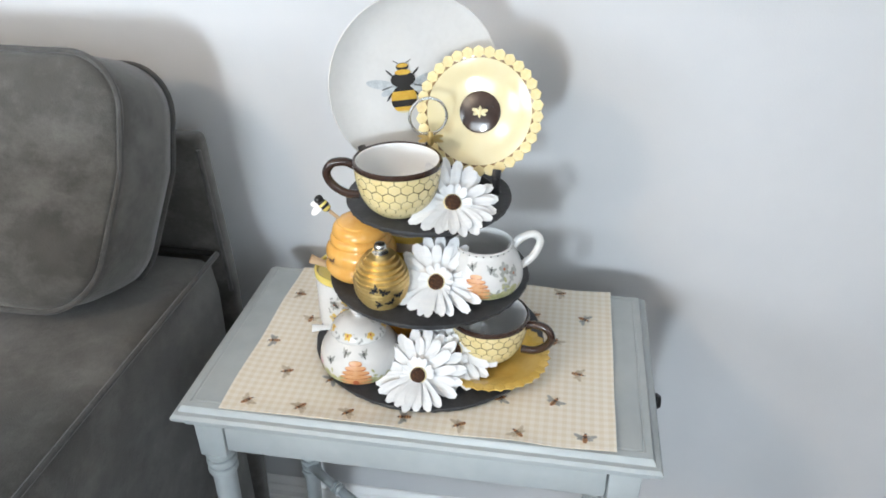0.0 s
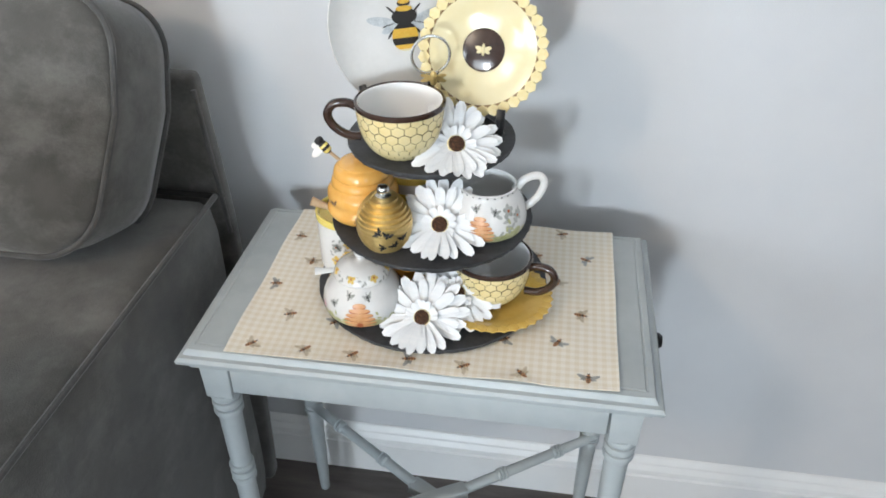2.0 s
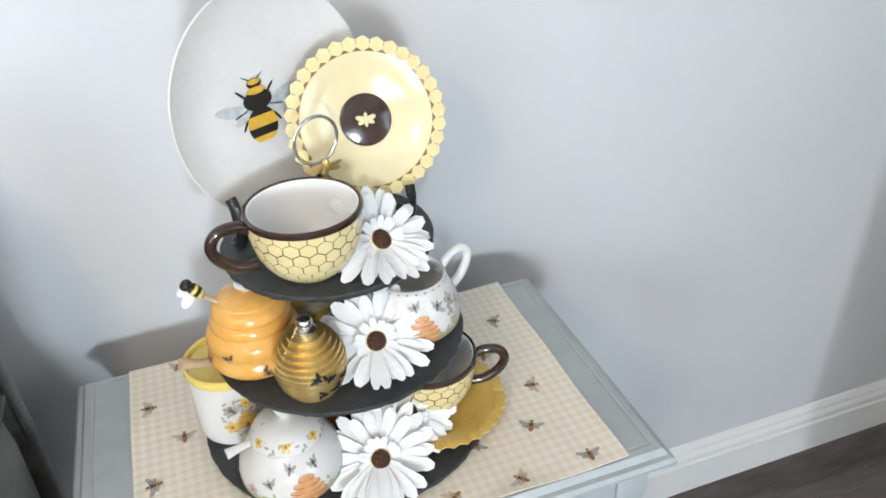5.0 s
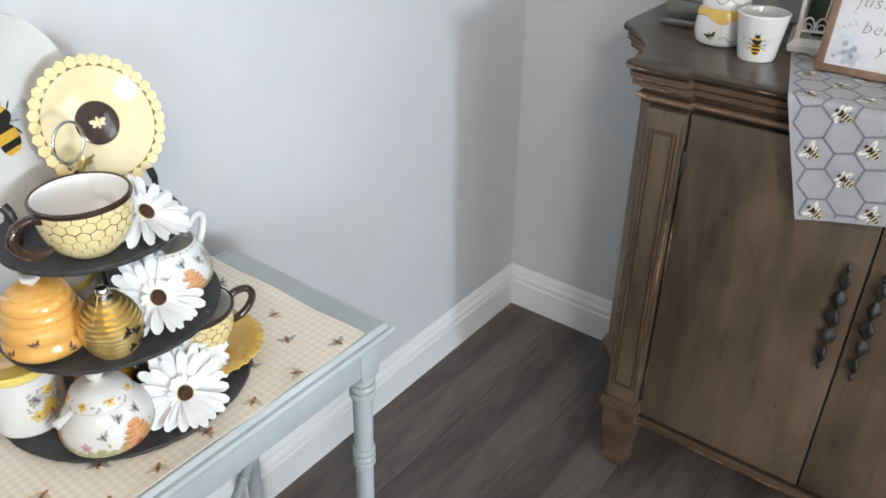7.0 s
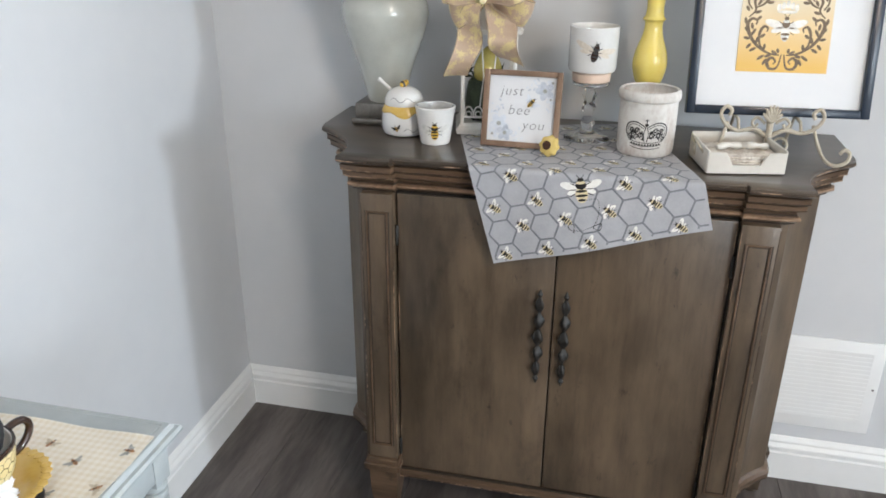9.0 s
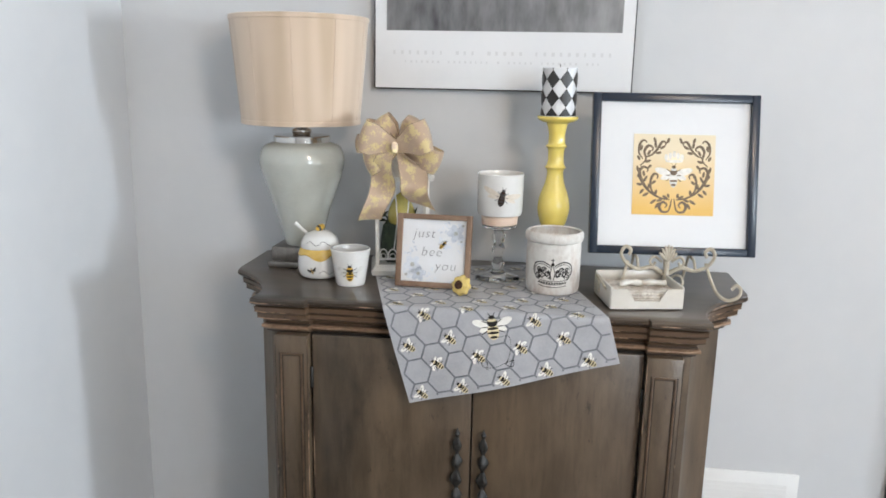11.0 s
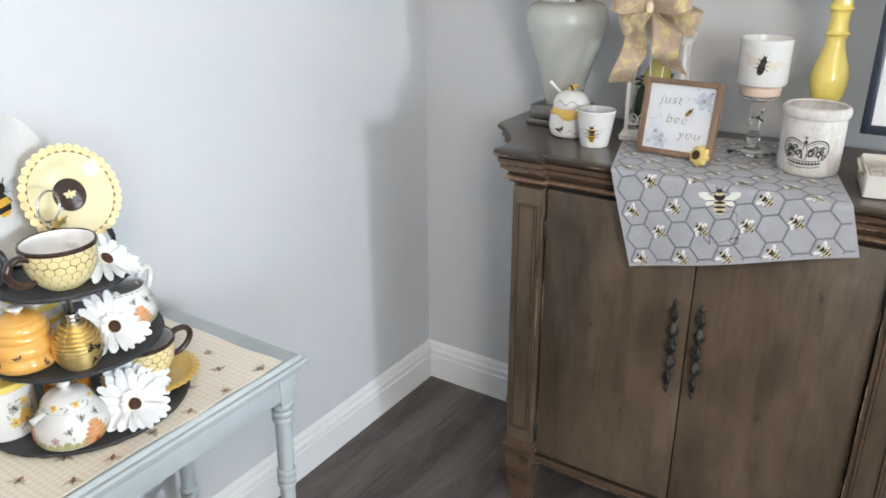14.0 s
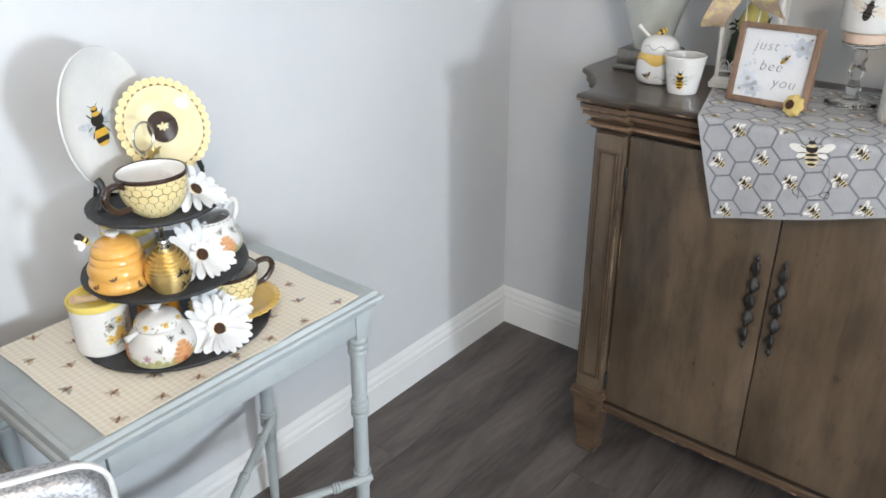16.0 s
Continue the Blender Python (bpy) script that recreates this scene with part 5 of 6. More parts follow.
# ---------------------------------------------------------------- table lamp
C["crackle"] = material("celadon_crackle_glaze", (0.44, 0.45, 0.41), 0.12, colour2=(0.475, 0.485, 0.44), scale=45, coat=0.5)
C["shade"] = material("tan_silk_shade", (0.49, 0.37, 0.26), 0.7, colour2=(0.63, 0.50, 0.385), scale=1.3, detail=0.0, stretch=(4, 4, 0.1), low=0.42, high=0.58, sheen=0.4, bump=0.15, bump_scale=400)
C["pewter"] = material("pewter_metal", (0.24, 0.22, 0.20), 0.32, 0.8, colour2=(0.16, 0.145, 0.13), scale=60)
C["chrome"] = material("polished_steel_collar", (0.66, 0.64, 0.61), 0.12, 1.0)
lampy = thing("table_lamp", "celadon ceramic table lamp with a tan silk drum shade", "table lamp", pose(-0.135, -0.482, Z))
part("base", box(-0.058, 0.058, -0.066, 0.066, 0.0, 0.014, 0.003), C["pewter"], lampy)
part("plinth", box(-0.052, 0.052, -0.059, 0.059, 0.014, 0.047, 0.004), C["pewter"], lampy)
part("body", lathe(smooth_profile([(0.040, 0.047), (0.044, 0.060), (0.058, 0.115), (0.080, 0.180), (0.0925, 0.222), (0.0935, 0.245), (0.084, 0.268), (0.062, 0.278), (0.058, 0.279)], 6), 64), C["crackle"], lampy)
part("collar", lathe([(0.060, 0.276), (0.0625, 0.278), (0.0625, 0.2895), (0.060, 0.2920), (0.02, 0.2925)], 48), C["chrome"], lampy, "polished steel collar")
part("neck", lathe(smooth_profile([(0.016, 0.290), (0.021, 0.297), (0.021, 0.303), (0.011, 0.309), (0.010, 0.314), (0.020, 0.321), (0.016, 0.326), (0.008, 0.332), (0.008, 0.40)], 4), 28), C["chrome"], lampy, "polished steel neck")
shade_p = [(0.127, 0.318), (0.1285, 0.3185), (0.1485, 0.543), (0.147, 0.5435), (0.1455, 0.542), (0.1255, 0.320), (0.127, 0.318)]
shade = part("shade", lathe(shade_p, 72, False), C["shade"], lampy, "tan silk drum shade")
for z, r in ((0.322, 0.1288), (0.538, 0.1483)):
    part("trim_band", lathe([(r, z - 0.005), (r + 0.0012, z - 0.004), (r + 0.0014, z + 0.004), (r + 0.0004, z + 0.005)], 72, False), C["shade"], shade)
for k in range(10):
    a = 2 * math.pi * (k + 0.3) / 10
    part("seam", tube([(0.1287 * math.cos(a), 0.1287 * math.sin(a), 0.320), (0.1487 * math.cos(a), 0.1487 * math.sin(a), 0.541)], 0.0007, 6), C["shade"], shade)
for k in range(3):
    a = radians(30 + 120 * k)
    part("spoke", tube([(0, 0, 0.520), (0.145 * math.cos(a), 0.145 * math.sin(a), 0.532)], 0.0015, 6), C["pewter"], lampy)
part("harp", tube([(0, 0, 0.40), (0, 0, 0.52), (0, 0, 0.545)], 0.004, 8), C["pewter"], lampy)
part("finial", lathe(smooth_profile([(0.004, 0.535), (0.012, 0.540), (0.012, 0.546), (0.004, 0.552), (0.0005, 0.556)], 3), 20), C["white"], lampy)

# ---------------------------------------------------------------- honey pot and cup
outer = smooth_profile([(0.034, 0.0), (0.043, 0.004), (0.047, 0.018), (0.0470, 0.035), (0.0445, 0.052), (0.0405, 0.062)], 4)
hp = pot("honey_pot", "white ceramic honey pot with a dripping honey band", "honey pot", outer, C["white"], pose(-0.236, -0.550, Z))
lid = part("lid", lathe(smooth_profile([(0.0405, 0.063), (0.0410, 0.068), (0.0385, 0.079), (0.031, 0.090), (0.016, 0.0975), (0.001, 0.0995)], 4), 40), C["white"], hp)
n = 48
drip = [[(r * math.cos(2 * math.pi * k / n), r * math.sin(2 * math.pi * k / n), z + (dz * (0.004 * math.sin(5 * 2 * math.pi * k / n) + 0.0045 * math.sin(3 * 2 * math.pi * k / n + 1)))) for k in range(n)] for r, z, dz in ((0.0458, 0.047, 1), (0.0468, 0.049, 1), (0.0455, 0.054, 0.3), (0.0422, 0.061, 0), (0.0408, 0.0635, 0))]
part("honey_band", ring_mesh(drip, False), C["mustard"], hp, "yellow honey drip band")
bm = lathe([(0.0005, -0.011), (0.0055, -0.007), (0.0072, -0.002), (0.0068, 0.003), (0.0050, 0.006), (0.0056, 0.009), (0.0005, 0.012)], 16)
for fce in bm.faces:
    fce.material_index = 1 if int((fce.calc_center_median().z + 0.0112) / 0.0042) % 2 else 0
lid_bee = part("lid_bee", bm, [C["gold_print"], C["ink"]], lid, "striped bee knob", at=pose(0, 0, 0.1045, 74, 0, 60))
part("spoon_handle", tube([(0.008, 0.022, 0.082), (0.006, 0.045, 0.102), (0.004, 0.056, 0.112)], [0.0035, 0.0035, 0.0045], 10), C["white"], hp)
polys = turned(bee_shape("ink", 30), 0.014, 20, -0.012, 0.020)
for k in range(24):
    polys.append(("ink", ell(0.004 + 0.0018 * k, 0.016 + 0.004 * math.sin(k * 0.42), 0.0013, 0.0005, 0, 6), 0))
stamp("bee_print", polys, on_lathe(outer, 190, 0.046), hp)
lidp = [(0.0405, 0.063), (0.0410, 0.068), (0.0385, 0.079), (0.031, 0.090), (0.016, 0.0975)]
stamp("trail_print", [("ink", ell(-0.025 + 0.0016 * k, 0.077 + 0.004 * math.sin(k * 0.35), 0.0013, 0.0006, 0, 6), 0) for k in range(34)], on_lathe(lidp, 190, 0.039), lid, 0.0006)

outer = smooth_profile([(0.026, 0.0), (0.030, 0.002), (0.0335, 0.025), (0.038, 0.055), (0.0415, 0.074)], 4)
cup = pot("bee_cup", "white ceramic tumbler printed with a bee", "cup", outer, C["white"], pose(-0.288, -0.630, Z), glaze("grey_inner_glaze", (0.5, 0.5, 0.49)), wall=0.005)
stamp("bee_print", turned([(m, [(x * (1.15 if m == "wing" else 1.3), y) for x, y in p], l) for m, p, l in bee_shape("wing", 40)], 0.036, 0, 0.002, 0.030), on_lathe(outer, 188, 0.035), cup, 0.0004)

# ---------------------------------------------------------------- lantern with a bow
C["cage"] = material("distressed_white_metal", (0.72, 0.71, 0.68), 0.5, colour2=(0.60, 0.58, 0.54), scale=50, bump=0.2, bump_scale=200)
C["foliage"] = material("dark_foliage", (0.016, 0.024, 0.015), 0.7, colour2=(0.045, 0.065, 0.034), scale=60)
lantern = thing("lantern", "distressed white metal lantern with greenery and a pear inside", "lantern", pose(-0.155, -0.712, Z + 0.0035, 0, 0, 12))
part("base", rect := ring_mesh([[(sx * w, sy * w, z) for sx, sy in ((-1, -1), (1, -1), (1, 1), (-1, 1))] for z, w in ((0.0, 0.064), (0.010, 0.066), (0.016, 0.060), (0.022, 0.058))]), C["cage"], lantern, smooth=20)
for sx in (-1, 1):
    for sy in (-1, 1):
        part("post", box(sx * 0.053 - 0.004, sx * 0.053 + 0.004, sy * 0.053 - 0.004, sy * 0.053 + 0.004, 0.020, 0.205, 0.001), C["cage"], lantern)
for k in range(4):
    bm = bmesh.new()
    for z, r in ((0.034, 0.010), (0.196, -0.010)):
        box(-0.050, 0.050, -0.0016, 0.0016, z - 0.002 if r > 0 else z + 0.006, z + 0.002 if r > 0 else z + 0.010, 0.0, bm)
    for i in range(5):
        x = -0.040 + 0.020 * i
        merge(bm, tube([(x + 0.010 * math.cos(radians(a)), 0, 0.036 + 0.020 * math.sin(radians(a))) for a in range(0, 181, 20)], 0.0015, 6))
        merge(bm, tube([(x + 0.006 * math.cos(radians(a)), 0, 0.040 + 0.006 * math.sin(radians(a))) for a in range(0, 360, 30)], 0.0012, 6, True))
    for x in (-0.017, 0.017):
        merge(bm, tube([(x, 0, 0.055), (x * 0.6, 0, 0.12), (x, 0, 0.20)], 0.0014, 6))
    part("side_lattice", bm, C["cage"], lantern, at=pose(0, 0, 0, 0, 0, 90 * k) @ pose(0, -0.053, 0))
part("roof", ring_mesh([[(sx * w, sy * w, z) for sx, sy in ((-1, -1), (1, -1), (1, 1), (-1, 1))] for z, w in ((0.205, 0.064), (0.213, 0.067), (0.218, 0.060), (0.250, 0.030), (0.275, 0.018), (0.282, 0.004))]), C["cage"], lantern, smooth=20)
part("pear", lathe(smooth_profile([(0.008, 0.105), (0.026, 0.112), (0.031, 0.130), (0.024, 0.152), (0.013, 0.172), (0.003, 0.180)], 4), 28), glaze("olive_yellow_pear", (0.42, 0.36, 0.09), colour2=(0.52, 0.44, 0.14), scale=30), lantern, "olive yellow pear", at=pose(-0.012, 0, -0.006))
bm = bmesh.new()
rng = random.Random(4)
for k in range(150):
    lf = bmesh.new()
    w, l = rng.uniform(0.004, 0.007), rng.uniform(0.012, 0.022)
    vs = [lf.verts.new(p) for p in ((0, 0, 0), (l * 0.5, w, 0.002), (l, 0, -0.002), (l * 0.5, -w, 0.002))]
    lf.faces.new(vs)
    merge(bm, lf, pose(rng.uniform(-0.036, 0.036), rng.uniform(-0.036, 0.036), rng.uniform(0.028, 0.125), rng.uniform(-60, 60), rng.uniform(-80, 40), rng.uniform(0, 360)))
part("greenery", bm, C["foliage"], lantern, "dark green leaves")
part("moss", lathe(smooth_profile([(0.040, 0.0215), (0.046, 0.040), (0.044, 0.080), (0.034, 0.108), (0.001, 0.116)], 3), 20), C["foliage"], lantern)

C["ribbon"] = material("tan_ribbon_gold_print", (0.74, 0.575, 0.43), 0.34, colour2=(0.93, 0.80, 0.46), scale=46, detail=2.0, low=0.50, high=0.57, sheen=0.4, bump=0.15, bump_scale=300)
C["ribbon_edge"] = material("wired_ribbon_edge", (0.34, 0.24, 0.16), 0.5, colour2=(0.45, 0.33, 0.22), scale=60)
bow = thing("bow", "tan wired ribbon bow with gold print tied on the lantern", "bow", pose(-0.235, -0.718, 1.196))
FRONT = Vector((-1, 0, 0))


def ribbon(name, path, widths, cup=0.004):
    """A wired ribbon along path; widths: the half-width vector at each point; cup: how far its middle bellies out."""
    bm, edges = bmesh.new(), ([], [])
    rows = []
    for i, (p, w) in enumerate(zip(path, widths)):
        p, w = Vector(p), Vector(w)
        along = Vector(path[min(i + 1, len(path) - 1)]) - Vector(path[max(i - 1, 0)])
        belly = along.cross(w).normalized() * cup
        rows.append([bm.verts.new(p + w * k / 4 + belly * (1 - (k / 4) ** 2)) for k in range(-4, 5)])
        edges[0].append(p - w)
        edges[1].append(p + w)
    for a, b in zip(rows, rows[1:]):
        for j in range(8):
            bm.faces.new((a[j], a[j + 1], b[j + 1], b[j]))
    bmesh.ops.solidify(bm, geom=bm.faces[:], thickness=0.0007)
    ob = part(name, bm, C["ribbon"], bow, smooth=70)
    for e in edges:
        part("wired_edge", tube(e, 0.0007, 6), C["ribbon_edge"], ob)


# puffed loops: angle, length, depth, half-width, twist, how far forward
for ang, L, W, hw, twist, fwd in ((160, 0.074, 0.028, 0.032, 0.10, 0.020), (22, 0.072, 0.028, 0.033, -0.18, 0.020), (212, 0.074, 0.018, 0.026, 0.2, 0.006), (-20, 0.092, 0.020, 0.027, 0.25, 0.004),
                                  (128, 0.066, 0.016, 0.025, 0.3, -0.004), (52, 0.066, 0.016, 0.024, -0.3, -0.004), (178, 0.088, 0.014, 0.020, 0.5, -0.008)):
    a = radians(ang)
    d, nrm = Vector((0, -math.cos(a), math.sin(a))), Vector((0, math.sin(a), math.cos(a)))
    wv = (nrm * math.cos(twist) + FRONT * math.sin(twist)).normalized()
    path, ws = [], []
    for k in range(33):
        t = k / 32
        s_ = math.sin(math.pi * t)
        path.append(d * L * s_ ** 0.75 + FRONT * (fwd + W * math.sin(2 * math.pi * t) * (0.75 + 0.35 * s_)))
        ws.append(wv * hw * (0.42 + 0.58 * min(1.0, s_ * 2.0)) + d * 0.003 * math.sin(7 * t + ang))
    ribbon("loop", path, ws)
for y0, y1, z1, hw, ph in ((0.010, 0.050, -0.150, 0.025, 0.4), (-0.014, -0.058, -0.118, 0.027, 1.9)):
    path, ws = [], []
    for k in range(25):
        t = k / 24
        path.append((-0.018 - 0.016 * math.sin(math.pi * t) - 0.010 * math.sin(9 * t + ph), y0 + (y1 - y0) * t + 0.006 * math.sin(7 * t + ph), z1 * t - 0.004))
        ws.append((0.007 * math.sin(6 * t + ph), hw * (0.40 + 0.60 * min(1, t * 3)), 0.003 + 0.007 * math.sin(5 * t + ph)))
    ribbon("tail", path, ws, 0.002)
part("knot", soft_box(0.014, 0.013, 0.022, 6, 3), C["ribbon"], bow, at=pose(-0.034, 0, 0))
part("tie", tube([(-0.030, 0, 0), (0.03, 0, -0.010), (0.078, 0, -0.016)], 0.0018, 6), C["ribbon_edge"], bow)

# ---------------------------------------------------------------- small framed sign
C["sign_wood"] = material("brown_stained_wood", (0.16, 0.095, 0.06), 0.6, colour2=(0.26, 0.165, 0.11), scale=18, stretch=(1, 4, 0.5), bump=0.2, bump_scale=120)
C["paper"] = material("white_panel", (0.69, 0.695, 0.71), 0.6, colour2=(0.66, 0.665, 0.68), scale=30)
C["blue_grey"] = material("blue_grey_flower_print", (0.40, 0.44, 0.51), 0.6, colour2=(0.60, 0.63, 0.69), scale=90)
C["letter"] = material("grey_lettering", (0.17, 0.17, 0.18), 0.6)
C["pale_flower"] = material("pale_blue_flower_print", (0.56, 0.60, 0.67), 0.6, colour2=(0.68, 0.71, 0.75), scale=120)
# local x runs along the front, y back, z up
sign = thing("bee_sign", "small wood framed sign with flowers reading just bee you", "sign", pose(-0.302, -0.803, Z + 0.004, 0, 0, -92) @ pose(0, 0, 0, -11, 0, 0))
w, h = 0.0765, 0.149
for name, a in (("frame_side", box(-w, -w + 0.011, -0.007, 0.011, 0, h, 0.001)), ("frame_side", box(w - 0.011, w, -0.007, 0.011, 0, h, 0.001)), ("frame_rail", box(-w + 0.011, w - 0.011, -0.007, 0.011, 0, 0.011, 0.001)), ("frame_rail", box(-w + 0.011, w - 0.011, -0.007, 0.011, h - 0.011, h, 0.001))):
    part(name, a, C["sign_wood"], sign)
panel = part("panel", box(-w + 0.0105, w - 0.0105, 0.0, 0.009, 0.0105, h - 0.0105), C["paper"], sign)


def lettering(text, size, at, parent, mat, shear=0.3, space=1.0):
    cu = bpy.data.curves.new("lettering", "FONT")
    cu.body, cu.size, cu.shear, cu.align_x, cu.space_character = text, size, shear, "CENTER", space
    cu.extrude, cu.resolution_u, cu.offset = 0.0002, 3, -0.00055
    ob = bpy.data.objects.new("lettering", cu)
    me = bpy.data.meshes.new_from_object(ob)
    bpy.data.objects.remove(ob)
    me.materials.clear()
    me.materials.append(mat)
    o = new("lettering", me)
    o.parent, o.matrix_basis = parent, at
    return o


for text, x, z in (("just", -0.021, 0.101), ("bee", -0.005, 0.064), ("you", 0.025, 0.036)):
    lettering(text, 0.0275, pose(x, -0.0006, z, 90, 0, 0), sign, C["letter"], 0.22, 1.12)


def inside(polys):
    return [q for q in polys if all(-0.0655 < x < 0.0655 and 0.011 < z < 0.138 for x, z in q[1])]


flat_on = lambda u, v, l: Vector((u, -l, v))
for x, z, s, m in ((0.044, 0.112, 0.034, "blue_grey"), (0.058, 0.128, 0.022, "pale_flower"), (0.056, 0.096, 0.018, "pale_flower"), (-0.043, 0.045, 0.036, "pale_flower"), (-0.030, 0.027, 0.030, "blue_grey"), (-0.055, 0.024, 0.024, "pale_flower")):
    stamp("flower_print", inside(turned([("leaf" if k == "rust" else k, p, l) for k, p, l in flower_shape(m)], s, 70 * s * 100, x, z)), flat_on, sign, 0.0003, 0.00015)
for x, z, r in ((0.018, 0.128, 80), (0.026, 0.120, 60), (0.058, 0.078, -80), (-0.050, 0.072, 110), (-0.043, 0.078, 75), (-0.058, 0.062, 140), (-0.008, 0.020, -20), (-0.012, 0.030, 20)):
    stamp("leaf_print", inside(turned(leaf_spray("pale_flower" if r % 3 else "blue_grey"), 0.017, r, x, z)), flat_on, sign, 0.0005, 0.00015)
stamp("bee_print", turned(bee_shape("pale_flower", 40), 0.022, -40, 0.019, 0.088), flat_on, sign, 0.0007, 0.00015)

knob = thing("sunflower_knob", "yellow ceramic flower knob with a brown centre", "knob", pose(-0.345, -0.868, Z + 0.0235) @ facing(0, 0, 0, 155, 18))
n = 64
rings = []
for r, z in ((0.004, -0.014), (0.015, -0.010), (0.0215, -0.001), (0.0190, 0.007), (0.0115, 0.011), (0.006, 0.0115)):
    rings.append([((r * (1 - 0.14 * (0.5 - 0.5 * math.cos(8 * 2 * math.pi * k / n)))) * math.cos(2 * math.pi * k / n), (r * (1 - 0.14 * (0.5 - 0.5 * math.cos(8 * 2 * math.pi * k / n)))) * math.sin(2 * math.pi * k / n), z) for k in range(n)])
part("petals", ring_mesh(rings), glaze("mustard_petal_glaze", (0.58, 0.42, 0.12), colour2=(0.66, 0.50, 0.18), scale=60), knob)
part("centre", lathe([(0.0085, 0.0095), (0.0088, 0.0125), (0.006, 0.0140), (0.001, 0.0145)], 24), C["seed"], knob, "brown centre")

# ---------------------------------------------------------------- glass footed candle
C["glass"] = material("clear_glass", (1.0, 1.0, 1.0), 0.04, transmission=1.0)
C["glass"].node_tree.nodes["Principled BSDF"].inputs["IOR"].default_value = 1.3
C["blush"] = material("blush_band", (0.62, 0.46, 0.36), 0.6, colour2=(0.68, 0.53, 0.43), scale=40)
candle = thing("glass_candle_holder", "clear twisted glass candle holder with a white bee candle cup", "candle holder", pose(-0.198, -0.930, Z + 0.0035))
part("foot", lathe(smooth_profile([(0.046, 0.0), (0.047, 0.003), (0.040, 0.007), (0.020, 0.012), (0.012, 0.020)], 4), 40), C["glass"], candle)
rings = []
for k in range(33):
    t = k / 32
    r = 0.009 + 0.0045 * math.sin(t * math.pi * 3.0) ** 2
    rings.append([(r * (1 + 0.16 * math.cos(4 * (2 * math.pi * i / 32) + t * 9)) * math.cos(2 * math.pi * i / 32), r * (1 + 0.16 * math.cos(4 * (2 * math.pi * i / 32) + t * 9)) * math.sin(2 * math.pi * i / 32), 0.0195 + 0.088 * t) for i in range(32)])
part("stem", ring_mesh(rings), C["glass"], candle)
part("bobeche", lathe(smooth_profile([(0.014, 0.1065), (0.034, 0.112), (0.037, 0.116), (0.036, 0.1185)], 3), 40), C["glass"], candle)
part("band", lathe([(0.034, 0.119), (0.0375, 0.1205), (0.0385, 0.136), (0.036, 0.1385)], 44), C["blush"], candle, "blush pink band")
outer = [(0.036, 0.139), (0.045, 0.141), (0.0475, 0.147), (0.0480, 0.222), (0.0485, 0.226)]
part("cup", lathe([(0.001, 0.139)] + outer + [(0.0465, 0.2275), (0.0445, 0.222), (0.044, 0.195), (0.001, 0.194)], 52, False), C["white"], candle, "white candle cup")
part("wax", lathe([(0.001, 0.196), (0.0435, 0.1965), (0.0435, 0.1975), (0.001, 0.1975)], 36), C["cream"], candle)
C["candle_wing"] = material("sepia_wing_print", (0.56, 0.49, 0.40), 0.5, colour2=(0.68, 0.62, 0.54), scale=200)
bp_ = bee_shape("candle_wing", 50, "brown")
bp_ = [(m, [(x * (1.5 if m == "candle_wing" else 1.1), y) for x, y in p], l) for m, p, l in bp_]
stamp("bee_print", turned(bp_, 0.038, -12, 0.004, 0.182), on_lathe(outer, 183, 0.048), candle, 0.0004)

# ---------------------------------------------------------------- crock with a crown
C["clay"] = material("whitewashed_clay", (0.63, 0.61, 0.575), 0.7, colour2=(0.44, 0.40, 0.365), scale=16, detail=6, bump=0.3, bump_scale=120, low=0.5, high=0.75)
outer = smooth_profile([(0.048, 0.0), (0.052, 0.003), (0.0545, 0.020), (0.0545, 0.094), (0.0535, 0.104)], 4) + [(0.0575, 0.1065), (0.0590, 0.112), (0.0585, 0.119), (0.0565, 0.1220)]
crock = pot("crock", "whitewashed clay crock printed with a black crown", "crock", outer, C["clay"], pose(-0.262, -1.046, Z + 0.003), wall=0.006)
distress(C["clay"], (0.40, 0.30, 0.25), 11, (1, 1, 0.5), 0.47, 0.62, 0.75)
polys = []
rng = random.Random(21)
for z, w in ((0.017, 0.026), (0.022, 0.0275), (0.028, 0.0285)):
    polys += stroke([(-w, z + 0.0035), (-w * 0.5, z + 0.0008), (0, z), (w * 0.5, z + 0.0008), (w, z + 0.0035)], 0.0006, 0.0006, 0.0006)
for k in range(11):
    u = -0.024 + 0.0048 * k
    polys.append(("ink", ell(u, 0.0245 + 3.2 * u * u, 0.0018, 0.0021, 0, 8), 1))
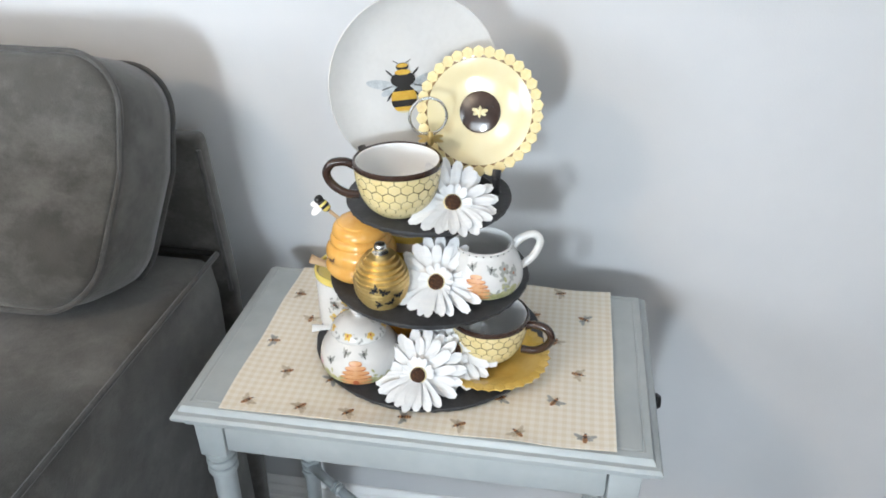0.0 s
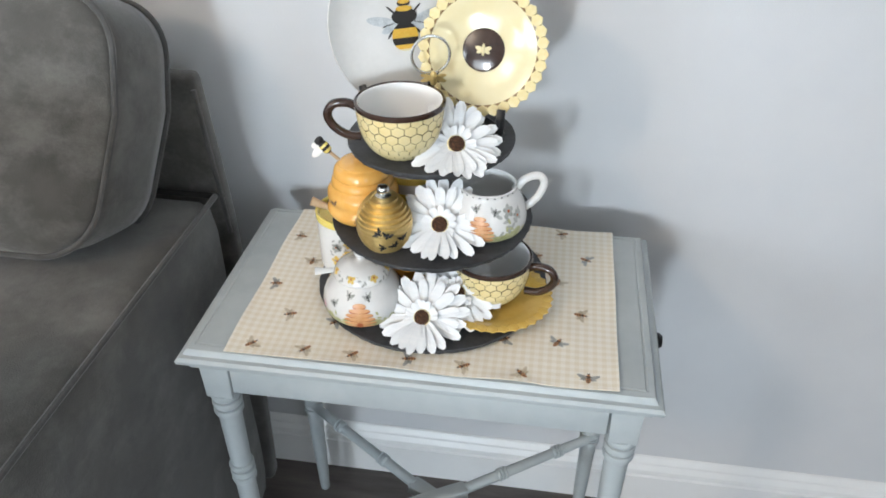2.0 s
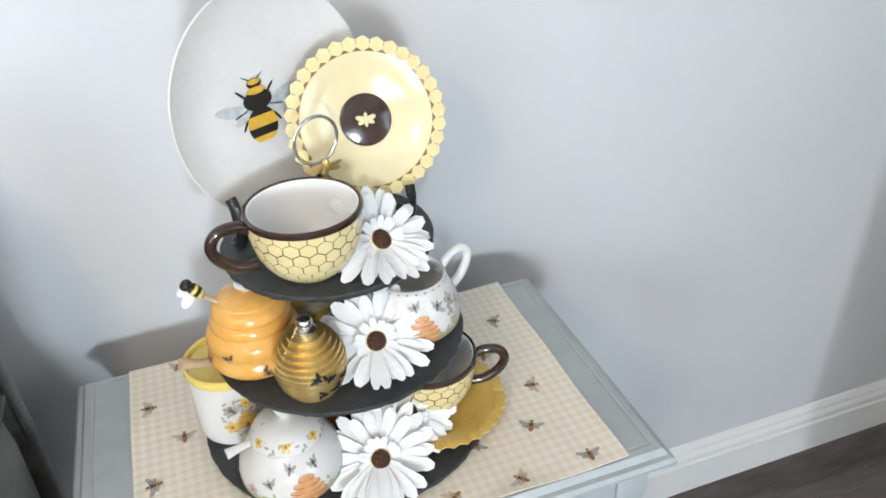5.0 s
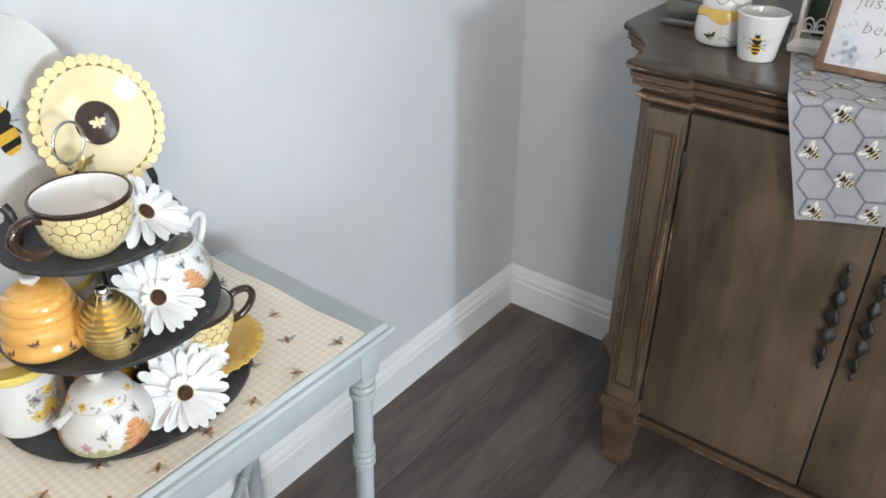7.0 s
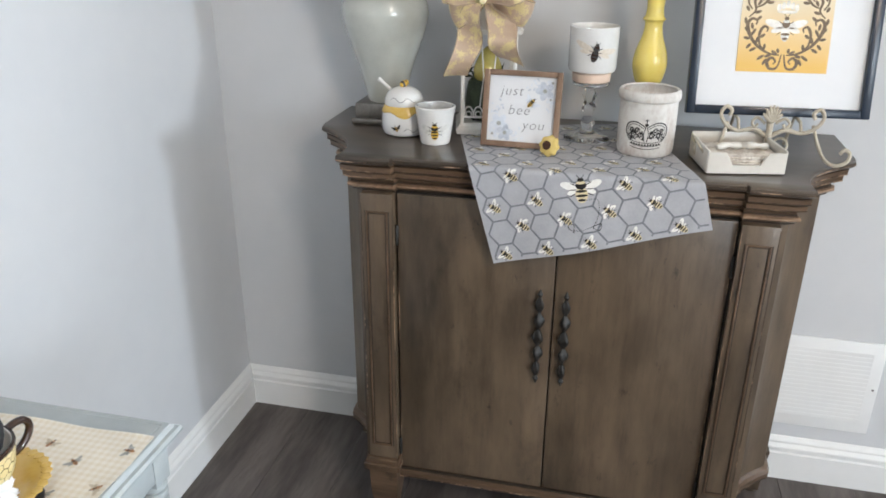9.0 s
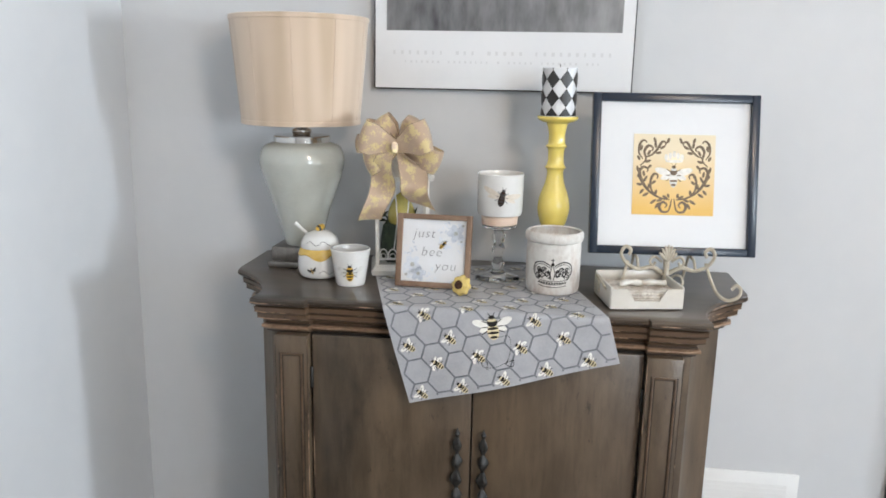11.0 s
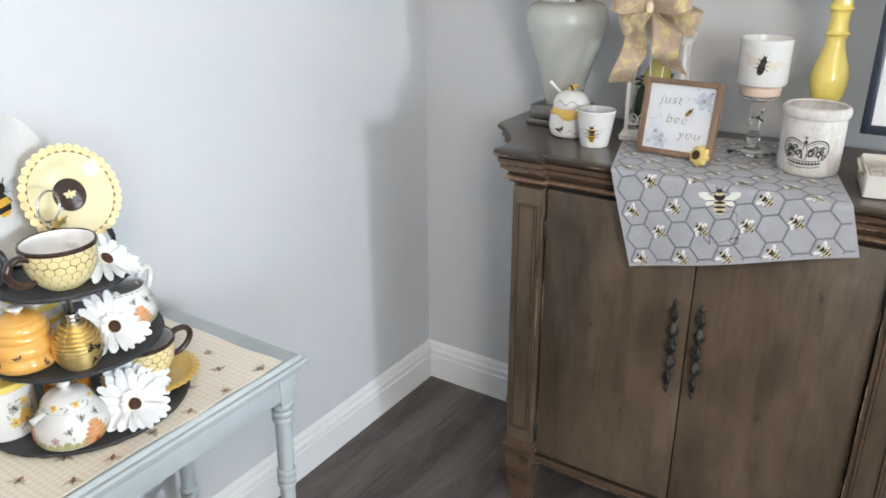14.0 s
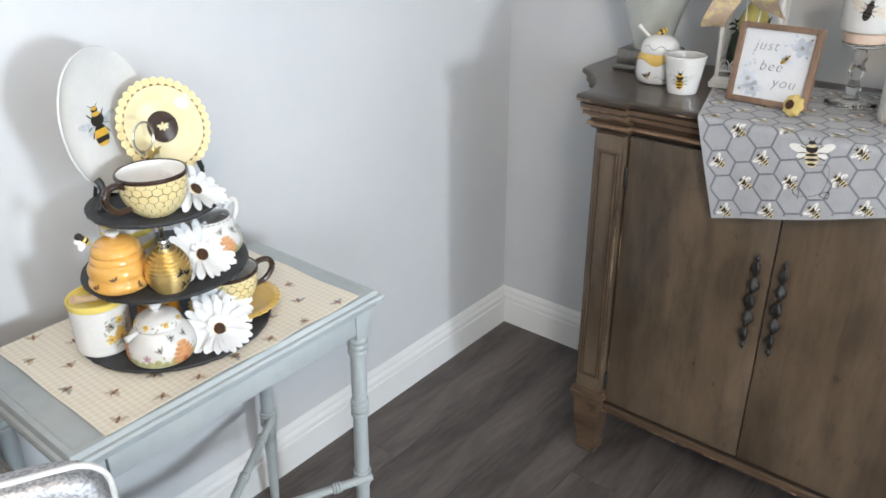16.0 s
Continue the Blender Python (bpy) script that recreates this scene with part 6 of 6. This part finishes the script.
for s in (-1, 1):
    polys += stroke([(s * 0.0285, 0.031), (s * 0.037, 0.046), (s * 0.033, 0.060), (s * 0.018, 0.064), (s * 0.002, 0.056)], 0.0009, 0.0012, 0.0008)
    polys += stroke([(s * 0.026, 0.031), (s * 0.0335, 0.046), (s * 0.030, 0.057), (s * 0.018, 0.060), (s * 0.004, 0.053)], 0.0005, 0.0006, 0.0005)
    polys += stroke([(s * 0.002, 0.030), (s * 0.004, 0.044), (s * 0.001, 0.056)], 0.0008, 0.0005, 0.0008)
    for cx, cz, r in ((0.010, 0.041, 0.0052), (0.022, 0.041, 0.0056), (0.016, 0.050, 0.0046), (0.026, 0.050, 0.0040)):
        polys += stroke([(s * cx + r * (1 - k / 12) * math.cos(k * 0.9), cz + r * (1 - k / 12) * math.sin(k * 0.9)) for k in range(10)], 0.0012, 0.0011, 0.0006, steps=3)
    for k in range(48):
        x = rng.uniform(0.004, 0.031)
        polys.append(("ink", ell(s * x, 0.0335 + rng.uniform(0.0, 0.019) * (1 - 0.3 * abs(x - 0.018) / 0.014), rng.uniform(0.0010, 0.0030), rng.uniform(0.0007, 0.0014), rng.uniform(0, 180), 8), 0))
polys += [("ink", ell(0, 0.060, 0.0032, 0.0032), 0), ("ink", ell(0, 0.067, 0.0009, 0.0045, 0, 8), 0), ("ink", ell(0, 0.068, 0.0036, 0.0009, 0, 8), 1)]
polys = turned(polys, 1.08, 0, -0.007, 0.0)
stamp("crown_print", polys, on_lathe([p for p in outer if p[1] < 0.103], 186, 0.0545), crock, 0.0005)

# ---------------------------------------------------------------- yellow candlestick
stick = thing("candlestick", "tall turned yellow glazed candlestick", "candlestick", pose(-0.148, -1.042, Z))
part("foot", lathe(smooth_profile([(0.046, 0.0), (0.047, 0.006), (0.040, 0.014), (0.024, 0.020)], 4), 44), C["yellow"], stick)
part("shaft", lathe(smooth_profile([(0.023, 0.020), (0.022, 0.050), (0.027, 0.075), (0.024, 0.098), (0.0215, 0.108), (0.029, 0.125), (0.0345, 0.152), (0.031, 0.178), (0.0215, 0.205), (0.0175, 0.225), (0.0185, 0.236), (0.0225, 0.241), (0.0185, 0.247), (0.0165, 0.262), (0.018, 0.280), (0.0225, 0.286), (0.0185, 0.292), (0.0175, 0.310), (0.021, 0.328), (0.024, 0.334)], 5), 44), C["yellow"], stick)
part("cup", lathe(smooth_profile([(0.022, 0.333), (0.036, 0.338), (0.0425, 0.343), (0.0425, 0.347), (0.038, 0.3485), (0.001, 0.3475)], 3), 44), C["yellow"], stick)
pillar = thing("pillar_candle", "pillar candle in a black and white harlequin pattern", "candle", pose(-0.148, -1.042, Z + 0.3485))
pp = [(0.036, 0.0), (0.0365, 0.002), (0.0365, 0.097), (0.035, 0.099)]
part("wax", lathe(pp + [(0.02, 0.0975), (0.001, 0.097)], 48), C["paper"], pillar)
polys = []
cols = 8
wd = 2 * math.pi * 0.0365 / cols
for i in range(cols):
    for zc, cut in ((0.0, "b"), (0.0375, ""), (0.075, "")):
        u = (i + 0.5) * wd
        p = [(u - wd / 2, zc), (u, max(zc - 0.0188, 0.001)), (u + wd / 2, zc), (u, zc + 0.0188)]
        if zc == 0.0:
            p = [(u - wd / 2, 0.001), (u + wd / 2, 0.001), (u, 0.0188)]
        polys.append(("ink", p, 0))
    polys.append(("ink", [((i + 0.5) * wd, 0.0938), ((i + 0.5) * wd + 0.002, 0.0975), ((i + 0.5) * wd - 0.002, 0.0975)], 0))
stamp("harlequin_print", polys, on_lathe(pp, 180, 0.0365), pillar, 0.0006, fine=6)
part("wick", tube([(0, 0, 0.096), (0, 0, 0.106)], 0.0008, 6), C["ink"], pillar)

# ---------------------------------------------------------------- framed bee picture on its stand
# Black frame; the blue it reflects is mixed into its base colour
C["frame"] = material("black_frame_blue_reflection", (0.012, 0.021, 0.038), 0.25, spec=0.5)
C["matboard"] = material("white_mat_board", (0.73, 0.735, 0.745), 0.8, colour2=(0.71, 0.715, 0.73), scale=10)
art = bpy.data.materials.new("yellow_wash_print")
art.use_nodes = True
t = art.node_tree
tc, sp, rp = t.nodes.new("ShaderNodeTexCoord"), t.nodes.new("ShaderNodeSeparateXYZ"), t.nodes.new("ShaderNodeValToRGB")
nz = t.nodes.new("ShaderNodeTexNoise")
nz.inputs["Scale"].default_value, nz.inputs["Detail"].default_value = 9, 5
ma = t.nodes.new("ShaderNodeMath")
ma.operation = "MULTIPLY_ADD"
ma.inputs[1].default_value, ma.inputs[2].default_value = 0.35, 0.0
t.links.new(tc.outputs["Object"], nz.inputs[0])
t.links.new(tc.outputs["Generated"], sp.inputs[0])
ad = t.nodes.new("ShaderNodeMath")
t.links.new(nz.outputs[0], ma.inputs[0])
t.links.new(sp.outputs[2], ad.inputs[0])
t.links.new(ma.outputs[0], ad.inputs[1])
t.links.new(ad.outputs[0], rp.inputs[0])
rp.color_ramp.elements[0].position, rp.color_ramp.elements[1].position = 0.25, 1.0
rp.color_ramp.elements[0].color, rp.color_ramp.elements[1].color = (0.72, 0.45, 0.12, 1), (0.74, 0.64, 0.46, 1)
t.links.new(rp.outputs[0], t.nodes["Principled BSDF"].inputs["Base Color"])
t.nodes["Principled BSDF"].inputs["Roughness"].default_value = 0.6

PW, PH = 0.338, 0.331
picture = thing("framed_picture", "black framed print of a bee in a scrollwork wreath", "picture", pose(-0.204, -1.286, 0.987, 0, 0, -85.5) @ pose(0, 0, 0, -11.5, 0, 0))
f = 0.017
for name, a in (("frame_side", box(-PW / 2, -PW / 2 + f, -0.010, 0.014, 0, PH, 0.002)), ("frame_side", box(PW / 2 - f, PW / 2, -0.010, 0.014, 0, PH, 0.002)), ("frame_rail", box(-PW / 2 + f, PW / 2 - f, -0.010, 0.014, 0, f, 0.002)), ("frame_rail", box(-PW / 2 + f, PW / 2 - f, -0.010, 0.014, PH - f, PH, 0.002))):
    part(name, a, C["frame"], picture)
part("mat_board", box(-PW / 2 + f - 0.001, PW / 2 - f + 0.001, 0.001, 0.010, f - 0.001, PH - f + 0.001), C["matboard"], picture, "wide white mat")
part("print", box(-0.083, 0.083, -0.0004, 0.0012, PH / 2 - 0.083, PH / 2 + 0.083), art, picture, "yellow washed print")


def curl(cx, cy, r0, r1, a0, a1, w0, w1, n=22):
    """A tapering spiral as short quads."""
    pts = []
    for k in range(n + 1):
        t = k / n
        a, r = radians(a0 + (a1 - a0) * t), r0 + (r1 - r0) * t
        pts.append((cx + r * math.cos(a), cy + r * math.sin(a), w0 + (w1 - w0) * t))
    out = []
    for (x0, y0, wa), (x1, y1, wb) in zip(pts, pts[1:]):
        d = Vector((x1 - x0, y1 - y0)).normalized()
        nrm = Vector((-d.y, d.x))
        out.append(("scroll", [(x0 - nrm.x * wa, y0 - nrm.y * wa), (x1 - nrm.x * wb, y1 - nrm.y * wb), (x1 + nrm.x * wb, y1 + nrm.y * wb), (x0 + nrm.x * wa, y0 + nrm.y * wa)], 0))
    return out


C["scroll"] = material("dark_scroll_ink", (0.115, 0.080, 0.052), 0.6, colour2=(0.19, 0.13, 0.08), scale=120)
half_ = []
for pts, w in (([(0.03, -0.62), (0.10, -0.92), (0.27, -0.95), (0.34, -0.80), (0.24, -0.70), (0.15, -0.78), (0.20, -0.85)], 0.034),
               ([(0.08, -0.64), (0.32, -0.60), (0.60, -0.44), (0.80, -0.18), (0.87, 0.06), (0.78, 0.19), (0.66, 0.14), (0.68, 0.05)], 0.038),
               ([(0.40, -0.57), (0.55, -0.40), (0.58, -0.16), (0.50, 0.01), (0.40, -0.02), (0.42, -0.11)], 0.030),
               ([(0.86, 0.22), (0.72, 0.38), (0.76, 0.60), (0.66, 0.74), (0.54, 0.68), (0.58, 0.60)], 0.032),
               ([(0.74, 0.44), (0.58, 0.50), (0.44, 0.64), (0.32, 0.84), (0.22, 0.82), (0.24, 0.74)], 0.030),
               ([(0.80, 0.40), (0.90, 0.56), (0.88, 0.78), (0.78, 0.88), (0.70, 0.82)], 0.028)):
    half_ += stroke(pts, 0.014, w * 1.2, 0.014, "scroll")
for x, y, r, l in ((0.40, -0.80, -60, 0.09), (0.50, -0.70, -35, 0.10), (0.44, -0.46, 100, 0.08), (0.70, -0.52, -30, 0.09), (0.80, -0.44, -50, 0.08), (0.86, -0.26, 10, 0.08), (0.72, -0.12, 120, 0.10), (0.62, -0.30, 100, 0.08),
                   (0.76, 0.02, 80, 0.08), (0.50, -0.20, 140, 0.07), (0.92, 0.14, 80, 0.08), (0.66, 0.34, 160, 0.08), (0.64, 0.56, 120, 0.08), (0.48, 0.76, 80, 0.08), (0.40, 0.56, 170, 0.08), (0.84, 0.68, 100, 0.08), (0.20, -0.58, 30, 0.08), (0.12, -0.54, 80, 0.06), (0.16, 0.88, 110, 0.08), (0.30, 0.70, 150, 0.08), (0.50, 0.88, 70, 0.08), (0.90, 0.42, 60, 0.07), (0.62, 0.20, 140, 0.07), (0.34, -0.66, -20, 0.08), (0.88, -0.06, 50, 0.07)):
    half_.append(("scroll", ell(x, y, l, 0.036, r, 10), 1))
polys = [(m, [(-x, y) for x, y in p][::-1], l) for m, p, l in half_] + half_
polys = turned(polys, 0.080, 0, 0, PH / 2)
polys = [q for q in polys if all(abs(x) < 0.081 and abs(y - PH / 2) < 0.081 for x, y in q[1])]
sb = [("silver_print", p, l) if m in ("gold_print",) else (("silver_print", p, l) if m == "wing" else (m, p, l)) for m, p, l in bee_shape("wing", 60)]
sb = [("scroll" if m == "ink" else m, p, l) for m, p, l in sb if not (m == "ink" and l == 3 and len(p) > 10 and abs(p[0][1]) < 0.1)]
polys += turned(sb, 0.048, 0, 0.0, PH / 2 - 0.002)
for k in range(5):
    polys.append(("silver_print", ell(-0.016 + 0.008 * k, PH / 2 + 0.036 + 0.006 * (1 - abs(k - 2) / 2), 0.0038, 0.007), 2))
polys.append(("silver_print", ell(0, PH / 2 + 0.028, 0.018, 0.003), 2))
stamp("scroll_print", polys, lambda u, v, l: Vector((u, -0.0004 - l, v)), picture, 0.0002, 0.00012)

C["easel"] = material("antique_cream_iron", (0.50, 0.45, 0.36), 0.55, colour2=(0.36, 0.31, 0.24), scale=60, bump=0.3, bump_scale=200)
easel_s = thing("display_easel", "antique cream scrolled iron display stand under the picture", "easel", pose(-0.240, -1.272, Z, 0, 0, -87) @ Matrix.Diagonal((0.94, 1, 1.10, 1)))


for s in (-1, 1):
    arm = smooth_profile([(s * 0.006, -0.004, 0.040), (s * 0.030, -0.008, 0.052), (s * 0.060, -0.010, 0.048), (s * 0.085, -0.012, 0.058), (s * 0.098, -0.012, 0.076), (s * 0.090, -0.012, 0.090), (s * 0.078, -0.012, 0.084), (s * 0.082, -0.012, 0.074)], 5)
    part("scroll_arm", tube(arm, [0.0042] * 8 + [0.0036] * (len(arm) - 8), 8), C["easel"], easel_s)
    part("scroll_arm", tube(smooth_profile([(s * 0.010, -0.006, 0.062), (s * 0.026, -0.008, 0.072), (s * 0.036, -0.010, 0.064), (s * 0.030, -0.010, 0.056), (s * 0.024, -0.01, 0.062)], 5), 0.0028, 8), C["easel"], easel_s)
    foot = smooth_profile([(s * 0.082, -0.006, 0.062), (s * 0.092, -0.020, 0.034), (s * 0.104, -0.038, 0.012), (s * 0.122, -0.050, 0.0045), (s * 0.142, -0.052, 0.012), (s * 0.146, -0.050, 0.026), (s * 0.136, -0.048, 0.032), (s * 0.128, -0.048, 0.024)], 5)
    part("foot", tube(foot, 0.0034, 8), C["easel"], easel_s)
    part("picture_ledge", tube([(s * 0.06, -0.012, 0.050), (s * 0.06, 0.004, 0.064), (s * 0.06, 0.050, 0.066)], 0.0032, 8), C["easel"], easel_s)
    part("rear_leg", tube([(s * 0.06, 0.050, 0.066), (s * 0.06, 0.095, 0.0035)], 0.0032, 8), C["easel"], easel_s)
part("centre_post", tube([(0, -0.004, 0.070), (0, -0.010, 0.040), (0, -0.020, 0.004)], [0.008, 0.0055, 0.006], 10), C["easel"], easel_s)
for k in range(7):
    a = radians(30 + 20 * k)
    part("crest_leaf", tube([(0, -0.014, 0.066), (0.012 * math.cos(a), -0.016, 0.066 + 0.016 * math.sin(a)), (0.021 * math.cos(a), -0.016, 0.066 + 0.030 * math.sin(a))], [0.003, 0.0042, 0.0018], 8), C["easel"], easel_s)

# ---------------------------------------------------------------- napkin tray
C["tray"] = material("cream_enamel", (0.62, 0.59, 0.535), 0.3, colour2=(0.56, 0.525, 0.47), scale=14, coat=0.2)
C["napkin"] = material("beige_pattern_napkin", (0.45, 0.39, 0.33), 0.9, colour2=(0.66, 0.61, 0.55), scale=38, detail=2, low=0.45, high=0.55)
tray = thing("napkin_tray", "cream enamel napkin tray with a cut-out front, filled with napkins", "tray", pose(-0.304, -1.212, Z, 0, 0, -79))
tw, td, th = 0.069, 0.060, 0.040
part("bottom", box(-tw, tw, -td, td, 0.001, 0.005, 0.001), C["tray"], tray)
for s in (-1, 1):
    part("side", box(s * tw - 0.002, s * tw + 0.002, -td, td, 0.002, th + 0.004, 0.001), C["tray"], tray)
part("back", box(-tw, tw, td - 0.002, td + 0.002, 0.002, th + 0.008, 0.001), C["tray"], tray)
prof = [(-tw, 0.002), (tw, 0.002), (tw, th), (0.038, th), (0.024, 0.017), (-0.024, 0.017), (-0.038, th), (-tw, th)]
part("front", ring_mesh([[(x, y, z) for x, z in prof] for y in (-td - 0.002, -td + 0.002)]), C["tray"], tray, smooth=20)
for k in range(5):
    part("napkin", box(-tw + 0.006 + 0.001 * k, tw - 0.006, -td + 0.006, td - 0.006 - 0.001 * k, 0.006 + 0.005 * k, 0.0105 + 0.005 * k, 0.0015), C["napkin"], tray)
rng = random.Random(9)
part("weight", tube(smooth_profile([(-0.040, -0.010, 0.036), (-0.020, -0.004, 0.039), (0.004, 0.0, 0.037), (0.024, -0.008, 0.040), (0.052, -0.004, 0.037)], 5), [0.004 + 0.003 * abs(math.sin(k * 0.55)) for k in range(21)], 10), C["tray"], tray, "cream twig shaped napkin weight")
for s in (-1, 1):
    part("handle", tube(smooth_profile([(s * tw, -0.030, 0.030), (s * (tw + 0.010), -0.028, 0.044), (s * (tw + 0.012), -0.006, 0.052), (s * (tw + 0.008), 0.018, 0.046), (s * tw, 0.022, 0.032)], 5), 0.0022, 8), C["easel"], tray)

# ---------------------------------------------------------------- poster, vent
poster = thing("poster", "large mounted black and white landscape poster with a white border", "poster", pose(-0.002, -0.912, 1.308, 0, 0, -90))
C["photo"] = material("grey_photo_print", (0.03, 0.03, 0.032), 0.35, colour2=(0.36, 0.36, 0.37), scale=7, stretch=(1, 1, 0.35), detail=9, low=0.32, high=0.72)
part("board", box(-0.291, 0.291, -0.019, 0.0, 0, 0.76, 0.001), M["black"], poster, "black edged board")
part("sheet", box(-0.288, 0.288, -0.0205, -0.0185, 0.003, 0.757), C["matboard"], poster)
part("photograph", box(-0.262, 0.262, -0.0212, -0.0200, 0.130, 0.70), C["photo"], poster, "dark grey landscape photograph")
C["caption"] = material("pale_grey_caption", (0.62, 0.62, 0.63), 0.6)
rng = random.Random(3)
for z, hgt, x0, x1, words in ((0.082, 0.0085, -0.250, 0.250, (7, 3, 5, 10)), (0.062, 0.005, -0.222, 0.222, (7, 8, 1, 5, 7, 3))):
    n = sum(words) + len(words) - 1
    step, k = (x1 - x0) / n, 0
    for word in words:
        for _ in range(word):
            part("caption_bar", box(x0 + step * (k + 0.2), x0 + step * (k + rng.uniform(0.42, 0.62)), -0.0209, -0.0203, z - hgt / 2, z + hgt / 2), C["caption"], poster, smooth=0)
            k += 1
        k += 1

vent = tagged(new("vent_cover"), "white slotted metal air return cover on the wall", "vent")
vent.matrix_basis = pose(-0.0005, -1.482, 0.163, 0, 0, -90)
part("plate", box(-0.182, 0.182, -0.007, 0, 0, 0.253, 0.003), M["trim"], vent)
for k in range(17):
    z = 0.030 + 0.0115 * k
    part("louvre", ring_mesh([[(x, -0.0069, z), (x, -0.0076, z + 0.0010), (x, -0.0074, z + 0.0100), (x, -0.0069, z + 0.0107)] for x in (-0.155, 0.155)]), M["trim"], vent, smooth=20)
for s in (-1, 1):
    part("screw", lathe([(0.003, 0), (0.003, 0.001), (0.001, 0.0015)], 12), C["steel"], vent, at=pose(s * 0.170, -0.007, 0.127, 90, 0, 0))

# ---------------------------------------------------------------- silver cushion on the sofa arm
weave = material("silver_woven_fabric", (0.42, 0.42, 0.43), 0.38, 0.6, colour2=(0.24, 0.24, 0.25), scale=420, detail=0, low=0.44, high=0.56, bump=0.35, bump_scale=420)
silver = thing("silver_cushion", "silver metallic woven cushion with pale piping on the sofa arm", "cushion", pose(-1.732, -0.770, 0.846, 0, 0, -27))
part("cover", soft_box(0.18, 0.034, 0.250, 12, 7, noise_amount=0.002), weave, silver)
part("piping", tube([(x, -0.004, z) for x, z in rounded_loop(0.182, 0.252, 0.022)], 0.0022, 8, True), material("silver_piping", (0.62, 0.62, 0.60), 0.4, 0.3), silver)

# ---------------------------------------------------------------- floor planks
plank_meshes = {}
rng = random.Random(17)
pw, n = 0.185, 0
for j in range(int(-Y0 / pw) + 1):
    y1 = -j * pw
    y0 = max(y1 - pw, Y0)
    x = 0.0 - rng.uniform(0.2, 1.2)
    edges = [0.0]
    while x > X0:
        edges.append(x)
        x -= 1.22
    edges.append(X0)
    for a, b_ in zip(edges, edges[1:]):
        key = (round(a - b_, 3), round(y1 - y0, 3))
        if key not in plank_meshes:
            l, w_ = key
            plank_meshes[key] = finish(ring_mesh([[(i * (l / 2 - e), k * (w_ / 2 - e), z) for i, k in ((-1, -1), (1, -1), (1, 1), (-1, 1))] for z, e in ((-0.004, 0.0003), (-0.0010, 0.0003), (0.0, 0.0011))]), "plank", M["plank"], 0)
        p = new("plank", plank_meshes[key])
        p.parent = floor
        p.location = ((a + b_) / 2, (y0 + y1) / 2, 0.0)
